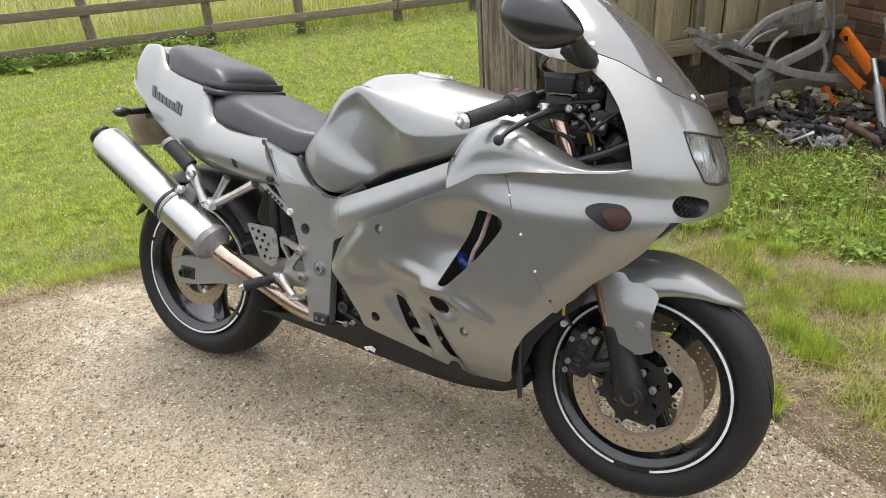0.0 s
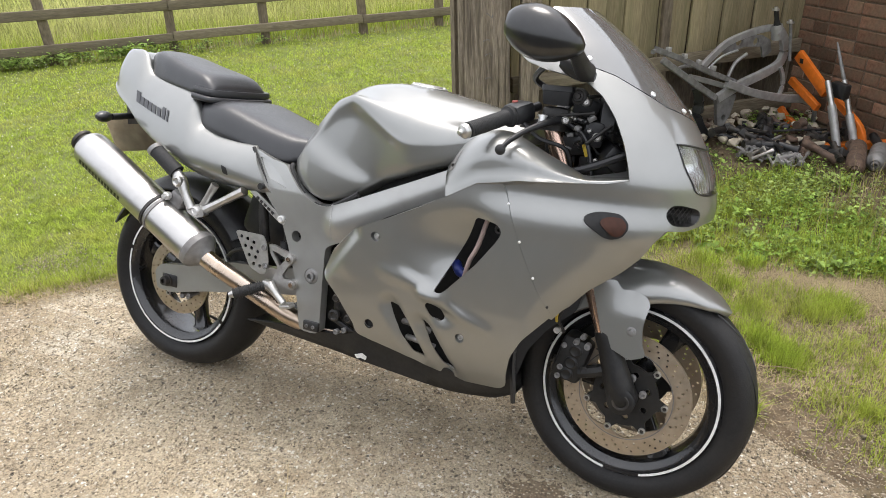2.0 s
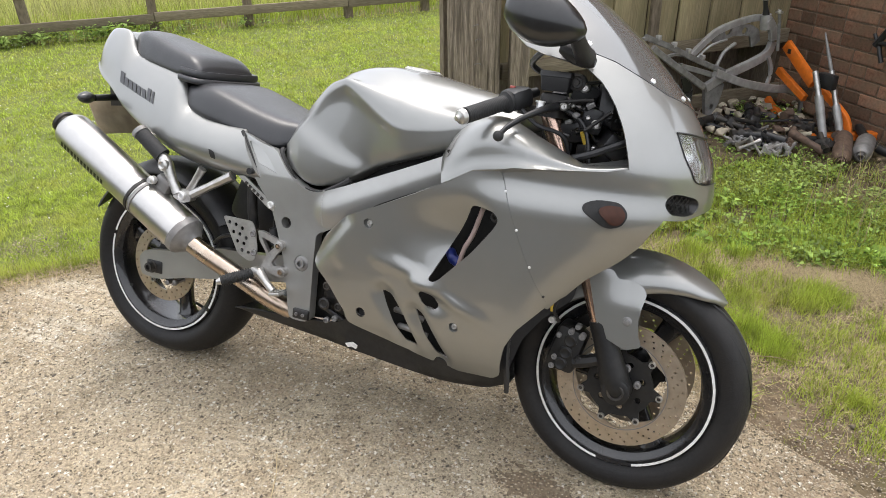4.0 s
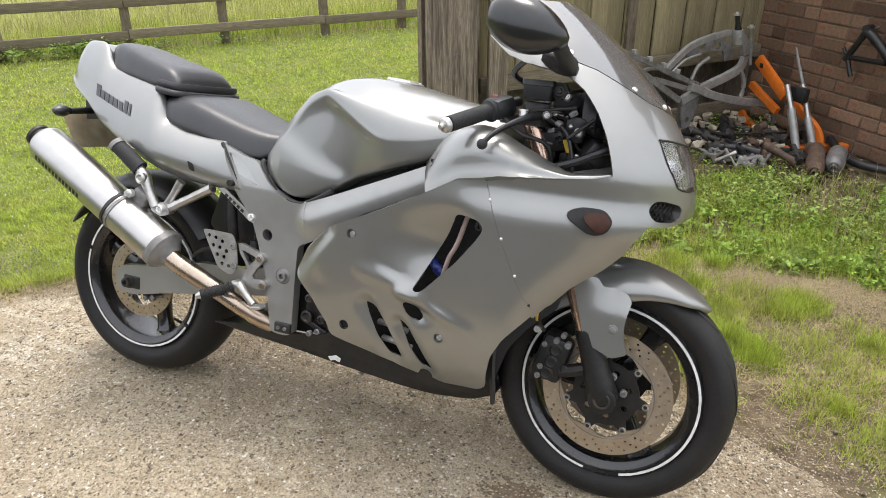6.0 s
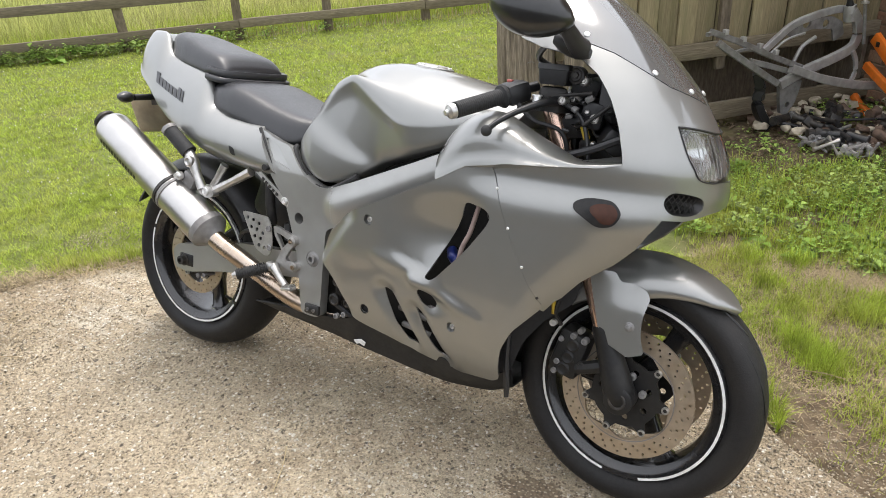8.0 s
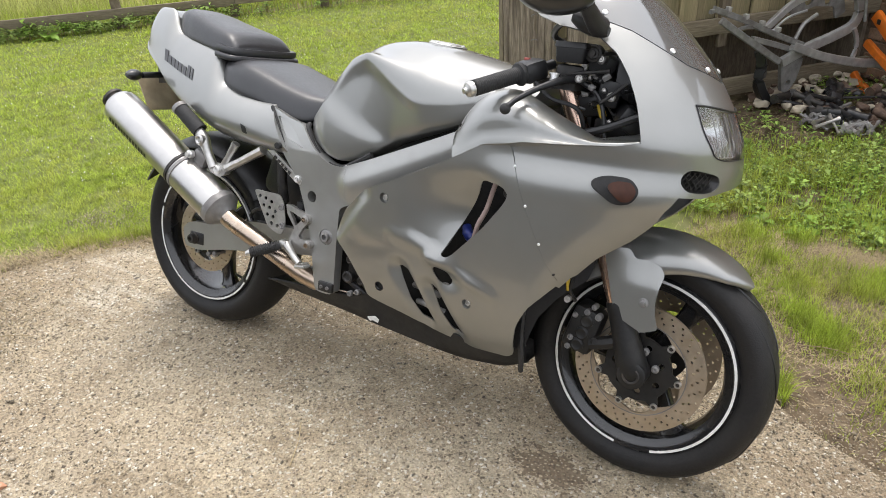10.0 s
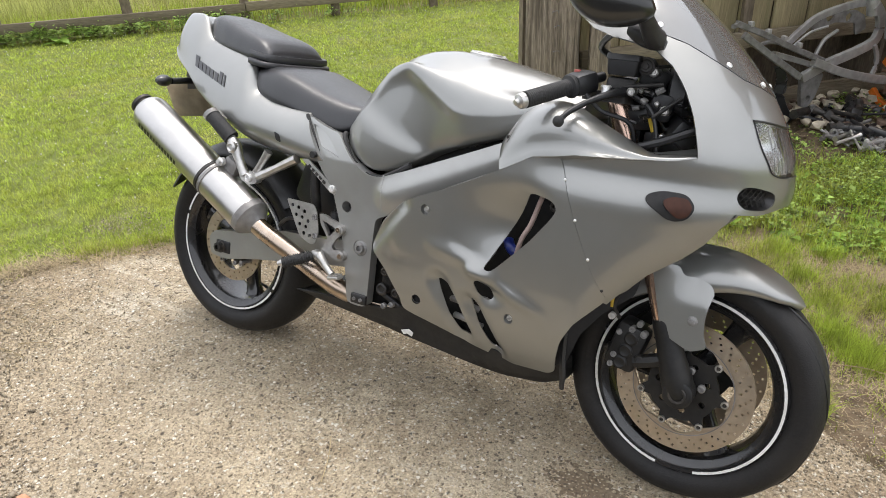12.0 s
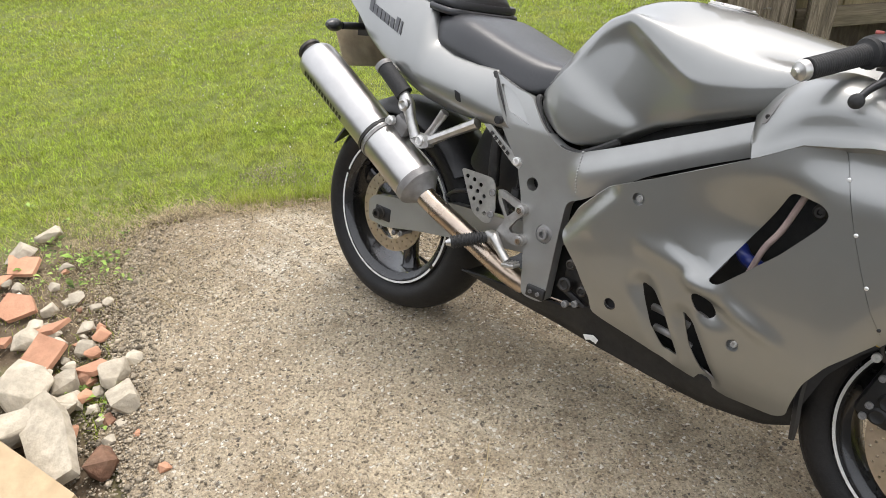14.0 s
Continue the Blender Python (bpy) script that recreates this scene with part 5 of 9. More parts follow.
def build_tail():
    """The one-piece seat unit: two flanks that run back and meet behind the pad."""
    T_X = [-.292, -.280, -.258, -.236, -.17, -.14, -.122, -.10, -.03, .05, .12, .135, .155, .22, .30, .357, .40, .46]
    Z_TOP = [.916, .940, .984, 1.006, 1.006, .992, .957, .933, .917, .903, .888, .848, .809, .787, .777, .773, .772, .770]
    W_IN = [.04, .045, .052, .058, .068, .076, .086, .093, .110, .123, .132, .142, .150, .160, .160, .161, .164, .170]
    Z_M = [.904, .896, .884, .872, .845, .828, .816, .802, .774, .748, .734, .731, .727, .720, .712, .706, .703, .700]
    W_M = [.058, .070, .086, .096, .122, .134, .140, .148, .169, .187, .199, .201, .203, .208, .208, .203, .200, .198]
    Z_B = [.900, .890, .874, .858, .826, .806, .792, .776, .738, .698, .674, .670, .664, .654, .648, .646, .646, .646]
    W_B = [.046, .058, .073, .083, .106, .116, .121, .127, .142, .152, .158, .159, .161, .166, .172, .176, .178, .180]
    secs = []
    for x in np.linspace(T_X[0], T_X[-1], 96):
        g = lambda ys: smooth_along(x, T_X, ys, 0.007)
        zt, wi, zm, wm, zb, wb = g(Z_TOP), g(W_IN), g(Z_M), g(W_M), g(Z_B), g(W_B)
        zt = max(zt, zm + 0.004)
        half = spline([P(x, wb - 0.012, zb + 0.004), P(x, wb, zb), P(x, (wb + wm) / 2 + 0.012, (zb + zm) / 2 - 0.006), P(x, wm, zm), P(x, (wm + wi) / 2 + min(0.011, 0.10 * (zt - zm)), (zm + zt) / 2 + min(0.009, 0.08 * (zt - zm))), P(x, wi, zt), P(x, wi - 0.015, zt - 0.004)], 4)
        deep = 0.0 if x < -0.16 else 0.02
        half += [P(x, wi - 0.02, zt - 0.006 - deep), P(x, (wi - 0.02) * 0.5, zt - 0.004 - deep), ]
        secs.append(sym_ring(half))
    bm = bmesh.new()
    loft(bm, secs)
    for _ in range(4):
        bmesh.ops.smooth_vert(bm, verts=bm.verts, factor=0.5, use_axis_x=True, use_axis_y=True, use_axis_z=True)
    # cut off aslant where the unit meets the frame
    bmesh.ops.bisect_plane(bm, geom=bm.verts[:] + bm.edges[:] + bm.faces[:], plane_co=(0.362, 0, 0.774), plane_no=Vector((0.117, 0, 0.078)).normalized(), clear_outer=True)
    bmesh.ops.holes_fill(bm, edges=[e for e in bm.edges if len(e.link_faces) == 1], sides=0)
    return part("tail_unit", bm, M_PAINT, BIKE, "silver-grey seat unit with lettering on its flank", sharp=60)


TAIL = build_tail()


tail_w = flank_of(TAIL)
# the maker's mark stands as plain slanted bars
for sgn in (1, -1):
    for k, (h, wd) in enumerate(((1.0, .0185), (.72, .0185), (.72, .0185), (.72, .0165), (.72, .0150), (.72, .0165), (1.0, .0150), (.95, .0070))):
        x0 = -0.122 + 0.0228 * k
        zb = 0.850 - (x0 + 0.122) * 0.27
        hh = 0.034 * h
        q = [(x0, zb), (x0 + wd, zb - wd * 0.27), (x0 + wd - 0.006, zb - wd * 0.27 + hh), (x0 - 0.006, zb + hh)]
        bm = bmesh.new()
        panel(bm, q, [], lambda x, z, s=sgn: P(x, s * (tail_w(x, z) + 0.0024), z), thick=0.0016 * sgn, step=0.006)
        part("decal_mark", bm, M_LOGO, TAIL, "dark grey letter-like mark")
    bm = bmesh.new()
    panel(bm, fillet([(0.278, 0.712), (0.297, 0.705), (0.302, 0.684), (0.285, 0.688)], 0.004, 2), [], lambda x, z, s=sgn: P(x, s * (tail_w(x, z) + 0.0015), z), thick=0.004 * sgn, step=0.01)
    part("key_slot", bm, M_BLACK, TAIL)
    bm = bmesh.new()
    rod(bm, P(0.420, sgn * 0.192, 0.670), P(0.420, sgn * 0.2125, 0.670), 0.009)
    part("grommet", bm, M_BLACK, TAIL)

# --- alloy frame ---
FRAME_OUT = [(0.360, 0.770), (0.390, 0.760), (0.432, 0.745), (0.484, 0.736), (0.499, 0.716), (0.526, 0.684), (0.563, 0.656), (0.590, 0.643), (0.625, 0.643), (0.70, 0.672), (0.80, 0.715), (0.90, 0.758), (0.965, 0.787), (1.03, 0.815), (1.06, 0.78),
             (1.00, 0.735), (0.90, 0.690), (0.80, 0.642), (0.72, 0.590), (0.662, 0.550), (0.622, 0.532), (0.619, 0.45), (0.618, 0.37), (0.617, 0.287), (0.589, 0.282), (0.552, 0.285), (0.540, 0.36), (0.529, 0.43), (0.499, 0.519), (0.476, 0.584), (0.426, 0.644), (0.39, 0.70)]


def frame_w(x, z):
    w = 0.184 + 0.012 * hump(x - 0.56, 0.3) * hump(z - 0.72, 0.2)
    w -= 0.15 * max(0.0, z - 0.665) * max(0.0, min(1.0, (0.60 - x) / 0.05))
    d, t = seg_dist((x, z), (0.66, 0.60), (1.0, 0.765))
    w += 0.012 * hump(d, 0.055)
    return w


POCKET = fillet([(0.388, 0.747), (0.412, 0.743), (0.438, 0.731), (0.462, 0.710), (0.496, 0.672), (0.455, 0.685), (0.428, 0.692), (0.405, 0.722)], 0.006, 3)
for sgn in (1, -1):
    bm = bmesh.new()
    panel(bm, POCKET, [], lambda x, z, s=sgn: P(x, s * (frame_w(x, z) - 0.0015 - 0.14 * max(0.0, 0.55 * (x - 0.41) + 0.85 * (z - 0.700))), z), thick=0.004 * sgn, step=0.006)
    POCKET_FLOOR = part("fin_pocket", bm, M_FRAME, BIKE, "sunk pocket in the frame's rear fin")
    bm = bmesh.new()
    panel(bm, fillet(FRAME_OUT, 0.014, 3), [POCKET, circle2((0.527, 0.546), 0.0155), circle2((0.582, 0.444), 0.022, 18)], lambda x, z, s=sgn: P(x, s * frame_w(x, z), z), thick=0.03 * sgn, step=0.0055)
    SPAR = part("frame_spar", bm, M_FRAME, BIKE, "painted alloy twin-spar frame side with weld seam", sharp=50)
    # weld bead
    for k in range(14):
        z = 0.648 - k * 0.0068
        bm = bmesh.new()
        bmesh.ops.create_icosphere(bm, subdivisions=1, radius=0.0040, matrix=Matrix.Translation(P(0.640 + 0.0006 * math.sin(k * 2), sgn * (frame_w(0.64, z) - 0.0022), z)))
        part("weld_bead", bm, M_FRAME, SPAR)
    bm = bmesh.new()
    lathe(bm, [(-0.03, 0.021), (-0.004, 0.0215), (-0.002, 0.018), (-0.002, 0.013), (0.007, 0.0125), (0.007, 0.0075), (-0.004, 0.007)], Matrix.Translation(P(0.582, sgn * 0.186, 0.444)) @ (ACROSS if sgn > 0 else ACROSS.inverted()), 24)
    part("pivot_nut", bm, M_GREYSTEEL, SPAR, "hollow swingarm pivot nut")
    bm = bmesh.new()
    box(bm, P(0.593, sgn * 0.186, 0.304), (0.05, 0.012, 0.028), None, 0.004)
    br = part("lower_bracket", bm, M_BLACK, SPAR, "black bracket with two bolts")
    for x in (0.582, 0.603):
        bm = bmesh.new()
        lathe(bm, [(0, 0.005), (0.006, 0.005), (0.0065, 0.0035), (0.003, 0.003)], Matrix.Translation(P(x, sgn * 0.190, 0.304)) @ (ACROSS if sgn > 0 else ACROSS.inverted()), 10)
        part("bolt", bm, M_GREYSTEEL, SPAR)

for sgn in (1, -1):   # black strip drawn in for the shaded gap between seat unit and frame
    bm = bmesh.new()
    tube(bm, [P(x, sgn * w, z) for x, w, z in ((0.362, 0.172, 0.768), (0.386, 0.180, 0.735), (0.412, 0.184, 0.695), (0.433, 0.184, 0.664))], 0.0050, 8, 4)
    part("gap_strip", bm, M_GRIP, TAIL, "black strip drawn in for the shaded gap at the frame")

# --- black belly pan ---
for sgn in (1, -1):
    secs = []
    for x in np.linspace(0.33, 1.168, 40):
        zb = along(x, [.33, .40, .52, .66, .78, .92, 1.03, 1.12, 1.168], [.243, .238, .235, .229, .220, .207, .202, .206, .226])
        zt = along(x, [.33, .42, .53, .66, .71, .75, .86, .93, 1.03, 1.14, 1.168], [.254, .268, .279, .293, .308, .342, .312, .294, .266, .270, .284])
        wo = along(x, [.33, .5, .75, 1.0, 1.168], [.135, .155, .170, .160, .126])
        wl = wo - along(x, [.33, .5, .75, 1.168], [.010, .014, .016, .014])
        secs.append([P(x, sgn * (wo - 0.004), zt), P(x, sgn * wo, zt - 0.003), P(x, sgn * (wo * 0.55 + wl * 0.45), (zb + zt) / 2), P(x, sgn * wl, zb + 0.006), P(x, sgn * (wl - 0.02), zb), P(x, 0, zb), P(x, 0, zb + 0.004), P(x, sgn * (wl - 0.02), zb + 0.005), P(x, sgn * (wo - 0.012), zt - 0.004)])
    bm = bmesh.new()
    loft(bm, secs)
    BELLY = part("belly_pan", bm, M_FORKBLACK, BIKE, "scuffed black belly pan", sharp=60)
    if sgn > 0:
        bm = bmesh.new()
        panel(bm, [(0.722, 0.245), (0.746, 0.254), (0.760, 0.247), (0.756, 0.236), (0.741, 0.240), (0.730, 0.235)], [], lambda x, z: P(x, 0.1605 + (z - 0.240) * 0.16, z), thick=0.002, step=0.02)
        part("scrape_mark", bm, M_TAPE, BELLY, "torn white sticker")

# --- engine and dark inner works seen through the openings ---
ENGINE = part("engine", box(bmesh.new(), P(0.86, 0, 0.40), (0.46, 0.24, 0.30), pose(0, 0, 0, 0, -14, 0), 0.03), M_DARKMETAL, BIKE, "dirty dark engine block behind the fairing")
bm = bmesh.new()
lathe(bm, [(0, 0.07), (0.02, 0.068), (0.028, 0.055), (0.03, 0.02), (0.03, 0.002)], Matrix.Translation(P(0.70, 0.12, 0.36)) @ ACROSS, 28)
part("clutch_cover", bm, M_DARKMETAL, ENGINE)
for x, z, r in ((0.655, 0.345, 0.017), (0.69, 0.31, 0.008), (0.665, 0.30, 0.008), (0.70, 0.345, 0.012), (0.66, 0.395, 0.012)):
    bm = bmesh.new()
    lathe(bm, [(0, r), (0.010, r), (0.012, r * 0.7), (0.008, r * 0.5), (0.008, 0.001)], Matrix.Translation(P(x, 0.165, z)) @ ACROSS, 14)
    part("cover_bolt", bm, M_DARKMETAL if r > 0.009 else M_GREYSTEEL, ENGINE)
bm = bmesh.new()
box(bm, P(0.672, 0.16, 0.322), (0.085, 0.012, 0.014), pose(0, 0, 0, 0, 22, 0), 0.003)
part("stand_bracket", bm, M_BLACK, ENGINE)
bm = bmesh.new()
box(bm, P(0.80, 0, 0.675), (0.46, 0.19, 0.15), pose(0, 0, 0, 0, -21, 0), 0.02)
part("airbox", bm, M_FORKBLACK, BIKE, "black airbox under the tank")
bm = bmesh.new()
box(bm, P(1.135, 0, 0.52), (0.045, 0.20, 0.28), pose(0, 0, 0, 0, -16, 0), 0.008)
RADIATOR = part("radiator", bm, M_DARKMETAL, BIKE, "dark radiator inside the fairing")
for k in range(14):
    bm = bmesh.new()
    box(bm, P(1.158 - (k - 7) * 0.0049, 0, 0.52 + (k - 7) * 0.017), (0.012, 0.19, 0.004), pose(0, 0, 0, 0, -16, 0))
    part("fin", bm, M_DARKMETAL, RADIATOR)
bm = bmesh.new()
tube(bm, [P(1.105, 0.225, 0.735), P(1.092, 0.232, 0.69), P(1.070, 0.222, 0.62), P(1.050, 0.215, 0.58), P(1.036, 0.205, 0.53), P(1.02, 0.19, 0.47)], 0.0058, 10)
part("coolant_hose", bm, M_PINK, BIKE, "pale pinkish hose behind the side vent")
bm = bmesh.new()
tube(bm, [P(1.00, 0.17, 0.555), P(1.02, 0.195, 0.545), P(1.045, 0.19, 0.535)], 0.013, 12)
part("hose_joint", bm, M_BLUE, BIKE, "blue silicone hose joint")
bm = bmesh.new()
lathe(bm, [(0, 0.014), (0.012, 0.013), (0.016, 0.009), (0.016, 0.005), (0.010, 0.004)], Matrix.Translation(P(1.118, 0.205, 0.668)) @ ACROSS, 16)
part("inner_bolt", bm, M_DARKMETAL, RADIATOR)
for a, b in (((0.865, 0.375), (0.945, 0.365)), ((0.95, 0.395), (1.0, 0.375)), ((0.88, 0.335), (0.96, 0.325))):
    bm = bmesh.new()
    tube(bm, [P(a[0], 0.165, a[1]), P((a[0] + b[0]) / 2, 0.182, a[1] + 0.004), P(b[0], 0.165, b[1])], 0.008, 10)
    part("header_pipe", bm, M_GREYSTEEL, ENGINE)
for sgn in (1, -1):   # dark inner liner behind the vents
    bm = bmesh.new()
    panel(bm, [(0.59, 0.28), (0.60, 0.56), (0.70, 0.60), (1.0, 0.70), (1.17, 0.74), (1.22, 0.58), (1.17, 0.30), (1.0, 0.27), (0.80, 0.31)], [], lambda x, z, s=sgn: P(x, s * 0.125, z), thick=0.01 * sgn, step=0.06)
    part("inner_liner", bm, M_FORKBLACK, BIKE)

for sgn in (1, -1):   # black inner guard between the fairing's front edge and the wheel
    bm = bmesh.new()
    panel(bm, fillet([(1.13, 0.30), (1.160, 0.285), (1.178, 0.285), (1.184, 0.31), (1.200, 0.37), (1.240, 0.43), (1.300, 0.485), (1.315, 0.56), (1.13, 0.58)], 0.012, 3), [], lambda x, z, s=sgn: P(x, s * (0.175 - 0.30 * max(0, x - 1.10)), z), thick=0.004 * sgn, step=0.03)
    part("inner_guard", bm, M_BLACK, BIKE, "black plastic guard inside the fairing")

for sgn in (1, -1):
    bm = bmesh.new()
    tube(bm, [P(1.172, sgn * 0.168, 0.39), P(1.174, sgn * 0.170, 0.33), P(1.182, sgn * 0.170, 0.275), P(1.186, sgn * 0.168, 0.235)], [0.006, 0.008, 0.008, 0.006], 6, 4)
    part("rubber_flap", bm, M_BLACK, BIKE, "black rubber edge hanging inside the fairing")

# --- swingarm, chain side, rear shock, inner mudguard ---
for sgn in (1, -1):
    bm = bmesh.new()
    arm = [(-0.055, 0.328), (-0.03, 0.352), (0.10, 0.372), (0.26, 0.412), (0.44, 0.425), (0.60, 0.47), (0.62, 0.43), (0.56, 0.37), (0.40, 0.345), (0.26, 0.318), (0.15, 0.298), (0.02, 0.268), (-0.045, 0.272)]
    panel(bm, fillet(arm, 0.012, 3), [fillet([(-0.022, 0.325), (0.022, 0.325), (0.022, 0.287), (-0.022, 0.287)], 0.006, 3)], lambda x, z, s=sgn: P(x, s * (0.122 + 0.02 * max(0, x - 0.1)), z), thick=0.028 * sgn, step=0.03)
    ARM = part("swingarm", bm, M_FRAME, BIKE, "grey alloy box-section swingarm")
    bm = bmesh.new()
    lathe(bm, [(-0.01, 0.020), (0.006, 0.020), (0.007, 0.016), (0.012, 0.015), (0.020, 0.014), (0.021, 0.008), (0.012, 0.007)], Matrix.Translation(P(0, sgn * 0.122, 0.305)) @ (ACROSS if sgn > 0 else ACROSS.inverted()), 6 if sgn < 0 else 18)
    part("axle_nut", bm, M_DARKMETAL, ARM)
    bm = bmesh.new()
    box(bm, P(0.012, sgn * 0.119, 0.306), (0.055, 0.012, 0.040), None, 0.004)
    part("axle_block", bm, M_BLACK, ARM)
bm = bmesh.new()
box(bm, P(0.075, 0.055, 0.330), (0.075, 0.03, 0.045), pose(0, 0, 0, 0, -20, 0), 0.01)
CAL = part("rear_caliper", bm, M_DARKMETAL, BIKE, "small dark rear brake caliper")
for x, z in ((0.055, 0.262), (0.082, 0.268), (0.015, 0.398)):
    bm = bmesh.new()
    lathe(bm, [(-0.05, 0.005), (0, 0.006), (0.001, 0.008), (0.006, 0.008), (0.008, 0.005), (0.005, 0.003)], Matrix.Translation(P(x, 0.112, z)) @ ACROSS, 10)
    part("bolt", bm, M_GREYSTEEL, CAL)
bm = bmesh.new()
secs = []
for a in np.linspace(35, 150, 26):
    d = spoke_dir(a)
    c = AXLE_R + Vector((d.x, 0, d.y)) * 0.335
    secs.append([c + Vector((0, y, 0)) + Vector((d.x, 0, d.y)) * (-abs(y) ** 2 * 4.0 + o) for y, o in ((-0.105, 0), (-0.05, 0), (0, 0), (0.05, 0), (0.105, 0), (0.105, -0.006), (0, -0.006), (-0.105, -0.006))])
loft(bm, secs)
part("rear_hugger", bm, M_BLACK, BIKE, "black inner rear mudguard", sharp=60)
bm = bmesh.new()
box(bm, P(0.40, 0, 0.58), (0.22, 0.22, 0.22), pose(0, 0, 0, 0, 20, 0), 0.03)
part("battery_tray", bm, M_BLACK, BIKE)
bm = bmesh.new()
rod(bm, P(0.42, 0.03, 0.36), P(0.46, 0.03, 0.62), 0.032)
SHOCK = part("rear_shock", bm, M_DARKMETAL, BIKE, "dark rear shock absorber")
bm = bmesh.new()
tube(bm, [P(0.42, 0.03, 0.38) + Vector((0.042 * math.cos(t), 0.042 * math.sin(t), 0.0045 * t)) + Vector((0.0007 * t, 0, 0)) for t in np.arange(0, 44, 0.6)], 0.006, 6, 1)
part("spring", bm, M_DARKMETAL, SHOCK)
bm = bmesh.new()
tube(bm, [P(0.385, 0.15, 0.64), P(0.388, 0.15, 0.56), P(0.39, 0.14, 0.50)], 0.014, 10)
part("brake_reservoir_hose", bm, M_DARKMETAL, BIKE)
bm = bmesh.new()
rod(bm, P(0.478, 0.17, 0.52), P(0.482, 0.17, 0.475), 0.012)
rod(bm, P(0.478, 0.17, 0.575), P(0.478, 0.17, 0.52), 0.002)
part("brake_light_switch", bm, M_BLACK, BIKE)
bm = bmesh.new()
tube(bm, [P(0.22, 0.10, 0.42), P(0.28, 0.14, 0.455), P(0.34, 0.15, 0.47), P(0.40, 0.15, 0.46)], 0.006, 8)
part("brake_hose", bm, M_BLACK, BIKE)
bm = bmesh.new()
panel(bm, [(0.365, 0.648), (0.385, 0.652), (0.492, 0.585), (0.485, 0.570), (0.468, 0.575)], [], lambda x, z: P(x, 0.187, z), thick=0.006, step=0.03)
LINK = part("seat_rail_bracket", bm, M_ALLOY, BIKE, "cast alloy bracket with raised lettering")
for k in range(5):
    bm = bmesh.new()
    box(bm, P(0.395 + k * 0.013, 0.189, 0.633 - k * 0.0085), (0.009, 0.002, 0.007), pose(0, 0, 0, 0, 33, 0))
    part("cast_mark", bm, M_DARKMETAL, LINK)
bm = bmesh.new()
lathe(bm, [(0, 0.010), (0.006, 0.010), (0.007, 0.007), (0.003, 0.005), (0.003, 0.001)], Matrix.Translation(P(0.477, 0.186, 0.586)) @ ACROSS, 14)
part("bolt", bm, M_BOLT, LINK)

# --- exhaust ---
S0, S1 = P(-0.232, 0.222, 0.707), P(0.212, 0.214, 0.455)
AX = (S1 - S0).normalized()
SM = Matrix.Translation(S0) @ AX.to_track_quat("Z", "Y").to_matrix().to_4x4()
LEN = (S1 - S0).length
bm = bmesh.new()
lathe(bm, [(-0.004, 0.026), (0.0, 0.038), (0.006, 0.048), (0.016, 0.0540), (0.03, 0.0565), (LEN - 0.014, 0.0575)], SM, 48)
SILENCER = part("silencer", bm, M_STEEL, BIKE, "brushed stainless silencer can, scratched", sharp=30)
bm = bmesh.new()
lathe(bm, [(0.002, 0.029), (-0.016, 0.029), (-0.018, 0.034), (-0.026, 0.035), (-0.029, 0.032), (-0.029, 0.026), (-0.005, 0.025), (-0.005, 0.001)], SM, 36)
part("end_cap", bm, M_DARKMETAL, SILENCER, "dark open end cap")
bm = bmesh.new()
lathe(bm, [(LEN - 0.016, 0.050), (LEN - 0.016, 0.0582), (LEN - 0.010, 0.0585), (LEN + 0.004, 0.0575), (LEN + 0.012, 0.050), (LEN + 0.030, 0.032), (LEN + 0.036, 0.0285), (LEN + 0.036, 0.020)], SM, 48)
part("inlet_cone", bm, M_GREYSTEEL, SILENCER, "dull dark steel inlet cone", sharp=35)
for h in (0.325, 0.340):
    bm = bmesh.new()
    lathe(bm, [(h - 0.005, 0.0560), (h - 0.0045, 0.0598), (h + 0.0045, 0.0598), (h + 0.005, 0.0560)], SM, 48)
    part("clamp_band", bm, M_DARKMETAL if h < 0.33 else M_GREYSTEEL, SILENCER, "rubber-lined clamp band")
for k in range(13):   # unreadable wording along the can
    h = 0.05 + k * 0.0145
    bm = bmesh.new()
    for s in (0,):
        q = []
        for da, dh in ((-0.16, -0.004), (0.16, -0.006), (0.16, 0.004), (-0.16, 0.006)):
            q.append((da, dh))
        base = math.atan2(*(reversed((SM.to_3x3().inverted() @ P(0.2, 0.80, -0.55))[:2])))
        vs = [bm.verts.new(SM @ Vector((0.0578 * math.cos(base + a), 0.0578 * math.sin(base + a), h + dh))) for a, dh in q]
        bm.faces.new(vs)
    part("faded_mark", bm, M_MARK, SILENCER, "faded dark mark")
bm = bmesh.new()
tube(bm, [S1 - AX * 0.01, S1 + AX * 0.06, P(0.375, 0.185, 0.367), P(0.50, 0.150, 0.301), P(0.60, 0.095, 0.268), P(0.70, 0.06, 0.262)], [0.0265, 0.0265, 0.0265, 0.0265, 0.027, 0.027], 24)
LINKPIPE = part("link_pipe", bm, M_PIPE, BIKE, "heat-tinted bronze exhaust link pipe")
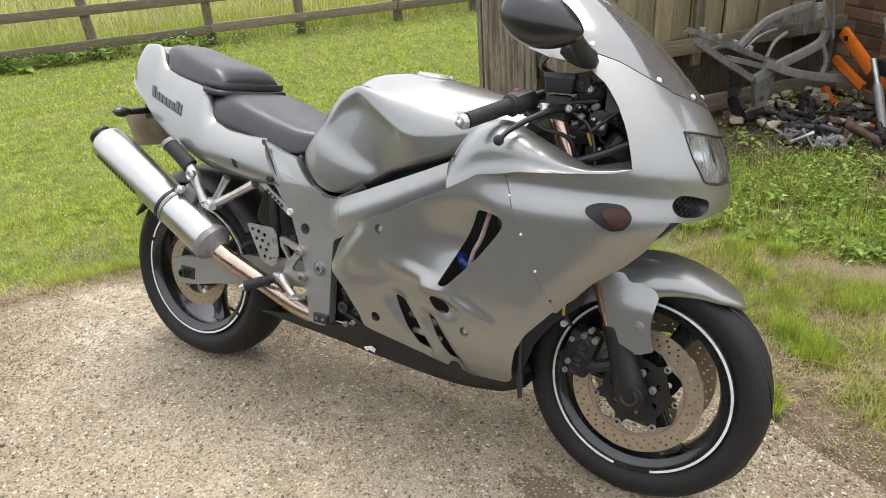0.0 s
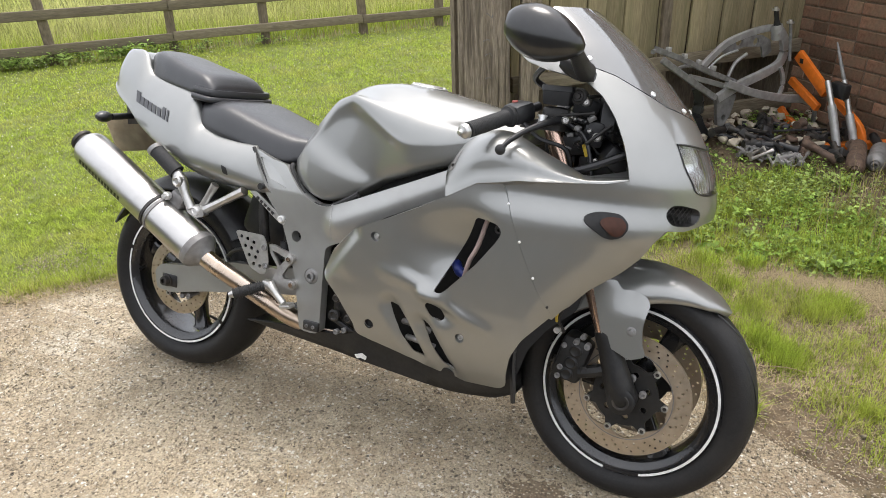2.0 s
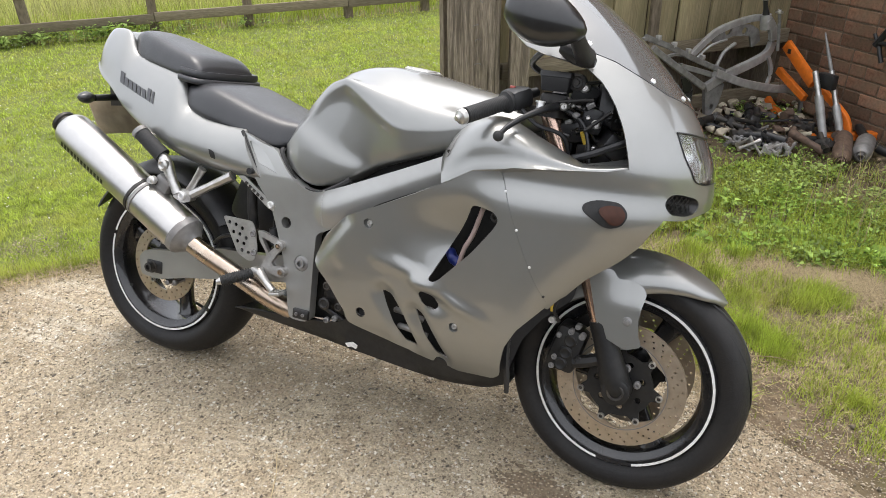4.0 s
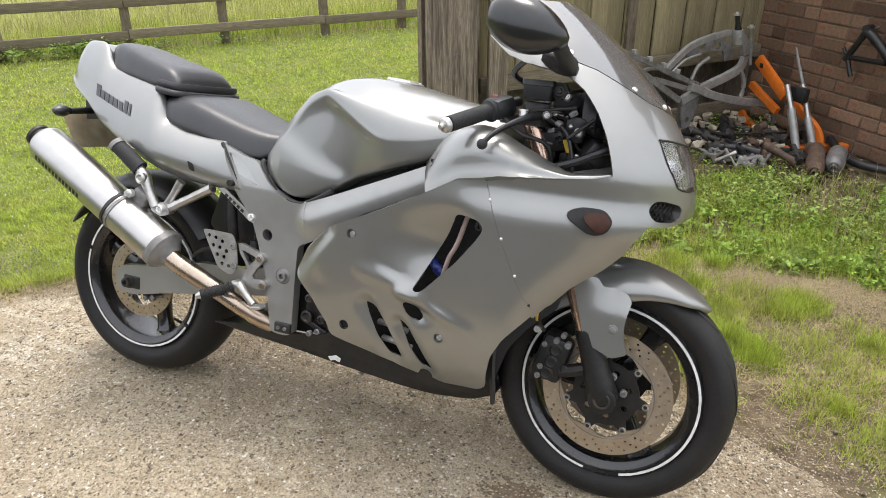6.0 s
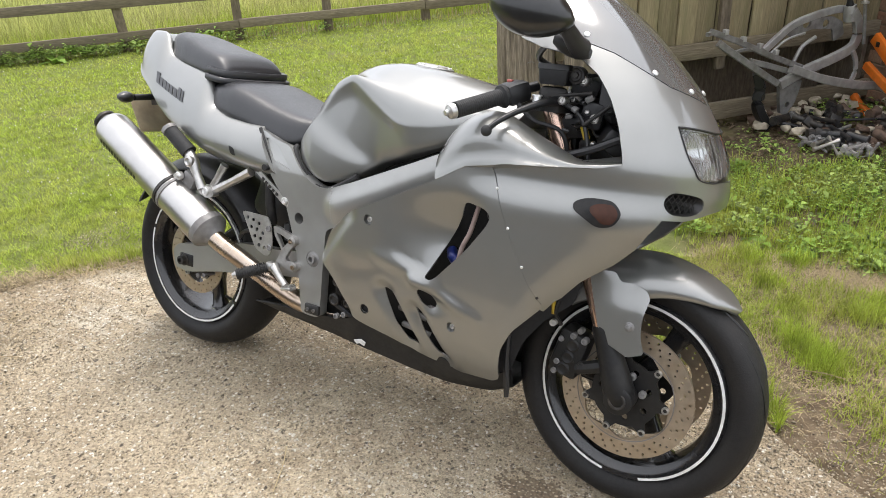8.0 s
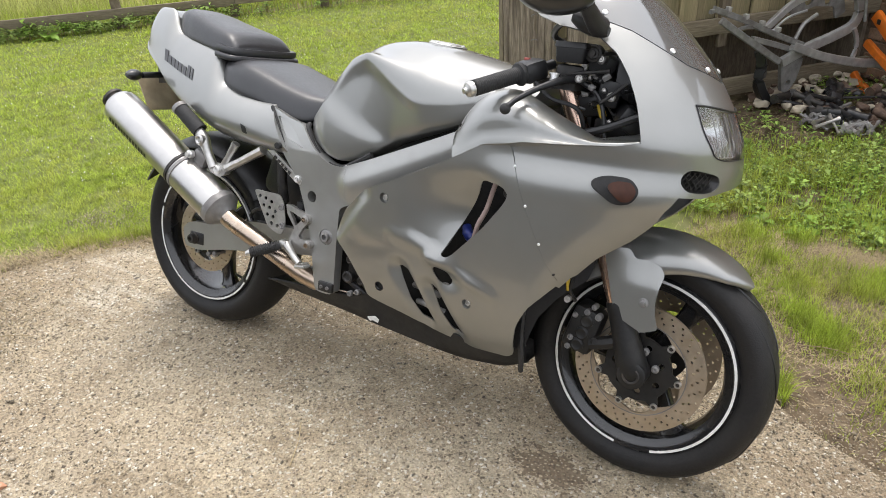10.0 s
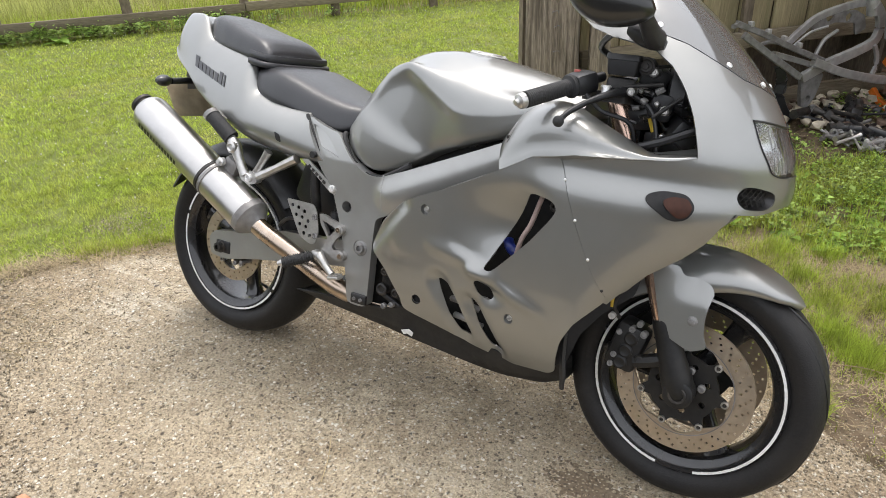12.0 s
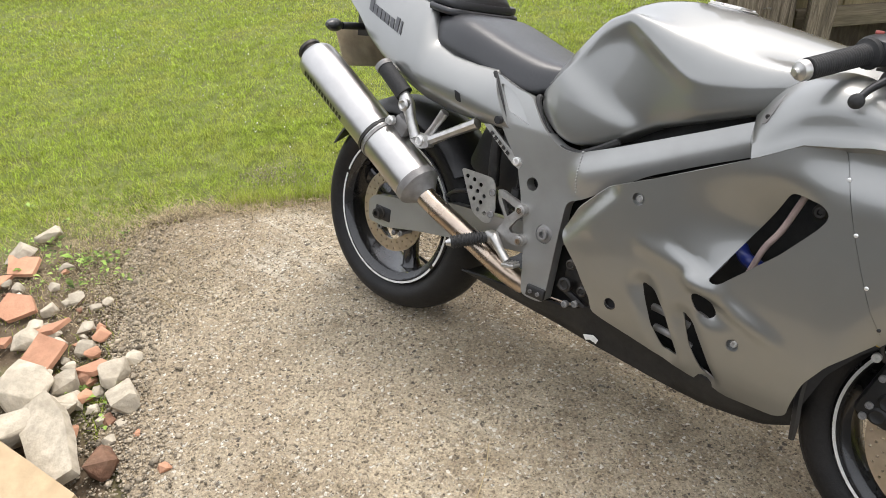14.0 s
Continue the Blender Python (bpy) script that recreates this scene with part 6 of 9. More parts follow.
# hanger and pillion peg bracket
for a, b, r in ((P(0.345, 0.185, 0.645), P(0.195, 0.19, 0.563), 0.0145), (P(0.24, 0.185, 0.648), P(0.190, 0.19, 0.566), 0.0125)):
    bm = bmesh.new()
    tube(bm, [a, a.lerp(b, 0.5), b], [r, r * 0.8, r], 8, 3)
    part("hanger_arm", bm, M_ALLOY, BIKE, "bare alloy pillion hanger")
bm = bmesh.new()
panel(bm, fillet([(0.150, 0.580), (0.205, 0.583), (0.220, 0.556), (0.190, 0.545), (0.155, 0.556)], 0.008, 3), [], lambda x, z: P(x, 0.205, z), thick=0.022, step=0.03)
HUB = part("hanger_plate", bm, M_ALLOY, BIKE, "cast alloy hanger plate")
bm = bmesh.new()
lathe(bm, [(0, 0.013), (0.008, 0.013), (0.010, 0.009), (0.006, 0.007), (0.006, 0.001)], Matrix.Translation(P(0.188, 0.203, 0.566)) @ ACROSS, 16)
part("bolt", bm, M_BOLT, HUB)
bm = bmesh.new()
rod(bm, P(0.045, 0.215, 0.722), P(0.115, 0.205, 0.668), 0.021, 0.023, 18)
PEG = part("pillion_footpeg", bm, M_GRIP, BIKE, "folded black rubber pillion footpeg")
bm = bmesh.new()
rod(bm, P(0.036, 0.215, 0.729), P(0.046, 0.215, 0.721), 0.023, 0.023, 18)
part("peg_end", bm, M_GREYSTEEL, PEG)
bm = bmesh.new()
tube(bm, [P(0.112, 0.207, 0.668), P(0.133, 0.207, 0.645), P(0.150, 0.207, 0.610), P(0.172, 0.205, 0.570)], [0.015, 0.018, 0.013, 0.015], 10)
part("peg_arm", bm, M_ALLOY, PEG, "knurled alloy peg arm")
bm = bmesh.new()
lathe(bm, [(0, 0.017), (0.012, 0.017), (0.016, 0.011), (0.012, 0.007), (0.012, 0.001)], Matrix.Translation(P(0.132, 0.212, 0.645)) @ ACROSS, 16)
part("peg_bolt", bm, M_ALLOY, PEG)
bm = bmesh.new()
box(bm, P(0.125, 0.205, 0.590), (0.055, 0.035, 0.045), pose(0, 0, 0, 0, 30, 0), 0.012)
part("clamp_lug", bm, M_GREYSTEEL, BIKE, "silencer clamp lug with a bolt")
bm = bmesh.new()
lathe(bm, [(0, 0.012), (0.012, 0.012), (0.014, 0.008), (0.022, 0.007), (0.022, 0.001)], Matrix.Translation(P(0.105, 0.225, 0.600)) @ ACROSS, 14)
part("clamp_bolt", bm, M_BOLT, BIKE)

# --- rider's footrest, heel plate and brake pedal ---
hs = []
for r, row in enumerate(((0.352, 0.519, 3), (0.366, 0.494, 3), (0.380, 0.470, 2), (0.396, 0.447, 2))):
    for k in range(row[2]):
        hs.append(circle2((row[0] + 0.021 * k, row[1] - 0.0015 * k - 0.002 * k * k), 0.0055, 10))
bm = bmesh.new()
panel(bm, fillet([(0.330, 0.534), (0.365, 0.534), (0.426, 0.533), (0.437, 0.512), (0.446, 0.456), (0.436, 0.424), (0.418, 0.420), (0.382, 0.436)], 0.010, 3), hs, lambda x, z: P(x, 0.200 - 0.2 * (x - 0.33) * 0.2, z), thick=0.003, step=0.02)
HEEL = part("heel_plate", bm, M_ALLOY, BIKE, "drilled bare alloy heel plate")
for x, z in ((0.433, 0.500), (0.438, 0.448)):
    bm = bmesh.new()
    lathe(bm, [(0, 0.009), (0.004, 0.009), (0.005, 0.006), (0.002, 0.004), (0.002, 0.001)], Matrix.Translation(P(x, 0.198, z)) @ ACROSS, 12)
    part("bolt", bm, M_GREYSTEEL, HEEL)
bm = bmesh.new()
# flat cast arm: a thin upper strut and a thick lower one meet at the upper bolt, a foot runs to the lower bolt
arm = [(0.441, 0.510), (0.457, 0.510), (0.515, 0.494), (0.529, 0.489), (0.533, 0.477), (0.521, 0.469), (0.506, 0.455), (0.490, 0.429), (0.497, 0.420), (0.526, 0.425), (0.539, 0.422), (0.543, 0.409), (0.535, 0.399), (0.515, 0.395), (0.478, 0.396), (0.450, 0.398), (0.459, 0.417), (0.472, 0.442), (0.473, 0.450), (0.447, 0.484)]
gap = [(0.454, 0.493), (0.467, 0.491), (0.497, 0.481), (0.497, 0.473), (0.479, 0.455)]
panel(bm, fillet(arm, 0.004, 3), [gap], lambda x, z: P(x, 0.190, z), thick=0.011, step=0.02)
part("footrest_bracket", bm, M_CAST, BIKE, "cast alloy footrest bracket arm")
for x, z in ((0.518, 0.482), (0.529, 0.411)):
    bm = bmesh.new()
    lathe(bm, [(-0.012, 0.013), (0.004, 0.013), (0.005, 0.009), (0.008, 0.0085), (0.008, 0.005), (0.004, 0.004)], Matrix.Translation(P(x, 0.196, z)) @ ACROSS, 16)
    part("bracket_bolt", bm, M_CAST, BIKE)
    bm = bmesh.new()
    lathe(bm, [(0.0, 0.0075), (0.0095, 0.007), (0.0095, 0.004), (0.006, 0.003), (0.006, 0.0005)], Matrix.Translation(P(x, 0.196, z)) @ ACROSS, 12)
    part("socket_screw", bm, M_PIPE, BIKE)
PB, PE = P(0.447, 0.212, 0.396), P(0.388, 0.270, 0.372)
bm = bmesh.new()
tube(bm, [PB, PB.lerp(PE, 0.5), PE], [0.012, 0.0145, 0.0135], 12)
FPEG = part("footpeg", bm, M_GRIP, BIKE, "ribbed black rubber footpeg with alloy end")
for k in range(13):
    c = PB.lerp(PE, 0.10 + 0.85 * k / 12)
    d = (PE - PB).normalized()
    bm = bmesh.new()
    lathe(bm, [(-0.0016, 0.0142), (-0.001, 0.0168), (0.001, 0.0168), (0.0016, 0.0142)], Matrix.Translation(c) @ d.to_track_quat("Z", "Y").to_matrix().to_4x4(), 12)
    part("rubber_rib", bm, M_GRIP, FPEG)
bm = bmesh.new()
rod(bm, PE, PE + (PE - PB).normalized() * 0.012, 0.011, 0.006, 12)
part("peg_tip", bm, M_ALLOY, FPEG)
bm = bmesh.new()
box(bm, P(0.456, 0.205, 0.400), (0.03, 0.03, 0.026), None, 0.008)
part("peg_joint", bm, M_ALLOY, FPEG)
bm = bmesh.new()
tube(bm, [P(0.462, 0.206, 0.402), P(0.476, 0.210, 0.392), P(0.494, 0.212, 0.376), P(0.516, 0.213, 0.359)], [0.013, 0.012, 0.010, 0.010], 10)
PEDAL = part("brake_pedal", bm, M_ALLOY, BIKE, "bare alloy rear brake pedal")
bm = bmesh.new()
box(bm, P(0.530, 0.216, 0.355), (0.036, 0.028, 0.010), pose(0, 0, 0, 0, -12, 0), 0.003)
part("pedal_tip", bm, M_ALLOY, PEDAL)
for k in range(4):
    bm = bmesh.new()
    box(bm, P(0.518 + 0.008 * k, 0.216, 0.360 + 0.0017 * k), (0.003, 0.026, 0.004), pose(0, 0, 0, 0, -12, 0), 0.001)
    part("tread_rib", bm, M_ALLOY, PEDAL)

# --- front fork, mudguard, caliper ---
F_TOP, F_LOW = Vector((1.180, 0, 0.915)), Vector((1.436, 0, 0.290))
for sgn in (1, -1):
    o = P(0, sgn * 0.104, 0)
    bm = bmesh.new()
    rod(bm, F_TOP + o, F_TOP.lerp(F_LOW, 0.80) + o, 0.0235, None, 26)
    LEG = part("fork_tube", bm, M_FORK, BIKE, "copper-tinted fork stanchion")
    bm = bmesh.new()
    fd = (F_LOW - F_TOP).normalized()
    lathe(bm, [(-0.012, 0.0250), (0.0, 0.0270), (0.01, 0.0270), (0.04, 0.0275), (0.08, 0.031), (0.12, 0.035), (0.15, 0.036), (0.172, 0.031), (0.182, 0.018)],
          Matrix.Translation(F_TOP.lerp(F_LOW, 0.76) + o) @ fd.to_track_quat("Z", "Y").to_matrix().to_4x4(), 22)
    low = part("fork_slider", bm, M_FORKBLACK, LEG, "black fork slider")
    bm = bmesh.new()
    lathe(bm, [(-0.03, 0.033), (0.018, 0.033), (0.021, 0.029), (0.021, 0.0185), (0.010, 0.018), (0.004, 0.0125), (-0.02, 0.012), (-0.02, 0.001)], Matrix.Translation(P(1.436, sgn * 0.113, 0.293)) @ (ACROSS if sgn > 0 else ACROSS.inverted()), 24)
    part("axle_clamp", bm, M_FORKBLACK, LEG, "hollow front axle end in its clamp")
    bm = bmesh.new()
    lathe(bm, [(-0.006, 0.0206), (-0.001, 0.0206), (0.001, 0.0185), (0.0, 0.0140), (-0.010, 0.0132)], Matrix.Translation(P(1.436, sgn * 0.1355, 0.293)) @ (ACROSS if sgn > 0 else ACROSS.inverted()), 20)
    part("axle_ring", bm, M_DARKMETAL, LEG)
    for x, z in ((1.449, 0.340), (1.478, 0.305)):
        bm = bmesh.new()
        lathe(bm, [(-0.004, 0.009), (0.006, 0.009), (0.008, 0.007), (0.008, 0.004), (0.005, 0.003)], Matrix.Translation(P(x, sgn * 0.082, z)) @ (ACROSS if sgn > 0 else ACROSS.inverted()), 12)
        part("hub_bolt", bm, M_GREYSTEEL, LEG)
    # caliper
    bm = bmesh.new()
    box(bm, P(1.300, sgn * 0.074, 0.358), (0.075, 0.075, 0.115), pose(0, 0, 0, 0, 14, 0), 0.014)
    CALI = part("front_caliper", bm, M_FORKBLACK, BIKE, "black four-piston front brake caliper")
    for x, z, r in ((1.277, 0.336, 0.0072), (1.273, 0.312, 0.0072), (1.309, 0.407, 0.0076), (1.324, 0.423, 0.0072), (1.337, 0.401, 0.0084), (1.336, 0.341, 0.0098), (1.281, 0.393, 0.0068)):
        bm = bmesh.new()
        lathe(bm, [(-0.012, r), (0.004, r), (0.0055, r * 0.86), (0.0055, r * 0.62), (0.001, r * 0.55), (0.001, 0.0006)], Matrix.Translation(P(x, sgn * 0.111, z)) @ (ACROSS if sgn > 0 else ACROSS.inverted()), 14)
        part("caliper_bolt", bm, M_GREYSTEEL if r < 0.009 else M_DARKMETAL, CALI)
    for z in (0.322, 0.352, 0.384):
        bm = bmesh.new()
        lathe(bm, [(-0.01, 0.017), (0.006, 0.0165), (0.009, 0.012), (0.007, 0.009), (0.007, 0.001)], Matrix.Translation(P(1.302 + 0.25 * (z - 0.35), sgn * 0.108, z)) @ (ACROSS if sgn > 0 else ACROSS.inverted()), 18)
        part("piston_housing", bm, M_FORKBLACK, CALI)
    bm = bmesh.new()
    tube(bm, [P(1.325, sgn * 0.10, 0.330), P(1.365, sgn * 0.105, 0.345), P(1.395, sgn * 0.104, 0.36)], 0.016, 8)
    part("caliper_lug", bm, M_FORKBLACK, CALI)
    bm = bmesh.new()
    tube(bm, [P(1.275, sgn * 0.11, 0.425), P(1.262, sgn * 0.125, 0.455), P(1.268, sgn * 0.125, 0.50), P(1.25, sgn * 0.11, 0.56)], 0.005, 8)
    part("brake_hose", bm, M_BLACK, CALI)
    bm = bmesh.new()
    tube(bm, [P(1.258, sgn * 0.125, 0.452), P(1.256, sgn * 0.128, 0.475), P(1.252, sgn * 0.127, 0.495)], 0.0052, 8)
    part("hose_sleeve", bm, M_YELLOW, CALI, "faded yellow hose sleeve")
    bm = bmesh.new()
    rod(bm, P(1.262, sgn * 0.118, 0.432), P(1.262, sgn * 0.134, 0.432), 0.008)
    part("banjo_bolt", bm, M_BOLT, CALI)


def guard_ring(a):
    """A section of the front mudguard at a degrees about the axle."""
    e = along(a, [50, 54, 62, 72, 84, 92, 110, 128], [.300, .300, .284, .267, .245, .236, .234, .236])
    r = along(a, [50, 60, 90, 128], [.309, .314, .320, .322])
    wd = along(a, [50, 53, 58, 70, 90, 128], [.012, .040, .066, .088, .110, .114])
    d = spoke_dir(a)
    half = []
    for t in np.linspace(0, 90, 9):
        s, c = math.sin(radians(t)), math.cos(radians(t))
        half.append((wd * s ** 0.75, e + (r - e) * c ** 0.8))
    ring = [(w, q) for w, q in half[::-1]] + [(-w, q) for w, q in half[1:]]
    ring += [(w * 0.94, q - 0.004) for w, q in ring[::-1]]
    return [MF @ Vector((d.x * q, d.y * q, w)) for w, q in ring]


bm = bmesh.new()
loft(bm, [guard_ring(a) for a in np.linspace(50, 128, 40)])
GUARD = part("front_mudguard", bm, M_PAINT, BIKE, "glossy silver-grey front mudguard", sharp=60)
def leg_w(x, z):
    """The leg stands out flat over the fork and steps in to the guard above."""
    t = max(0.0, min(1.0, (z - 0.490 - 0.08 * (x - 1.33) + 0.6 * max(0.0, x - 1.45)) / 0.060))
    q = math.hypot(x - 1.44, z - 0.292)
    c = max(0.0, min(0.999, (q - 0.235) / 0.085)) ** 1.25
    guard = 0.1125 * math.sqrt(1 - c * c) ** 0.75 + 0.002
    t = t * t * (3 - 2 * t)
    t *= max(0.0, min(1.0, (x - 1.365) / 0.06))
    return 0.129 * (1 - t) + guard * t


for sgn in (1, -1):
    bm = bmesh.new()
    panel(bm, fillet([(1.331, 0.562), (1.350, 0.580), (1.384, 0.580), (1.398, 0.560), (1.43, 0.560), (1.455, 0.552), (1.467, 0.536), (1.464, 0.519), (1.461, 0.502), (1.459, 0.475), (1.464, 0.440), (1.475, 0.414), (1.440, 0.398), (1.388, 0.419), (1.366, 0.450)], 0.008, 4), [],
          lambda x, z, s=sgn: P(x, s * leg_w(x, z), z), thick=0.004 * sgn, step=0.010)
    part("mudguard_leg", bm, M_PAINT, GUARD, "mudguard side leg bolted to the fork", sharp=60)
    bm = bmesh.new()
    lathe(bm, [(-0.004, 0.011), (0.002, 0.011), (0.003, 0.007), (0.009, 0.0065), (0.010, 0.004), (0.010, 0.001)], Matrix.Translation(P(1.435, sgn * 0.131, 0.468)) @ (ACROSS if sgn > 0 else ACROSS.inverted()), 14)
    part("mudguard_bolt", bm, M_GREYSTEEL, GUARD)

# --- handlebars, levers, instruments ---
for sgn in (1, -1):
    B0, B1 = P(1.150, sgn * 0.135, 0.955), P(1.052, sgn * 0.328, 0.888)
    bd = (B1 - B0).normalized()
    bm = bmesh.new()
    rod(bm, B0, B1, 0.011)
    BAR = part("handlebar", bm, M_BLACK, BIKE, "clip-on handlebar with ribbed rubber grip")
    bm = bmesh.new()
    G0, G1 = B0.lerp(B1, 0.42), B0.lerp(B1, 0.955)
    m = Matrix.Translation(G0) @ bd.to_track_quat("Z", "Y").to_matrix().to_4x4()
    L = (G1 - G0).length
    prof = [(-0.006, 0.013), (-0.006, 0.024), (-0.001, 0.026), (0.004, 0.024), (0.006, 0.018)]
    for k in range(24):
        h = 0.008 + (L - 0.012) * k / 23
        prof += [(h, 0.0166), (h + 0.0014, 0.0174), (h + 0.0028, 0.0166)]
    lathe(bm, prof + [(L, 0.0175), (L + 0.002, 0.012)], m, 24)
    part("grip", bm, M_GRIP, BAR, "ribbed black rubber grip")
    bm = bmesh.new()
    lathe(bm, [(0, 0.012), (0.002, 0.0165), (0.010, 0.0165), (0.014, 0.0145), (0.016, 0.009), (0.018, 0.0065), (0.024, 0.006), (0.025, 0.001)], Matrix.Translation(G1 + bd * 0.002) @ bd.to_track_quat("Z", "Y").to_matrix().to_4x4(), 20)
    part("bar_end", bm, M_ALLOY, BAR, "turned alloy bar end")
    bm = bmesh.new()
    c = B0.lerp(B1, 0.28)
    box(bm, c, (0.055, 0.062, 0.048), bd.to_track_quat("Y", "Z").to_matrix().to_4x4(), 0.014)
    SW = part("switch_housing", bm, M_BLACK, BAR, "black switch housing")
    bm = bmesh.new()
    box(bm, c + Vector((-0.012, 0, 0.024)), (0.013, 0.010, 0.006), None, 0.002)
    part("switch", bm, M_RED if sgn > 0 else M_BLACK, BAR, "red stop switch" if sgn > 0 else "")
    bm = bmesh.new()
    tube(bm, [P(1.212, sgn * 0.150, 0.930), P(1.195, sgn * 0.195, 0.922), P(1.165, sgn * 0.245, 0.902), P(1.145, sgn * 0.290, 0.880), P(1.139, sgn * 0.322, 0.864)], [0.011, 0.009, 0.0065, 0.006, 0.006], 10)
    LEV = part("brake_lever" if sgn > 0 else "clutch_lever", bm, M_BLACK, BIKE, "black control lever with ball end")
    bm = bmesh.new()
    bmesh.ops.create_uvsphere(bm, u_segments=14, v_segments=10, radius=0.0115, matrix=Matrix.Translation(P(1.138, sgn * 0.330, 0.859)))
    part("lever_ball", bm, M_GRIP, LEV)
    bm = bmesh.new()
    lathe(bm, [(-0.012, 0.009), (0.002, 0.009), (0.002, 0.0115), (0.005, 0.0115), (0.006, 0.009), (0.005, 0.001)], Matrix.Translation(P(1.180, sgn * 0.195, 0.932)), 16)
    part("pivot_screw", bm, M_BOLT, LEV)
bm = bmesh.new()
secs = []
for z, k in ((0.961, 0.76), (0.966, 0.82), (0.991, 0.90), (0.992, 0.96), (1.002, 0.96), (1.004, 0.92)):
    secs.append([P(1.200, 0.152, z) + Vector((p[0] * k, p[1] * k, 0)) for p in fillet([(-0.038, -0.028), (0.038, -0.026), (0.038, 0.026), (-0.038, 0.028)], 0.008, 3)])
loft(bm, secs)
RES = part("brake_reservoir", bm, M_BLACK, BIKE, "square black brake fluid reservoir", sharp=35)
bm = bmesh.new()
box(bm, P(1.195, 0.145, 0.940), (0.06, 0.045, 0.035), pose(0, 0, 0, 0, 0, 20), 0.01)
part("master_cylinder", bm, M_DARKMETAL, RES)
bm = bmesh.new()
panel(bm, fillet([(1.11, -0.15), (1.13, -0.13), (1.20, -0.06), (1.22, 0.0), (1.20, 0.06), (1.13, 0.13), (1.11, 0.15), (1.15, 0.15), (1.21, 0.14), (1.24, 0.05), (1.24, -0.05), (1.21, -0.14), (1.15, -0.15)][::-1], 0.01, 2), [], lambda x, y: (x, y, 0.925), thick=0.022, step=0.04)
YOKE = part("top_yoke", bm, M_DARKMETAL, BIKE, "dark top fork yoke")
for sgn in (1, -1):
    bm = bmesh.new()
    lathe(bm, [(-0.02, 0.026), (0.012, 0.026), (0.016, 0.018), (0.024, 0.016), (0.025, 0.008), (0.018, 0.004)], Matrix.Translation(F_TOP + P(0, sgn * 0.104, 0.012)), 20)
    part("fork_cap", bm, M_DARKMETAL, YOKE)
bm = bmesh.new()
secs = []
for x, k in ((1.285, 0.75), (1.30, 1.0), (1.33, 1.0), (1.36, 0.8), (1.38, 0.55)):
    secs.append([P(x, w * k, 0.965 + (z - 0.965) * k - (x - 1.30) * 0.5) for w, z in fillet([(-0.15, 0.905), (0.15, 0.905), (0.14, 1.01), (0.0, 1.03), (-0.14, 1.01)], 0.03, 3)])
loft(bm, secs)
CLOCKS = part("instrument_pod", bm, M_BLACK, BIKE, "black instrument pod behind the screen")
for w, r in ((-0.075, 0.034), (0.0, 0.042), (0.078, 0.034)):
    bm = bmesh.new()
    lathe(bm, [(0, r), (0.010, r), (0.012, r - 0.004), (0.004, r - 0.006), (0.004, 0.001)], Matrix.Translation(P(1.288, w, 0.965)) @ Matrix.Rotation(radians(-80), 4, "Y"), 24)
    part("dial", bm, M_GLOSS, CLOCKS)
for pts, r in (
        ([P(1.15, -0.02, 0.99), P(1.10, 0.03, 1.02), P(1.17, 0.09, 1.06), P(1.28, 0.10, 1.04)], 0.0075),
        ([P(1.19, 0.10, 0.925), P(1.25, 0.12, 0.905), P(1.28, 0.13, 0.85), P(1.285, 0.12, 0.74)], 0.0055),
        ([P(1.14, 0.20, 0.915), P(1.18, 0.20, 0.885), P(1.235, 0.17, 0.865), P(1.25, 0.15, 0.80), P(1.25, 0.14, 0.72)], 0.005),
        ([P(1.21, 0.15, 0.93), P(1.27, 0.16, 0.90), P(1.295, 0.165, 0.84), P(1.30, 0.16, 0.77)], 0.005),
        ([P(1.12, -0.10, 0.93), P(1.20, -0.12, 0.98), P(1.30, -0.06, 0.94), P(1.33, 0.02, 0.86)], 0.006),
        ([P(1.22, 0.04, 0.93), P(1.30, 0.09, 0.92), P(1.34, 0.12, 0.88), P(1.37, 0.14, 0.82)], 0.006),
        ([P(1.26, 0.18, 0.82), P(1.31, 0.17, 0.84), P(1.37, 0.16, 0.87), P(1.40, 0.12, 0.88)], 0.009)):
    bm = bmesh.new()
    tube(bm, pts, r, 8, 6)
    part("control_cable", bm, M_BLACK, BIKE)
bm = bmesh.new()
tube(bm, [P(1.268, 0.135, 0.885), P(1.274, 0.135, 0.87), P(1.280, 0.133, 0.855)], 0.008, 8)
part("cable_sleeve", bm, M_YELLOW, BIKE)
for c, s, r in ((P(1.255, 0.11, 0.965), (0.06, 0.05, 0.05), 20), (P(1.285, 0.12, 0.91), (0.05, 0.06, 0.06), 10), (P(1.24, 0.08, 0.88), (0.08, 0.08, 0.05), -10), (P(1.33, 0.11, 0.86), (0.06, 0.10, 0.05), 30), (P(1.30, 0.0, 0.83), (0.10, 0.20, 0.08), 0), (P(1.20, 0.0, 0.83), (0.08, 0.16, 0.12), 0)):
    bm = bmesh.new()
    box(bm, c, s, pose(0, 0, 0, 10, r, r), 0.010)
    part("wiring_box", bm, M_BLACK, BIKE)
for c, r in ((P(1.245, 0.155, 0.985), 0.019), (P(1.262, 0.15, 0.975), 0.011), (P(1.30, 0.16, 0.90), 0.010), (P(1.225, 0.165, 0.930), 0.009)):
    bm = bmesh.new()
    lathe(bm, [(-0.02, r), (0.004, r), (0.006, r * 0.75), (0.003, r * 0.6), (0.003, r * 0.35), (0.007, r * 0.3), (0.007, 0.001)], Matrix.Translation(c) @ ACROSS, 16)
    part("bracket_bolt", bm, M_DARKMETAL if r > 0.012 else M_ALLOY, BIKE)
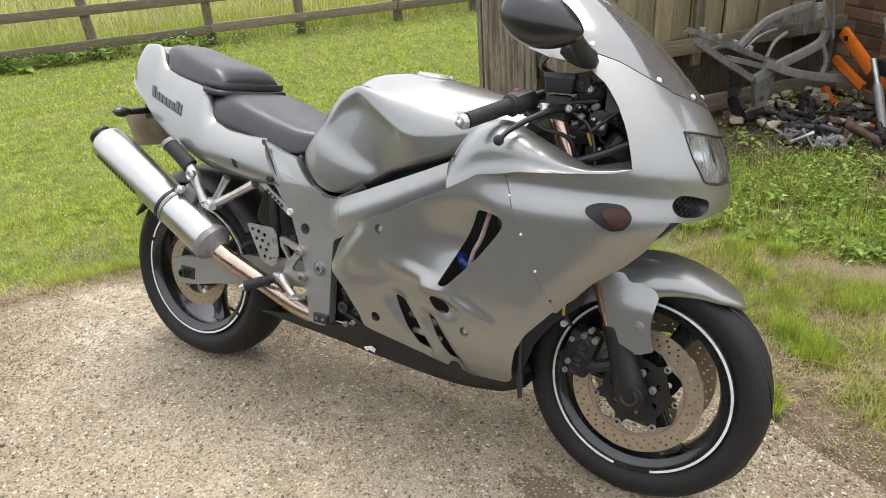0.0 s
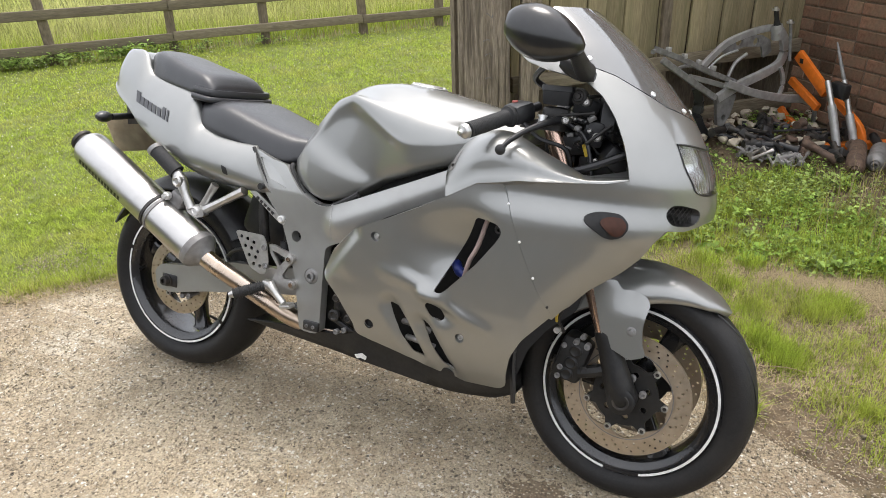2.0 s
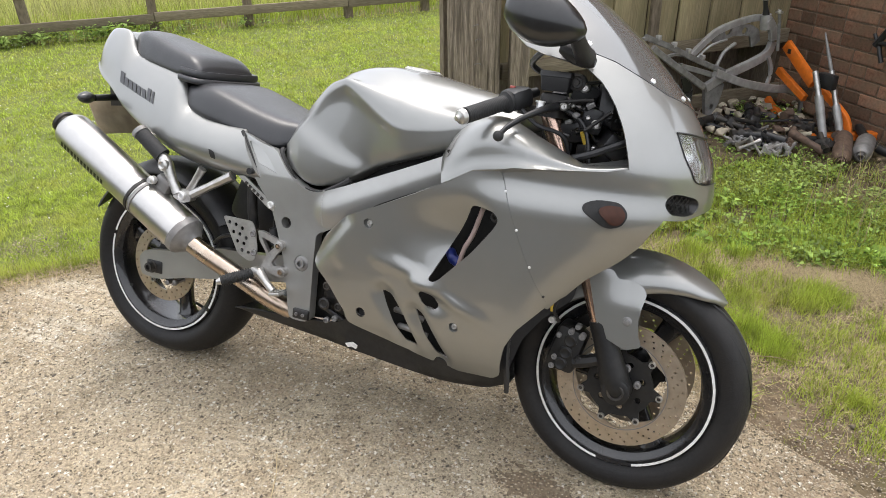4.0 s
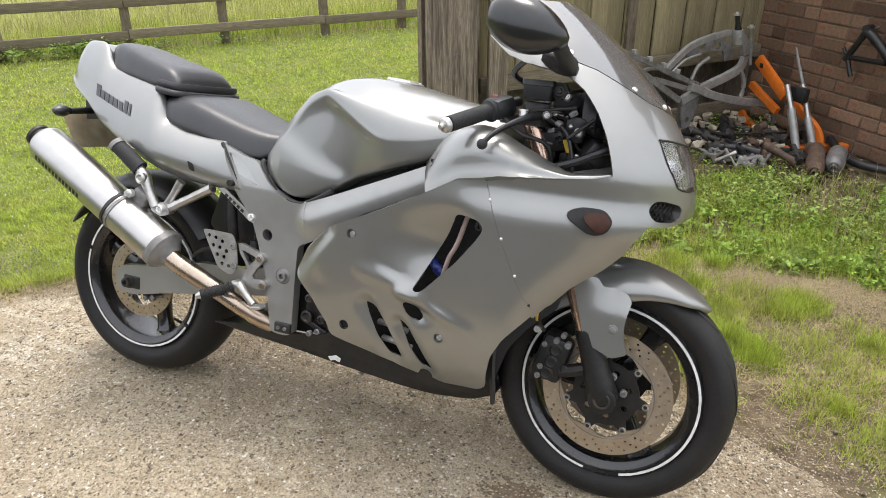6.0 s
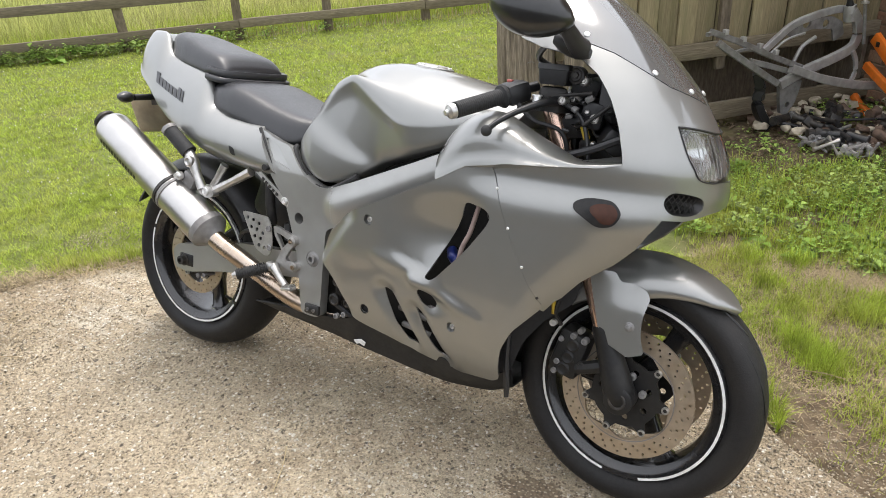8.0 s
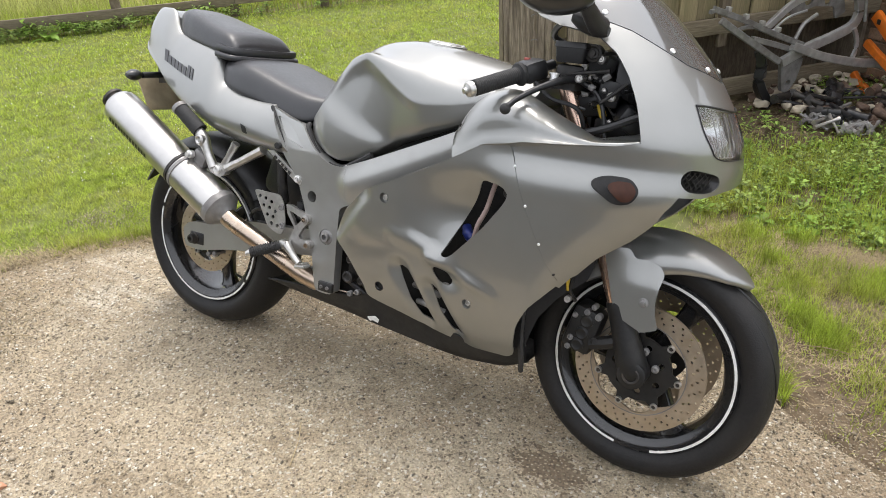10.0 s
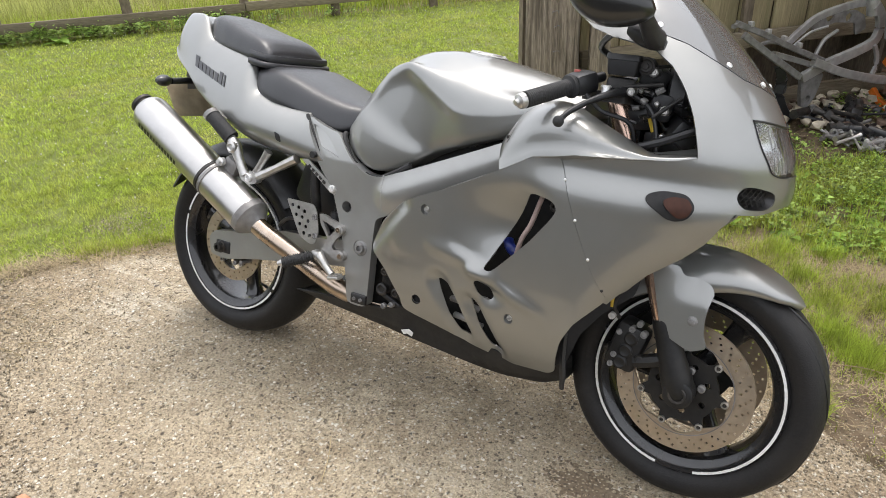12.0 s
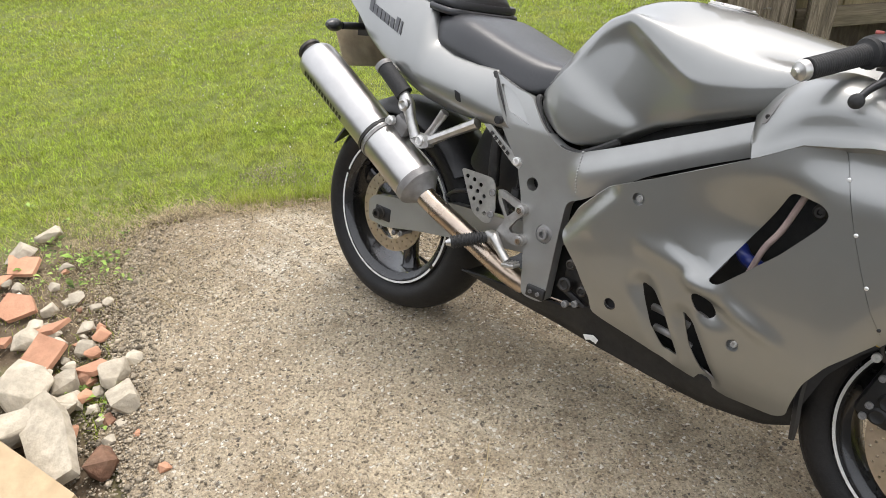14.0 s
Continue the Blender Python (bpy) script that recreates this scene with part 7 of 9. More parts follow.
for a, b in ((P(1.20, 0.16, 0.938), P(1.29, 0.165, 0.952)), (P(1.33, 0.16, 0.93), P(1.28, 0.17, 0.885)), (P(1.27, 0.16, 0.985), P(1.33, 0.10, 1.0))):
    bm = bmesh.new()
    rod(bm, a, b, 0.004)
    part("bracket_strut", bm, M_DARKMETAL, BIKE)

rng = random.Random(21)
for k in range(26):   # connectors, clips and small shiny fittings among the wiring
    c = P(rng.uniform(1.215, 1.35), rng.uniform(0.06, 0.165), rng.uniform(0.845, 0.985))
    bm = bmesh.new()
    if k % 3:
        box(bm, c, (rng.uniform(0.008, 0.024), rng.uniform(0.008, 0.02), rng.uniform(0.006, 0.016)), pose(0, 0, 0, rng.uniform(-40, 40), rng.uniform(-40, 40), rng.uniform(0, 90)), 0.002)
        part("connector", bm, rng.choice((M_GLOSS, M_GLOSS, M_BLACK, M_GREYSTEEL)), BIKE)
    else:
        lathe(bm, [(-0.008, 0.005), (0.004, 0.005), (0.005, 0.0035), (0.002, 0.0025)], Matrix.Translation(c) @ pose(0, 0, 0, rng.uniform(-30, 30), rng.uniform(-30, 30), 0) @ ACROSS, 10)
        part("small_bolt", bm, M_ALLOY, BIKE)
for k in range(9):
    a, b = P(rng.uniform(1.20, 1.26), rng.uniform(0.05, 0.16), rng.uniform(0.86, 0.98)), P(rng.uniform(1.28, 1.37), rng.uniform(0.05, 0.15), rng.uniform(0.83, 0.97))
    bm = bmesh.new()
    tube(bm, [a, a.lerp(b, 0.4) + Vector((0, 0, rng.uniform(-0.03, 0.03))), a.lerp(b, 0.7) + Vector((0, 0, rng.uniform(-0.03, 0.03))), b], 0.003, 6, 5)
    part("wire", bm, M_GLOSS if k % 2 else M_BLACK, BIKE)

# --- mirrors ---
for sgn in (1, -1):
    bm = bmesh.new()
    secs = []
    c0, c1 = P(1.124, sgn * 0.335, 1.117), P(1.286, sgn * 0.310, 1.089)
    ax = (c1 - c0).normalized()
    up = Vector((0.20, 0, 1)).normalized()
    sd = ax.cross(up).normalized()
    up = sd.cross(ax)
    for t in np.linspace(0, 1, 18):
        k = math.sin(math.pi * min(1, max(0.0, t * 0.94 + 0.05))) ** 0.55
        h = 0.057 * k * (1.08 - 0.28 * t)
        d = 0.050 * k
        ring = []
        for a in np.linspace(0, 2 * math.pi, 22, endpoint=False):
            ring.append(c0.lerp(c1, t) + up * (h * math.sin(a) - 0.012 * t) + sd * (d * math.cos(a)))
        secs.append(ring)
    loft(bm, secs)
    MIRROR = part("mirror", bm, M_GLOSS, BIKE, "gloss black rear-view mirror housing", sharp=60)
    bm = bmesh.new()
    tube(bm, [P(1.258, sgn * 0.305, 1.082), P(1.262, sgn * 0.275, 1.064), P(1.266, sgn * 0.240, 1.045), P(1.268, sgn * 0.215, 1.036)], [0.018, 0.016, 0.019, 0.023], 14)
    part("mirror_stalk", bm, M_BLACK, MIRROR, "rubber mirror stalk")
    bm = bmesh.new()
    secs = []
    for t in np.linspace(0, 1, 8):
        c = P(1.215 + 0.075 * t, sgn * (0.222 - 0.01 * t), 1.052 - 0.026 * t)
        r = 0.021 * math.sin(math.pi * (0.12 + 0.80 * t)) ** 0.6
        secs.append([c + Vector((0.2 * r * math.cos(a), -sgn * r * 0.8 * math.sin(a), r * math.cos(a))) for a in np.linspace(0, 2 * math.pi, 14, endpoint=False)])
    loft(bm, secs)
    part("mirror_boot", bm, M_BLACK, MIRROR)

# --- rear end: number plate, indicators ---
bm = bmesh.new()
panel(bm, fillet([(-0.112, -0.055), (0.112, -0.055), (0.112, 0.055), (-0.112, 0.055)], 0.008, 3), [], lambda u, v: Vector((-0.262 - v * 0.55, -u, 0.738 + v)), thick=0.003, step=0.05)
NP = part("number_plate", bm, M_PLATE, BIKE, "mud-stained back of a number plate")
bm = bmesh.new()
secs = [[P(x, w, z) for w, z in ((-hw, zt), (hw, zt), (hw * 0.9, zb), (-hw * 0.9, zb))] for x, hw, zt, zb in ((-0.05, 0.11, 0.81, 0.77), (-0.14, 0.10, 0.85, 0.78), (-0.235, 0.075, 0.885, 0.77))]
loft(bm, secs)
part("tail_undertray", bm, M_BLACK, BIKE, "black tail undertray")
for sgn in (1, -1):
    bm = bmesh.new()
    rod(bm, P(-0.20, sgn * 0.05, 0.800), P(-0.205, sgn * 0.155, 0.795), 0.010)
    STALK = part("rear_indicator", bm, M_BLACK, BIKE, "small smoked rear indicator on a black stalk")
    bm = bmesh.new()
    secs = []
    for t in np.linspace(0, 1, 10):
        k = math.sin(math.pi * (0.06 + 0.90 * t)) ** 0.6
        c = P(-0.215 + 0.012 * t, sgn * (0.150 + 0.062 * t), 0.795)
        secs.append([c + Vector((0.022 * k * math.cos(a), 0, 0.018 * k * math.sin(a))) for a in np.linspace(0, 2 * math.pi, 14, endpoint=False)])
    loft(bm, secs)
    part("indicator_lens", bm, M_GLOSS, STALK)
# side stand
bm = bmesh.new()
tube(bm, [P(0.60, -0.13, 0.22), P(0.64, -0.20, 0.10), P(0.66, -0.27, -0.055)], 0.011, 10)
part("side_stand", bm, M_BLACK, BIKE, "black side stand")

# ---- growing things: each kind one mesh, since nobody could count them ----
def raw_mesh(name, verts, tris, material, label, category, kind="stuff", parent=None):
    me = bpy.data.meshes.new(name)
    verts, tris = np.asarray(verts, np.float32), np.asarray(tris, np.int32)
    me.vertices.add(len(verts))
    me.vertices.foreach_set("co", verts.ravel())
    me.loops.add(tris.size)
    me.loops.foreach_set("vertex_index", tris.ravel())
    me.polygons.add(len(tris))
    me.polygons.foreach_set("loop_start", np.arange(0, tris.size, 3, dtype=np.int32))
    me.update(calc_edges=True)
    me.materials.append(material)
    return tagged(new(name, me), label, category, kind=kind)


def blades(name, xy, z0, height, width, lean, material, label, category, seed=1, least=0.2):
    """Bent tapering blades at the given places."""
    rng = np.random.default_rng(seed)
    n = len(xy)
    a = rng.uniform(0, 2 * np.pi, n)
    b = a + np.pi / 2 * rng.choice((-1, 1), n) + rng.normal(0, 0.4, n)
    ln = lean * rng.uniform(least, 1.0, n)
    side = np.stack([np.cos(a), np.sin(a), np.zeros(n)], 1) * (width / 2)[:, None]
    tip = np.stack([np.cos(b) * ln, np.sin(b) * ln, np.sqrt(np.maximum(0.02, 1 - ln ** 2))], 1) * height[:, None]
    mid = tip * 0.55
    mid[:, :2] *= 0.55
    mid[:, 2] *= 1.12
    base = np.column_stack([xy, z0])
    v = np.stack([base - side, base + side, base + mid - side * 0.75, base + mid + side * 0.75, base + tip], 1).reshape(-1, 3)
    k = np.arange(n)[:, None] * 5
    t = np.concatenate([k + np.array([[0, 1, 3]]), k + np.array([[0, 3, 2]]), k + np.array([[2, 3, 4]])])
    return raw_mesh(name, v, t, material, label, category)


def in_poly(xy, poly):
    x, y = xy[:, 0], xy[:, 1]
    c = np.zeros(len(xy), bool)
    for i in range(len(poly)):
        (x1, y1), (x2, y2) = poly[i], poly[i - 1]
        if y1 != y2:
            c ^= ((y1 > y) != (y2 > y)) & (x < (x2 - x1) * (y - y1) / (y2 - y1) + x1)
    return c


def wob(xy, s, seed):
    """Cheap smooth unevenness between -1 and 1."""
    x, y = xy[:, 0] * s, xy[:, 1] * s
    return (np.sin(x * 1.7 + seed) * np.cos(y * 1.3 - seed * 2) + np.sin(x * 3.1 - y * 2.3 + seed * 3) * 0.6 + np.cos(y * 4.7 + x * 1.1 + seed) * 0.4) / 2


FD = (FENCE_B - FENCE_A).normalized()


def beyond_fence(xy):
    return (xy[:, 0] - FENCE_A.x) * -FD.y + (xy[:, 1] - FENCE_A.y) * FD.x


def beyond_boards(xy):
    """How far behind the boarded fence; nothing to the open side of it."""
    d = (xy[:, 0] - BOARD_A.x) * -BOARD_DIR.y + (xy[:, 1] - BOARD_A.y) * BOARD_DIR.x
    s = (xy[:, 0] - BOARD_A.x) * BOARD_DIR.x + (xy[:, 1] - BOARD_A.y) * BOARD_DIR.y
    return np.where((s > -0.1) & (s < 2.3) & (d < 0.5), d, -1.0)


GRNG = np.random.default_rng(12)


def scatter(n, x0, x1, y0, y1, near=2.2, power=1.6):
    """Random places, thicker where the yard is nearest to the slab."""
    xy = np.column_stack([GRNG.uniform(x0, x1, n), GRNG.uniform(y0, y1, n)])
    d = np.hypot(xy[:, 0] - 1.5, xy[:, 1] + 1.3)
    return xy[GRNG.uniform(0, 1, n) < np.minimum(1, (near / d) ** power)]


def bare_many(xy):
    b = np.zeros(len(xy))
    for cx, cy, rx, ry in BARE_SPOTS:
        b = np.maximum(b, 1.25 - np.hypot((xy[:, 0] - cx) / rx, (xy[:, 1] - cy) / ry))
    return np.clip((b + 0.3 * wob(xy, 5, 1)) * 1.6, 0, 1)


def lawn():
    xy = np.concatenate([scatter(2800000, -6.5, 1.6, -0.9, 7.0, 2.3, 1.7), scatter(90000, -1.8, 1.7, 0.3, 1.3, 2.0, 2)])
    ok = ~in_poly(xy, SLAB) & (beyond_fence(xy) < 0.03) & (beyond_boards(xy) < 0.0) & (GRNG.uniform(0, 1, len(xy)) > bare_many(xy) * 0.95)
    ok &= ~((xy[:, 0] > 1.05) & (xy[:, 1] > 1.3))
    clump = np.clip(0.5 + 0.5 * wob(xy, 28, 4) + 0.4 * wob(xy, 9, 7), 0, 1)
    ok &= GRNG.uniform(0, 1, len(xy)) < 0.35 + 0.65 * clump
    xy, clump = xy[ok], clump[ok]
    d = np.hypot(xy[:, 0] - 1.5, xy[:, 1] + 1.3)
    h = GRNG.uniform(0.014, 0.040, len(xy)) * (0.75 + 0.25 * wob(xy, 2.2, 3) + 0.55 * clump)
    w = 0.0022 * np.clip(d / 2.4, 0.9, 2.6)
    blades("lawn_grass", xy, np.full(len(xy), -0.022), h, w, 0.96, M_GRASS, "short yellow-green mown lawn dotted with clover", "grass", 3, 0.6)
    # straggling longer grass along the slab's back edge
    n = 8200
    x = GRNG.uniform(-1.0, 1.75, n)
    y = 0.40 + 0.05 * np.abs(GRNG.normal(0, 1, n)) + 0.02 * np.sin(x * 9)
    y += np.interp(x, [-0.6, -0.1, 0.9, 1.3, 1.55, 1.66, 1.75], [0.0, 0.13, 0.13, 0.19, 0.20, 0.10, 0.02])
    left = x < -0.60
    y[left] = 0.42 + (x[left] + 0.60) * 1.05 + 0.05 * np.abs(GRNG.normal(0, 1, left.sum()))
    xy = np.column_stack([x, y])
    blades("edge_grass", xy, np.full(n, -0.02), GRNG.uniform(0.04, 0.11, n), np.full(n, 0.0032), 0.9, M_GRASS, "longer straggling grass along the concrete edge", "grass", 5)
    n = 7000
    x = GRNG.uniform(-1.15, 1.7, n)
    y = 0.365 + 0.055 * GRNG.normal(0, 1, n) + np.interp(x, [-0.6, -0.1, 0.9, 1.3, 1.55, 1.66, 1.75], [0.0, 0.13, 0.13, 0.19, 0.20, 0.10, 0.02])
    left = x < -0.60
    y[left] += (x[left] + 0.60) * 1.05
    xy = np.column_stack([x, y])
    blades("edge_straw", xy, np.full(n, -0.006), GRNG.uniform(0.03, 0.10, n), np.full(n, 0.0022), 0.99, M_DRYGRASS, "dry straw lying along the concrete edge", "dry grass", 6, 0.85)


lawn()


def clover():
    xy = scatter(2600, -5.5, 0.8, 0.5, 6.0, 3.0, 1.0)
    xy = xy[~in_poly(xy, SLAB) & (beyond_fence(xy) < -0.1) & (beyond_boards(xy) < 0.2)]
    v, t = [], []
    for i, (x, y) in enumerate(xy):
        r = GRNG.uniform(0.0025, 0.0055)
        z = GRNG.uniform(0.012, 0.024)
        k = len(v)
        v += [(x + r, y, z), (x, y + r, z), (x - r, y, z), (x, y - r, z), (x, y, z + r), (x, y, z - r)]
        t += [(k + a, k + b, k + c) for a, b, c in ((0, 1, 4), (1, 2, 4), (2, 3, 4), (3, 0, 4), (1, 0, 5), (2, 1, 5), (3, 2, 5), (0, 3, 5))]
    raw_mesh("clover_flowers", v, t, M_FLOWER, "small white clover heads scattered in the lawn", "flowers")


clover()


def meadow():
    n = 60000
    s = GRNG.uniform(-8, 12, n)
    o = np.abs(GRNG.normal(0, 1, n)) * 2.2 + 0.04
    xy = np.column_stack([FENCE_A.x + FD.x * s - FD.y * o, FENCE_A.y + FD.y * s + FD.x * o])
    h = GRNG.uniform(0.10, 0.34, n) * (1 + 0.3 * wob(xy, 1.1, 2))
    green = o < 0.55 + 0.25 * wob(xy, 2.0, 6)
    far = ~green
    blades("meadow_grass", xy[far], np.full(far.sum(), -0.02), h[far], (0.006 + 0.003 * o)[far], 0.6, M_MEADOW, "tall buff seeding meadow grass beyond the fence", "grass", 8)
    blades("fence_grass", xy[green], np.full(green.sum(), -0.02), h[green] * 1.05, np.full(green.sum(), 0.006), 0.5, M_GRASS, "fresh green grass growing tall behind the fence", "grass", 11)
    n = 1700
    s = GRNG.uniform(-7, 10, n)
    o = GRNG.normal(0, 0.05, n)
    xy = np.column_stack([FENCE_A.x + FD.x * s - FD.y * o, FENCE_A.y + FD.y * s + FD.x * o])
    blades("fence_straw", xy, np.full(n, -0.02), GRNG.uniform(0.05, 0.16, n), np.full(n, 0.006), 0.8, M_DRYGRASS, "dry stalks caught along the fence foot", "dry grass", 9)
    n = 5000
    xy = np.column_stack([GRNG.normal(-9.0, 1.3, n), GRNG.normal(9.8, 0.7, n)])
    blades("dry_reeds", xy, np.full(n, -0.02), GRNG.uniform(0.3, 0.9, n), np.full(n, 0.02), 0.8, M_DRYGRASS, "heap of dry tan reeds across the field", "dry grass", 10)


meadow()


def far_boards():
    f = thing("far_fence", "distant brown close-boarded fence across the field", "fence")
    a, b = Vector((-9.6, 11.0, 0)), Vector((-3.0, 15.6, 0))
    d = (b - a).normalized()
    turn = Matrix.Rotation(math.atan2(d.y, d.x), 4, "Z")
    k = int((b - a).length / 0.22)
    bm = bmesh.new()
    box(bm, (0, 0, 0), (0.205, 0.025, 1.6), None, 0.004)
    first = part("board", bm, M_PLANK, f)
    for i in range(k):
        o = first if i == 0 else first.copy()
        if i:
            scene.collection.objects.link(o)
        o.matrix_world = Matrix.Translation(a + d * (0.22 * i) + Vector((0, 0, 0.78))) @ turn


far_boards()


def right_grass():
    xy = scatter(150000, 1.25, 3.4, 0.3, 1.75, 9, 1)
    clump = np.clip(0.5 + 0.55 * wob(xy, 4.2, 5) + 0.45 * wob(xy, 13, 2), 0, 1)
    ok = ~in_poly(xy, SLAB) & (GRNG.uniform(0, 1, len(xy)) < (0.10 + 0.75 * clump ** 1.4) * (1 - bare_many(xy) * 0.97))
    xy, clump = xy[ok], clump[ok]
    dry = GRNG.uniform(0, 1, len(xy)) < 0.22
    h = GRNG.uniform(0.018, 0.042, len(xy)) * (0.7 + 0.8 * clump)
    blades("rough_grass", xy[~dry], np.full((~dry).sum(), -0.02), h[~dry], np.full((~dry).sum(), 0.0026), 0.95, M_GRASS, "patchy rough grass on bare earth", "grass", 14, 0.3)
    blades("faded_grass", xy[dry], np.full(dry.sum(), -0.02), h[dry] * 1.1, np.full(dry.sum(), 0.0022), 0.97, M_DRYGRASS, "faded dry blades among the rough grass", "dry grass", 17, 0.5)
    parts = []
    for cx, cy, r, n in ((1.787, 0.83, 0.085, 900), (1.83, 0.77, 0.06, 420), (1.72, 0.90, 0.06, 350), (1.97, 1.20, 0.09, 760), (1.90, 1.12, 0.06, 320), (1.70, 1.08, 0.06, 300), (2.05, 0.60, 0.05, 260), (2.35, 0.75, 0.12, 700), (2.2, 1.0, 0.09, 420), (1.58, 1.22, 0.07, 300), (1.50, 1.38, 0.08, 420), (1.66, 1.42, 0.06, 300)):
        parts.append(np.column_stack([GRNG.normal(cx, r * 0.5, n), GRNG.normal(cy, r * 0.45, n)]))
    xy = np.concatenate(parts)
    blades("grass_tufts", xy, np.full(len(xy), -0.02), GRNG.uniform(0.03, 0.085, len(xy)), np.full(len(xy), 0.0028), 0.85, M_GRASS, "bright green tufts of coarse grass", "grass", 15)
    xy = np.concatenate([np.column_stack([GRNG.normal(1.98, 0.26, 9000), GRNG.normal(1.37, 0.075, 9000)]), np.column_stack([GRNG.normal(2.45, 0.25, 4200), GRNG.normal(1.22, 0.10, 4200)]),
                         scatter(15000, 1.3, 3.0, 0.32, 1.45, 9, 1), np.column_stack([GRNG.normal(1.80, 0.10, 420), GRNG.normal(0.58, 0.08, 420)])])
    xy = xy[~in_poly(xy, SLAB) & ((xy[:, 1] > 0.62) | (GRNG.uniform(0, 1, len(xy)) < 0.35))]
    blades("straw_litter", xy, np.full(len(xy), -0.010), GRNG.uniform(0.012, 0.050, len(xy)), np.full(len(xy), 0.0017), 0.995, M_DRYGRASS, "dry cut straw lying on the earth", "dry grass", 16, 0.93)


right_grass()


def leafy(name, plants, leaf_range, size, material, label, seed):
    """Low plants: short stems with pointed folded leaves all round."""
    rng = np.random.default_rng(seed)
    v, t = [], []
    for x, y, h in plants:
        grown = rng.uniform(0.45, 1.0) + 0.8 * rng.uniform() ** 4
        for _ in range(int(rng.integers(*leaf_range))):
            a, e = rng.uniform(0, 2 * np.pi), rng.uniform(-0.1, 0.9)
            L = size * grown * rng.uniform(0.6, 1.3)
            z = -0.01 + h * rng.uniform(0.15, 1.0) ** 0.7
            r0 = 0.02 * rng.uniform(0, 1) + 0.1 * h
            p = np.array([x + r0 * np.cos(a), y + r0 * np.sin(a), z])
            d = np.array([np.cos(a) * np.cos(e), np.sin(a) * np.cos(e), np.sin(e)])
            s = np.array([-np.sin(a), np.cos(a), 0]) * L * rng.uniform(0.22, 0.36)
            up = np.array([0, 0, L * 0.08])
            k = len(v)
            m = p + d * L * 0.45
            v += [p, m + s + up, m - s + up, p + d * L - np.array([0, 0, L * 0.22]), m]
            t += [(k, k + 1, k + 4), (k, k + 4, k + 2), (k + 1, k + 3, k + 4), (k + 4, k + 3, k + 2)]
    return raw_mesh(name, v, t, material, label, "weeds")


def fence_weeds():
    """Nettles and dead stalks in the shade below the lowest rail."""
    n = 420
    sx = np.abs(GRNG.normal(0, 1.1, n)) + GRNG.uniform(-1.8, 0.9, n)
    o = GRNG.normal(-0.05, 0.06, n)
    p = np.column_stack([FENCE_A.x + FD.x * sx - FD.y * o, FENCE_A.y + FD.y * sx + FD.x * o, GRNG.uniform(0.04, 0.15, n)])
    leafy("fence_weeds", p, (9, 16), 0.045, M_WEED, "dark green nettles below the fence rails", 27)


def weeds():
    xy = np.column_stack([GRNG.uniform(1.15, 3.0, 4200), GRNG.uniform(1.40, 2.95, 4200)])
    k = wob(xy, 2.6, 7)
    edge = np.clip((xy[:, 1] - 1.40) / 0.12, 0, 1) * np.clip((2.62 + 0.25 * (xy[:, 0] - 1.9) - xy[:, 1]) / 0.25, 0, 1)
    thin = 1 - 0.75 * np.exp(-(((xy[:, 0] - 1.5) / 0.28) ** 2 + ((xy[:, 1] - 2.25) / 0.30) ** 2))
    keep = GRNG.uniform(0, 1, len(xy)) < edge * thin * np.clip(0.52 + 0.95 * k, 0.03, 1)
    xy = xy[keep]
    tall = np.clip(0.5 + 0.9 * np.exp(-(((xy[:, 0] - 2.05) / 0.35) ** 2 + ((xy[:, 1] - 2.2) / 0.3) ** 2)), 0, 1.5)
    h = (0.02 + 0.08 * GRNG.uniform(0, 1, len(xy)) ** 1.5) * tall * 1.1
    leafy("weed_patch", np.column_stack([xy, h]), (10, 18), 0.024, M_WEED, "thick low patch of nettles and mixed weeds", 21)
    sel = GRNG.uniform(0, 1, len(xy)) < 0.10
    leafy("broadleaf_weeds", np.column_stack([xy[sel], h[sel] * 0.8]), (4, 8), 0.046, M_DOCK, "pale green broad-leaved weeds in the patch", 22)
    g = xy[GRNG.uniform(0, 1, len(xy)) < 0.9]
    g = np.repeat(g, 12, 0) + GRNG.normal(0, 0.05, (len(g) * 12, 2))
    blades("weed_grass", g, np.full(len(g), -0.02), GRNG.uniform(0.03, 0.13, len(g)), np.full(len(g), 0.0026), 0.75, M_GRASS, "tall grass stalks among the weeds", "grass", 23)
    n = 80
    g = np.column_stack([GRNG.normal(2.15, 0.13, n), GRNG.normal(1.95, 0.16, n)])
    blades("seeding_grass", g, np.full(n, -0.02), GRNG.uniform(0.2, 0.36, n), np.full(n, 0.0030), 0.35, M_DRYGRASS, "buff seeding grass stalks above the weeds", "grass", 24)


fence_weeds()
weeds()


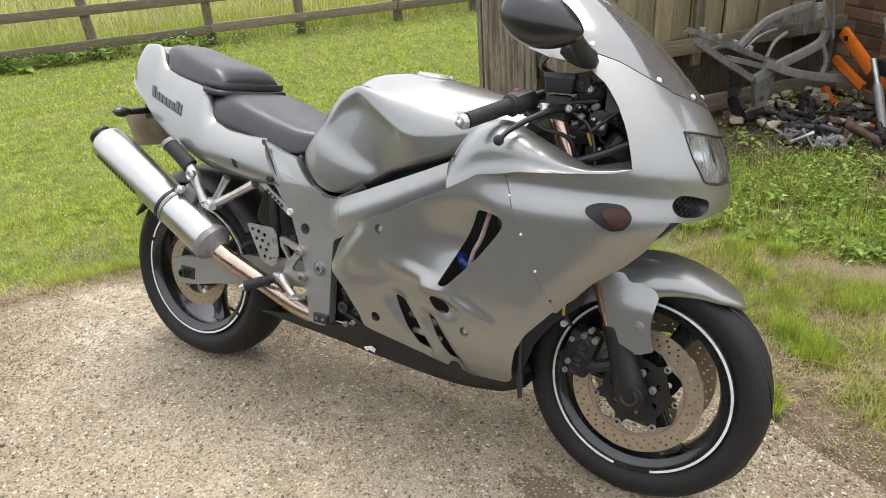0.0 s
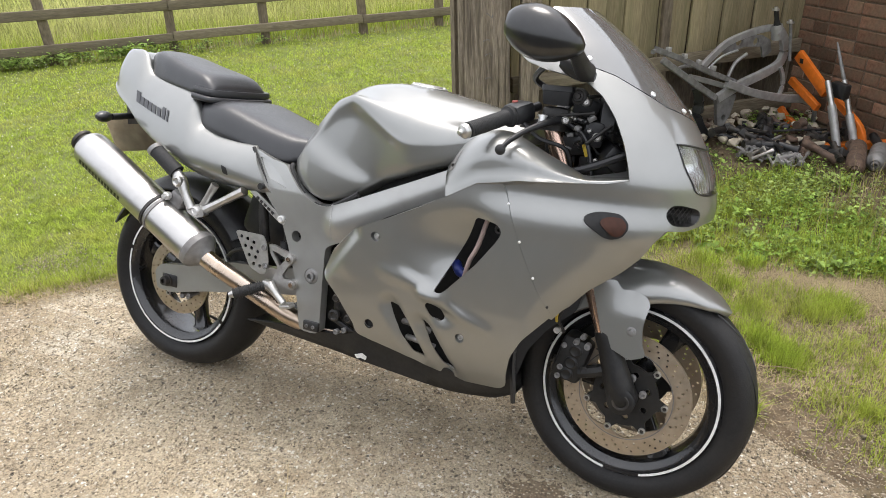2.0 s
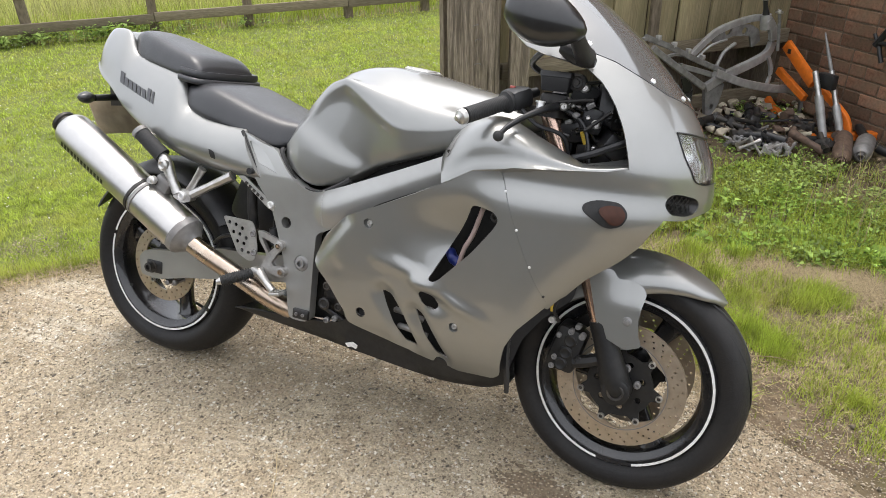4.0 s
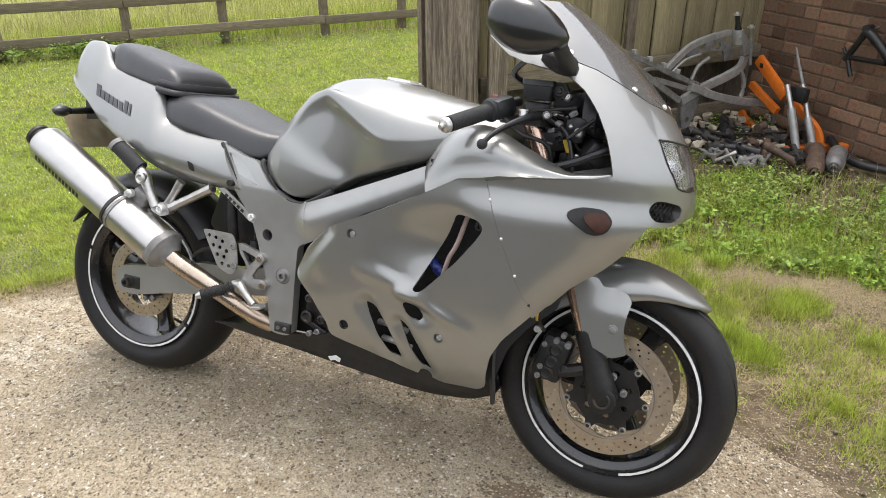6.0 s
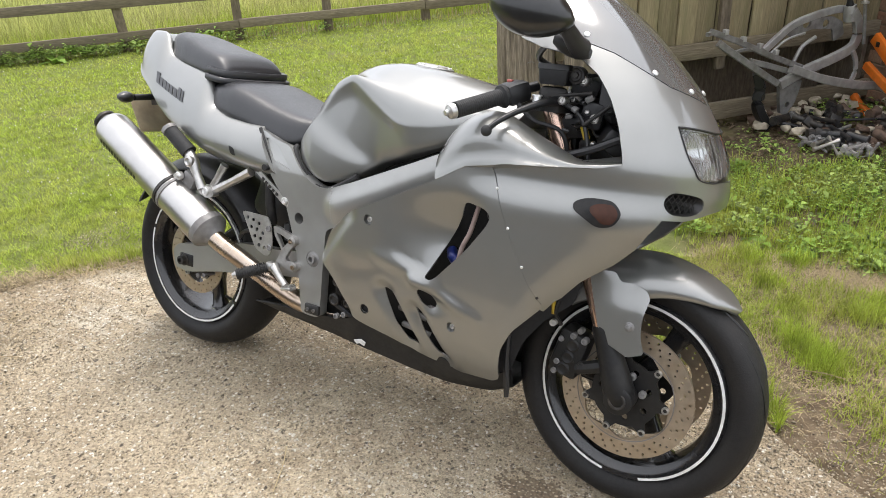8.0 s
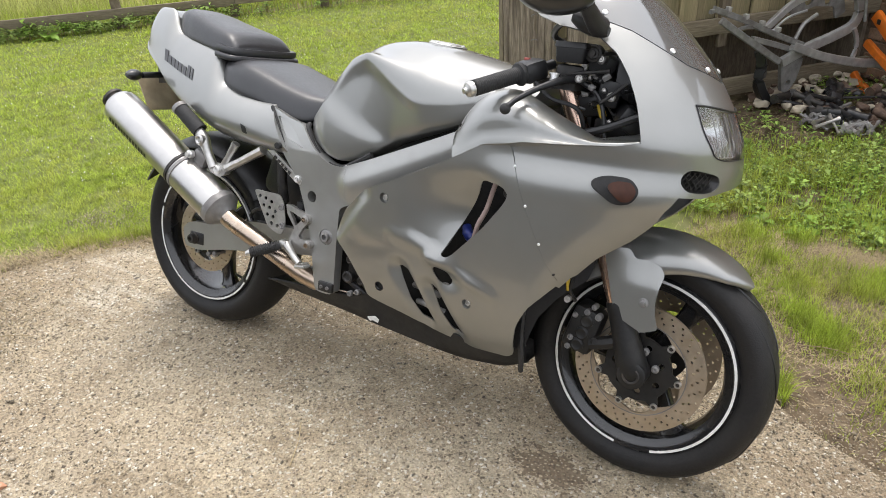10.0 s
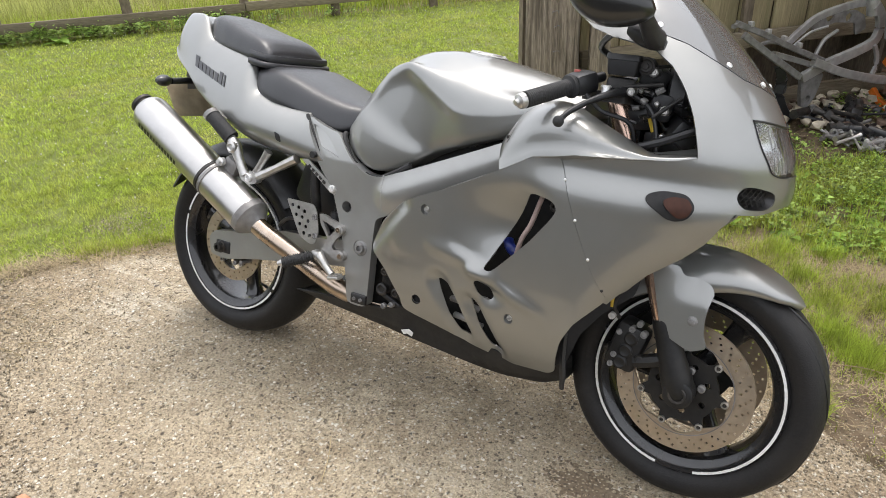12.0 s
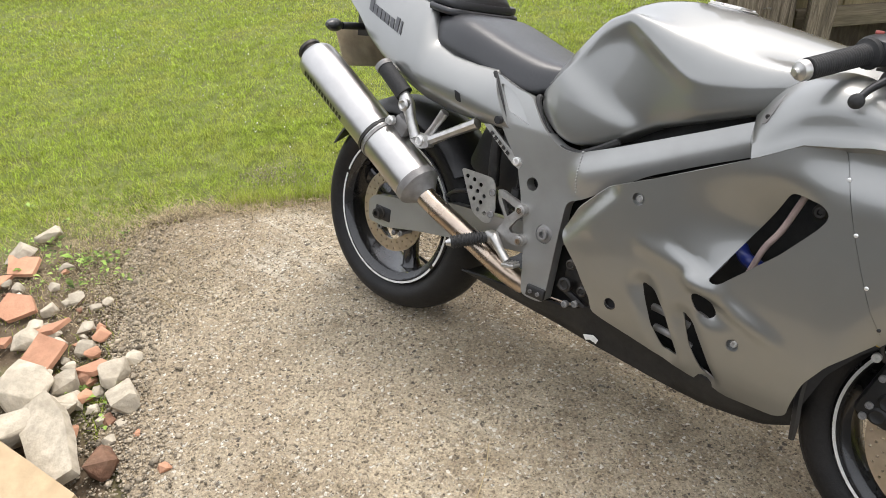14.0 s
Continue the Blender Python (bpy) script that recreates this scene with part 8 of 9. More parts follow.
def dock_plant(name, x, y, n, L, seed, label):
    """A rosette of broad leaves, each leaf its own part."""
    rng = random.Random(seed)
    pl = thing(name, label, "plant", pose(x, y, -0.015))
    for i in range(n):
        a, e = 2 * math.pi * i / n + rng.uniform(-0.3, 0.3), radians(rng.uniform(15, 55))
        ln, wd = L * rng.uniform(0.7, 1.15), L * rng.uniform(0.16, 0.24)
        bm = bmesh.new()
        rows = []
        for t in np.linspace(0, 1, 7):
            c = Vector((math.cos(a), math.sin(a), 0)) * (ln * t * math.cos(e)) + Vector((0, 0, ln * (math.sin(e) * t - 0.55 * t * t)))
            s = Vector((-math.sin(a), math.cos(a), 0)) * (wd * (math.sin(math.pi * min(1, t * 0.92 + 0.06)) ** 0.8) * (1 + 0.15 * math.sin(t * 22)))
            rows.append([bm.verts.new(c - s + Vector((0, 0, 0.18 * s.length))), bm.verts.new(c), bm.verts.new(c + s + Vector((0, 0, 0.18 * s.length)))])
        for r0, r1 in zip(rows, rows[1:]):
            for j in (0, 1):
                bm.faces.new((r0[j], r0[j + 1], r1[j + 1], r1[j]))
        part("leaf", bm, M_DOCK, pl, sharp=90)


for i, (x, y, n, L) in enumerate(((1.77, 1.80, 5, 0.11), (1.50, 1.52, 8, 0.10), (1.66, 1.45, 7, 0.09), (2.16, 1.62, 7, 0.12), (2.28, 1.52, 7, 0.13), (1.42, 1.70, 6, 0.10))):
    dock_plant("dock_plant", x, y, n, L, 30 + i, "broad-leaved dock with curling pale green leaves")
dock_plant("dock_plant", -4.95, 2.55, 7, 0.21, 44, "large dock growing at the foot of the fence")

# ---- loose grit and leaves on the slab ----
def grit():
    xy = np.column_stack([GRNG.uniform(-1.2, 2.3, 110000), GRNG.uniform(-1.35, 0.5, 110000)])
    p = 0.20 + 0.8 * np.exp(-((xy[:, 1] - 0.30) / 0.10) ** 2) + 0.9 * np.exp(-(((xy[:, 0] + 0.75) / 0.30) ** 2 + ((xy[:, 1] + 0.45) / 0.22) ** 2))
    xy = xy[GRNG.uniform(0, 1, len(xy)) < p]
    v, t = [], []
    for x, y in xy:
        r = GRNG.uniform(0.0012, 0.0036) * (1 + (GRNG.uniform() < 0.03))
        z = 0.0005 + r * 0.2
        k = len(v)
        q = GRNG.uniform(0.6, 1.2, 6) * r
        v += [(x + q[0], y, z), (x, y + q[1], z), (x - q[2], y, z), (x, y - q[3], z), (x + q[0] * 0.2, y, z + q[4] * 0.8), (x, y, z - q[5])]
        t += [(k + a, k + b, k + c) for a, b, c in ((0, 1, 4), (1, 2, 4), (2, 3, 4), (3, 0, 4), (1, 0, 5), (2, 1, 5), (3, 2, 5), (0, 3, 5))]
    # clods and small stones on the bare earth
    for x, y in np.column_stack([GRNG.normal(2.05, 0.32, 2000), GRNG.normal(0.48, 0.16, 2000)]):
        if in_poly(np.array([[x, y]]), SLAB)[0]:
            continue
        r = GRNG.uniform(0.0012, 0.0042) * (1 + 1.8 * (GRNG.uniform() < 0.03))
        z = -0.019 + r * 0.3
        k = len(v)
        q = GRNG.uniform(0.6, 1.2, 6) * r
        v += [(x + q[0], y, z), (x, y + q[1], z), (x - q[2], y, z), (x, y - q[3], z), (x + q[0] * 0.2, y, z + q[4] * 0.8), (x, y, z - q[5])]
        t += [(k + a, k + b, k + c) for a, b, c in ((0, 1, 4), (1, 2, 4), (2, 3, 4), (3, 0, 4), (1, 0, 5), (2, 1, 5), (3, 2, 5), (0, 3, 5))]
    # crumbled edge beside the rubble and along the lawn
    run = [(-1.06, -0.28), (-0.90, -0.46), (-0.62, -0.62), (-0.42, -0.74), (-0.18, -0.88), (0.10, -0.95)]
    for _ in range(5200):
        i = int(GRNG.integers(0, len(run) - 1))
        f = GRNG.uniform()
        x = run[i][0] + (run[i + 1][0] - run[i][0]) * f + GRNG.normal(0, 0.07)
        y = run[i][1] + (run[i + 1][1] - run[i][1]) * f + GRNG.normal(0, 0.07)
        r = GRNG.uniform(0.0015, 0.006) * (1 + 1.2 * (GRNG.uniform() < 0.05))
        z = r * 0.3 - (0.0 if in_poly(np.array([[x, y]]), SLAB)[0] else 0.012)
        k = len(v)
        q = GRNG.uniform(0.6, 1.2, 6) * r
        v += [(x + q[0], y, z), (x, y + q[1], z), (x - q[2], y, z), (x, y - q[3], z), (x + q[0] * 0.2, y, z + q[4] * 0.8), (x, y, z - q[5])]
        t += [(k + a, k + b, k + c) for a, b, c in ((0, 1, 4), (1, 2, 4), (2, 3, 4), (3, 0, 4), (1, 0, 5), (2, 1, 5), (3, 2, 5), (0, 3, 5))]
    raw_mesh("loose_grit", v, t, M_PEBBLE, "loose grit and small stones on the concrete", "gravel")


grit()
for i, (x, y, a, L) in enumerate(((1.80, 0.64, -40, 0.11), (1.74, 0.70, 10, 0.14), (1.86, 0.60, -10, 0.05), (1.70, 0.95, 160, 0.09), (0.60, -0.28, -60, 0.16), (-0.60, -0.45, 30, 0.12), (-0.66, -0.50, 5, 0.15))):
    bm = bmesh.new()
    d = Vector((math.cos(radians(a)), math.sin(radians(a)), 0))
    tube(bm, [Vector((x, y, 0.006)), Vector((x, y, 0.010)) + d * L * 0.5 + Vector((0.006, 0.004, 0)), Vector((x, y, 0.004)) + d * L], 0.0016, 6, 4)
    tagged(part("twig", bm, M_DRYGRASS), "thin dry pale twig lying on the ground", "twig", "scattered twigs")


# ---- rubble beside the slab ----
def rock(name, x, y, s, seed, material, label, category, group, flat=0.7, z=0.0):
    rng = random.Random(seed)
    bm = bmesh.new()
    for _ in range(16):
        d = Vector((rng.gauss(0, 1), rng.gauss(0, 1), rng.gauss(0, 1))).normalized()
        d /= max(abs(d.x), abs(d.y), abs(d.z)) ** 0.75
        bm.verts.new(Vector((d.x * s[0], d.y * s[1], d.z * s[2])) * rng.uniform(0.85, 1.0))
    r = bmesh.ops.convex_hull(bm, input=bm.verts)
    bmesh.ops.delete(bm, geom=[g for g in r["geom_interior"] if isinstance(g, bmesh.types.BMVert)], context="VERTS")
    bmesh.ops.bevel(bm, geom=bm.edges[:], offset=0.055 * min(s), segments=2, affect="EDGES", profile=0.6, clamp_overlap=True)
    low = min(v.co.z for v in bm.verts)
    for v in bm.verts:
        v.co.z -= low
        v.co += v.co * 0.05 * noise.noise(v.co * 40)
    ob = part(name, bm, material, None, sharp=30)
    ob.matrix_world = pose(x, y, z - 0.012, 0, 0, rng.uniform(0, 360))
    return tagged(ob, label, category, group)


def shard(x, y, size, tilt, turn_deg, seed, z=0.012):
    rng = random.Random(seed)
    pts = []
    k = rng.choice((3, 4, 4, 5))
    for i in range(k):
        a = 2 * math.pi * (i + rng.uniform(-0.25, 0.25)) / k
        pts.append((size * rng.uniform(0.7, 1.25) * math.cos(a), size * 0.8 * rng.uniform(0.65, 1.2) * math.sin(a)))
    bm = bmesh.new()
    panel(bm, fillet(pts, 0.004, 2), [], lambda u, v: (u, v, 0.08 * u * u / size), thick=0.014, step=0.03)
    ob = part("tile_shard", bm, M_TERRA, None, sharp=30)
    ob.matrix_world = pose(x, y, z + 0.4 * size * abs(math.sin(radians(tilt))), tilt, tilt * 0.4, turn_deg)
    tagged(ob, "broken orange terracotta tile piece on the rubble", "tile", "terracotta shards")


for i, (x, y, s, tl, tr) in enumerate(((-0.905, -0.825, 0.080, 22, 20), (-0.718, -0.789, 0.055, -18, 70), (-0.560, -0.887, 0.090, 16, -20), (-0.428, -0.791, 0.062, -20, 40), (-1.150, -0.700, 0.075, 14, 0), (-1.006, -0.880, 0.07, 25, 130), (-0.776, -0.926, 0.05, 10, 210), (-1.121, -0.840, 0.08, 20, 100))):
    shard(x, y, s * 1.12, tl * 0.8, tr, 50 + i)
for i, (x, y, sx, sy, sz, mt) in enumerate((
        (-0.457, -0.954, 0.082, 0.070, 0.055, M_STONE), (-0.355, -0.766, 0.055, 0.042, 0.036, M_STONE), (-0.240, -0.790, 0.058, 0.045, 0.036, M_STONE), (-0.424, -0.870, 0.050, 0.042, 0.034, M_STONE),
        (-0.065, -0.925, 0.050, 0.042, 0.036, M_BRICK), (-0.308, -0.990, 0.110, 0.060, 0.050, M_STONE), (-0.348, -0.890, 0.050, 0.038, 0.026, M_STONE), (0.057, -0.835, 0.020, 0.016, 0.013, M_TERRA),
        (-1.330, -0.555, 0.055, 0.045, 0.030, M_STONE), (-1.236, -0.680, 0.06, 0.05, 0.035, M_STONE), (-0.718, -0.859, 0.045, 0.04, 0.03, M_STONE), (-0.544, -0.760, 0.035, 0.03, 0.022, M_STONE),
        (-0.381, -0.938, 0.035, 0.03, 0.022, M_STONE), (-0.384, -0.689, 0.030, 0.025, 0.02, M_STONE), (-0.207, -0.850, 0.022, 0.02, 0.014, M_BRICK), (-0.173, -0.830, 0.016, 0.015, 0.012, M_STONE),
        (-0.140, -0.880, 0.022, 0.018, 0.014, M_STONE), (-0.281, -0.860, 0.02, 0.018, 0.012, M_STONE), (-0.107, -0.820, 0.014, 0.012, 0.01, M_TERRA), (-0.395, -0.812, 0.025, 0.02, 0.016, M_TERRA),
        (-0.574, -1.063, 0.09, 0.07, 0.05, M_STONE), (-0.761, -1.044, 0.07, 0.06, 0.045, M_STONE), (-0.410, -1.116, 0.10, 0.07, 0.05, M_STONE), (-0.905, -0.980, 0.06, 0.05, 0.04, M_STONE), (-0.948, -0.680, 0.030, 0.025, 0.018, M_STONE),
        (-0.833, -0.692, 0.02, 0.02, 0.014, M_STONE), (-0.618, -0.678, 0.018, 0.016, 0.012, M_TERRA), (-0.733, -0.641, 0.022, 0.018, 0.012, M_STONE), (-1.049, -0.600, 0.03, 0.02, 0.016, M_STONE))):
    lab = {"pale_rubble_stone": "pale angular lump of broken stone rubble", "red_brick": "broken lump of red brick in the rubble", "broken_terracotta": "small chip of orange terracotta"}[mt.name]
    rock("rubble_stone", x, y, (sx, sy, sz), 100 + i, mt, lab, "stone", "rubble stones")
rng = random.Random(91)
for i in range(46):     # smaller pieces packed between
    f = rng.random()
    x, y = -1.15 + 1.05 * f + rng.gauss(0, 0.05), -0.66 - 0.20 * f + rng.gauss(0, 0.09) - 0.06
    if inside((x, y), SLAB):
        continue
    s = rng.uniform(0.012, 0.034)
    mt = rng.choice((M_STONE, M_STONE, M_STONE, M_TERRA, M_BRICK))
    rock("rubble_stone", x, y, (s, s * rng.uniform(0.6, 0.9), s * rng.uniform(0.45, 0.7)), 500 + i, mt, {"pale_rubble_stone": "small pale chip of broken stone", "red_brick": "small crumb of red brick", "broken_terracotta": "small chip of orange terracotta"}[mt.name], "stone", "rubble stones", z=0.002)
bm = bmesh.new()
panel(bm, fillet([(-0.14, -0.05), (0.13, -0.06), (0.15, 0.03), (-0.02, 0.06), (-0.13, 0.045)], 0.006, 2), [], lambda u, v: (u, v, 0.006 * noise.noise((u * 20, v * 20, 1))), thick=0.028, step=0.02)
ob = part("stone_slab", bm, M_STONE, None, "flat grey stone slab lying on the rubble")
ob.matrix_world = pose(-0.19, -0.995, 0.075, 24, 6, -10)
bm = bmesh.new()
panel(bm, fillet([(-0.22, -0.10), (0.20, -0.11), (0.20, 0.09), (-0.22, 0.10)], 0.005, 2), [], lambda u, v: (u, v, 0.003 * noise.noise((u * 14, v * 14, 4))), thick=0.022, step=0.02)
tl = part("tan_tile", bm, M_TAN, None, sharp=30)
tl.matrix_world = pose(-0.125, -1.15, 0.078, 10, 3, 12)
tagged(tl, "large tan stone tile with a pale broken edge", "tile")
tagged(ob, category="stone")
leafy("rubble_weeds", [(GRNG.normal(-1.02, 0.18), GRNG.normal(-0.58, 0.09), 0.03) for _ in range(55)] + [(GRNG.normal(-0.36, 0.06), GRNG.normal(-0.84, 0.05), 0.02) for _ in range(14)], (4, 9), 0.022, M_WEED, "small grey-green weeds among the rubble", 61)
n = 5200
xy = np.column_stack([GRNG.normal(-0.98, 0.28, n), GRNG.normal(-0.42, 0.20, n)])
blades("rubble_straw", xy, np.full(n, -0.006), GRNG.uniform(0.015, 0.06, n), np.full(n, 0.0017), 0.99, M_DRYGRASS, "dry straw among the rubble", "dry grass", 62, 0.9)


# ---- scrap heap by the walls ----
def strut(name, pts, r, material, parent, label="", seg=8, flat=None):
    bm = bmesh.new()
    tube(bm, [Vector(p) for p in pts], r, seg, 5)
    return part(name, bm, material, parent, label, sharp=60)


def beam(name, pts, wd, ht, material, parent, label=""):
    """A square-section bar along points, upright."""
    bm = bmesh.new()
    path = spline(pts, 5)
    secs = []
    for i, p in enumerate(path):
        d = (path[min(i + 1, len(path) - 1)] - path[max(0, i - 1)]).normalized()
        s = d.cross(Vector((0, 0, 1))).normalized()
        u = s.cross(d)
        secs.append([p + s * a * wd / 2 + u * b * ht / 2 for a, b in ((-1, -0.8), (-0.8, -1), (0.8, -1), (1, -0.8), (1, 0.8), (0.8, 1), (-0.8, 1), (-1, 0.8))])
    loft(bm, secs)
    return part(name, bm, material, parent, label, sharp=28)


def scrap_frame():
    f = thing("scrap_chassis", "bare dull alloy motorcycle chassis leaning in the scrap", "scrap metal", pose(0, 0, 0))
    beam("near_spar", [(1.575, 3.232, 0.612), (1.610, 3.272, 0.548), (1.620, 3.284, 0.480), (1.604, 3.264, 0.415), (1.536, 3.182, 0.373), (1.417, 3.041, 0.325), (1.316, 2.92, 0.266)], 0.030, 0.052, M_OLDALLOY, f, "curved near frame spar")
    beam("far_spar", [(1.573, 3.300, 0.600), (1.519, 3.256, 0.617), (1.433, 3.154, 0.606), (1.329, 3.029, 0.570), (1.265, 2.953, 0.510), (1.216, 2.894, 0.449)], 0.024, 0.038, M_OLDALLOY, f, "curved far frame spar")
    bm = bmesh.new()
    panel(bm, fillet([(-0.20, 0.0), (-0.04, 0.045), (0.125, 0.038), (0.195, 0.003), (0.222, -0.068), (0.158, -0.100), (0.135, -0.030), (0.0, -0.015), (-0.14, -0.045)], 0.012, 3), [circle2((-0.048, 0.019), 0.026), circle2((0.083, 0.004), 0.022)], lambda u, v: Vector((1.45 - 0.038 + 0.643 * u, 3.08 + 0.032 + 0.766 * u, 0.547 + v)), thick=0.012, step=0.03)
    part("spar_web", bm, M_GREYSTEEL, f, "dark pierced inner web of the spar")
    strut("headstock", [(1.570, 3.250, 0.555), (1.565, 3.247, 0.60), (1.560, 3.242, 0.640)], [0.030, 0.034, 0.030], M_OLDALLOY, f, "", 14)
    strut("steering_stem", [(1.560, 3.242, 0.631), (1.552, 3.233, 0.670), (1.540, 3.218, 0.728)], [0.024, 0.014, 0.013], M_BLACK, f, "", 10)
    bm = bmesh.new()
    lathe(bm, [(-0.006, 0.020), (0.004, 0.020), (0.006, 0.012), (0.014, 0.011), (0.016, 0.006)], Matrix.Translation((1.538, 3.215, 0.728)), 12)
    part("stem_nut", bm, M_ALLOY, f)
    strut("threaded_rod", [(1.660, 3.252, 0.44), (1.639, 3.227, 0.589), (1.627, 3.213, 0.664)], 0.009, M_GREYSTEEL, f)
    bm = bmesh.new()
    lathe(bm, [(-0.006, 0.021), (0.004, 0.021), (0.006, 0.012), (0.014, 0.011), (0.016, 0.006)], Matrix.Translation((1.626, 3.212, 0.662)), 12)
    part("rod_nut", bm, M_ALLOY, f)
    bm = bmesh.new()
    panel(bm, fillet([(0, 0.01), (0.15, 0.01), (0.14, -0.06), (0.125, -0.115), (0.085, -0.175), (0.04, -0.17), (0.02, -0.09)], 0.015, 3), [circle2((0.075, -0.12), 0.016)], lambda u, v: Vector((1.316 + 0.643 * u, 2.92 + 0.766 * u, 0.266 + v)), thick=0.025, step=0.05)
    part("pivot_plate", bm, M_GREYSTEEL, f, "pierced swingarm pivot plate")
    beam("subframe_rail", [(1.009, 2.507, 0.611), (1.129, 2.651, 0.537), (1.251, 2.796, 0.451), (1.399, 2.972, 0.357)], 0.022, 0.030, M_GREYSTEEL, f, "grey steel subframe rail")
    beam("subframe_rail", [(1.357, 2.922, 0.360), (1.503, 3.097, 0.273), (1.669, 3.295, 0.205), (1.782, 3.428, 0.175), (1.863, 3.525, 0.111)], 0.030, 0.046, M_OLDALLOY, f, "dull alloy subframe plate")
    beam("subframe_rail", [(1.05, 2.52, 0.555), (1.106, 2.576, 0.500), (1.205, 2.694, 0.402), (1.315, 2.826, 0.296)], 0.022, 0.034, M_GREYSTEEL, f)
    beam("cross_brace", [(1.17, 2.793, 0.411), (1.263, 2.904, 0.366), (1.347, 3.004, 0.321)], 0.03, 0.030, M_OLDALLOY, f)
    beam("cross_brace", [(1.00, 2.48, 0.60), (1.02, 2.54, 0.60), (1.04, 2.59, 0.58)], 0.02, 0.02, M_GREYSTEEL, f)
    beam("cross_brace", [(1.11, 2.60, 0.49), (1.15, 2.66, 0.50), (1.19, 2.74, 0.48)], 0.016, 0.016, M_GREYSTEEL, f)
    beam("down_tube", [(1.616, 3.250, 0.40), (1.640, 3.278, 0.335), (1.645, 3.281, 0.267), (1.631, 3.264, 0.215)], 0.018, 0.022, M_OLDALLOY, f)
    strut("inner_strut", [(1.347, 3.081, 0.355), (1.375, 3.115, 0.436), (1.426, 3.176, 0.478)], 0.011, M_OLDALLOY, f)
    strut("inner_strut", [(1.246, 2.915, 0.433), (1.304, 2.984, 0.493), (1.38, 3.074, 0.516)], 0.007, M_OLDALLOY, f)
    for s in (0.15, 0.34, 0.52, 0.70):
        c = Vector((1.009, 2.507, 0.611)).lerp(Vector((1.399, 2.972, 0.357)), s)
        bm = bmesh.new()
        box(bm, c + Vector((0, 0, 0.026)), (0.022, 0.028, 0.026), Matrix.Rotation(radians(50), 4, "Z"), 0.003)
        part("tab", bm, M_OLDALLOY, f)
    strut("leg", [(1.395, 3.005, 0.10), (1.40, 3.01, 0.04), (1.40, 3.01, -0.02)], 0.016, M_GREYSTEEL, f)
    strut("leg", [(1.855, 3.515, 0.12), (1.86, 3.52, 0.05), (1.862, 3.525, -0.02)], 0.014, M_GREYSTEEL, f)
    p = thing("rubber_inner_guard", "dented black plastic guard standing on the rubble", "scrap part", pose(0, 0, 0))
    beam("guard", [(1.20, 2.88, 0.33), (1.226, 2.885, 0.25), (1.23, 2.88, 0.14), (1.285, 2.945, 0.02)], 0.055, 0.05, M_BLACK, p)


scrap_frame()


def orange_hoist():
    o = thing("engine_hoist", "bent orange painted steel stand lying against the bricks", "scrap steel", pose(0, 0, 0))
    beam("channel", [(1.705, 3.42, 0.445), (1.765, 3.355, 0.388), (1.825, 3.29, 0.331), (1.885, 3.225, 0.274)], 0.03, 0.066, M_ORANGE, o)
    beam("channel", [(1.69, 3.44, 0.285), (1.76, 3.36, 0.24), (1.86, 3.255, 0.175)], 0.03, 0.045, M_ORANGE, o)
    beam("channel", [(1.895, 3.285, 0.275), (1.98, 3.19, 0.21), (2.08, 3.09, 0.13), (2.12, 3.07, 0.02)], 0.03, 0.04, M_ORANGE, o)
    beam("base_bar", [(1.915, 2.995, 0.02), (2.15, 3.13, 0.02), (2.405, 3.275, 0.02)], 0.05, 0.045, M_ORANGE, o, "flat orange foot bar")
    beam("base_bar", [(1.66, 3.46, 0.10), (1.70, 3.42, 0.06), (1.76, 3.38, 0.02)], 0.03, 0.04, M_ORANGE, o)
    bm = bmesh.new()
    box(bm, (1.735, 3.385, 0.415), (0.03, 0.03, 0.03), Matrix.Rotation(radians(-47), 4, "Z"), 0.004)
    part("black_fitting", bm, M_BLACK, o)


orange_hoist()


def old_forks():
    f = thing("fork_pair", "pair of old chromed fork legs in a black clamp", "fork", pose(0, 0, 0))
    strut("fork_leg", [(1.873, 3.095, 0.375), (1.90, 3.06, 0.30), (1.918, 3.04, 0.25)], 0.016, M_ALLOY, f)
    strut("fork_slider", [(1.916, 3.043, 0.255), (1.94, 3.02, 0.18), (1.995, 2.965, 0.005)], [0.022, 0.024, 0.020], M_OLDALLOY, f)
    strut("fork_leg", [(1.885, 3.235, 0.563), (1.915, 3.20, 0.48), (1.957, 3.15, 0.372)], [0.004, 0.009, 0.011], M_GREYSTEEL, f)
    strut("fork_leg", [(1.957, 3.15, 0.372), (1.99, 3.11, 0.28), (2.018, 3.08, 0.197)], 0.015, M_ALLOY, f)
    strut("fork_slider", [(2.016, 3.083, 0.20), (2.045, 3.05, 0.12), (2.085, 3.01, 0.005)], [0.021, 0.023, 0.019], M_OLDALLOY, f)
    bm = bmesh.new()
    box(bm, (1.945, 3.10, 0.325), (0.11, 0.05, 0.085), Matrix.Rotation(radians(-47), 4, "Z"), 0.012)
    part("clamp", bm, M_BLACK, f, "black fork clamp")


old_forks()


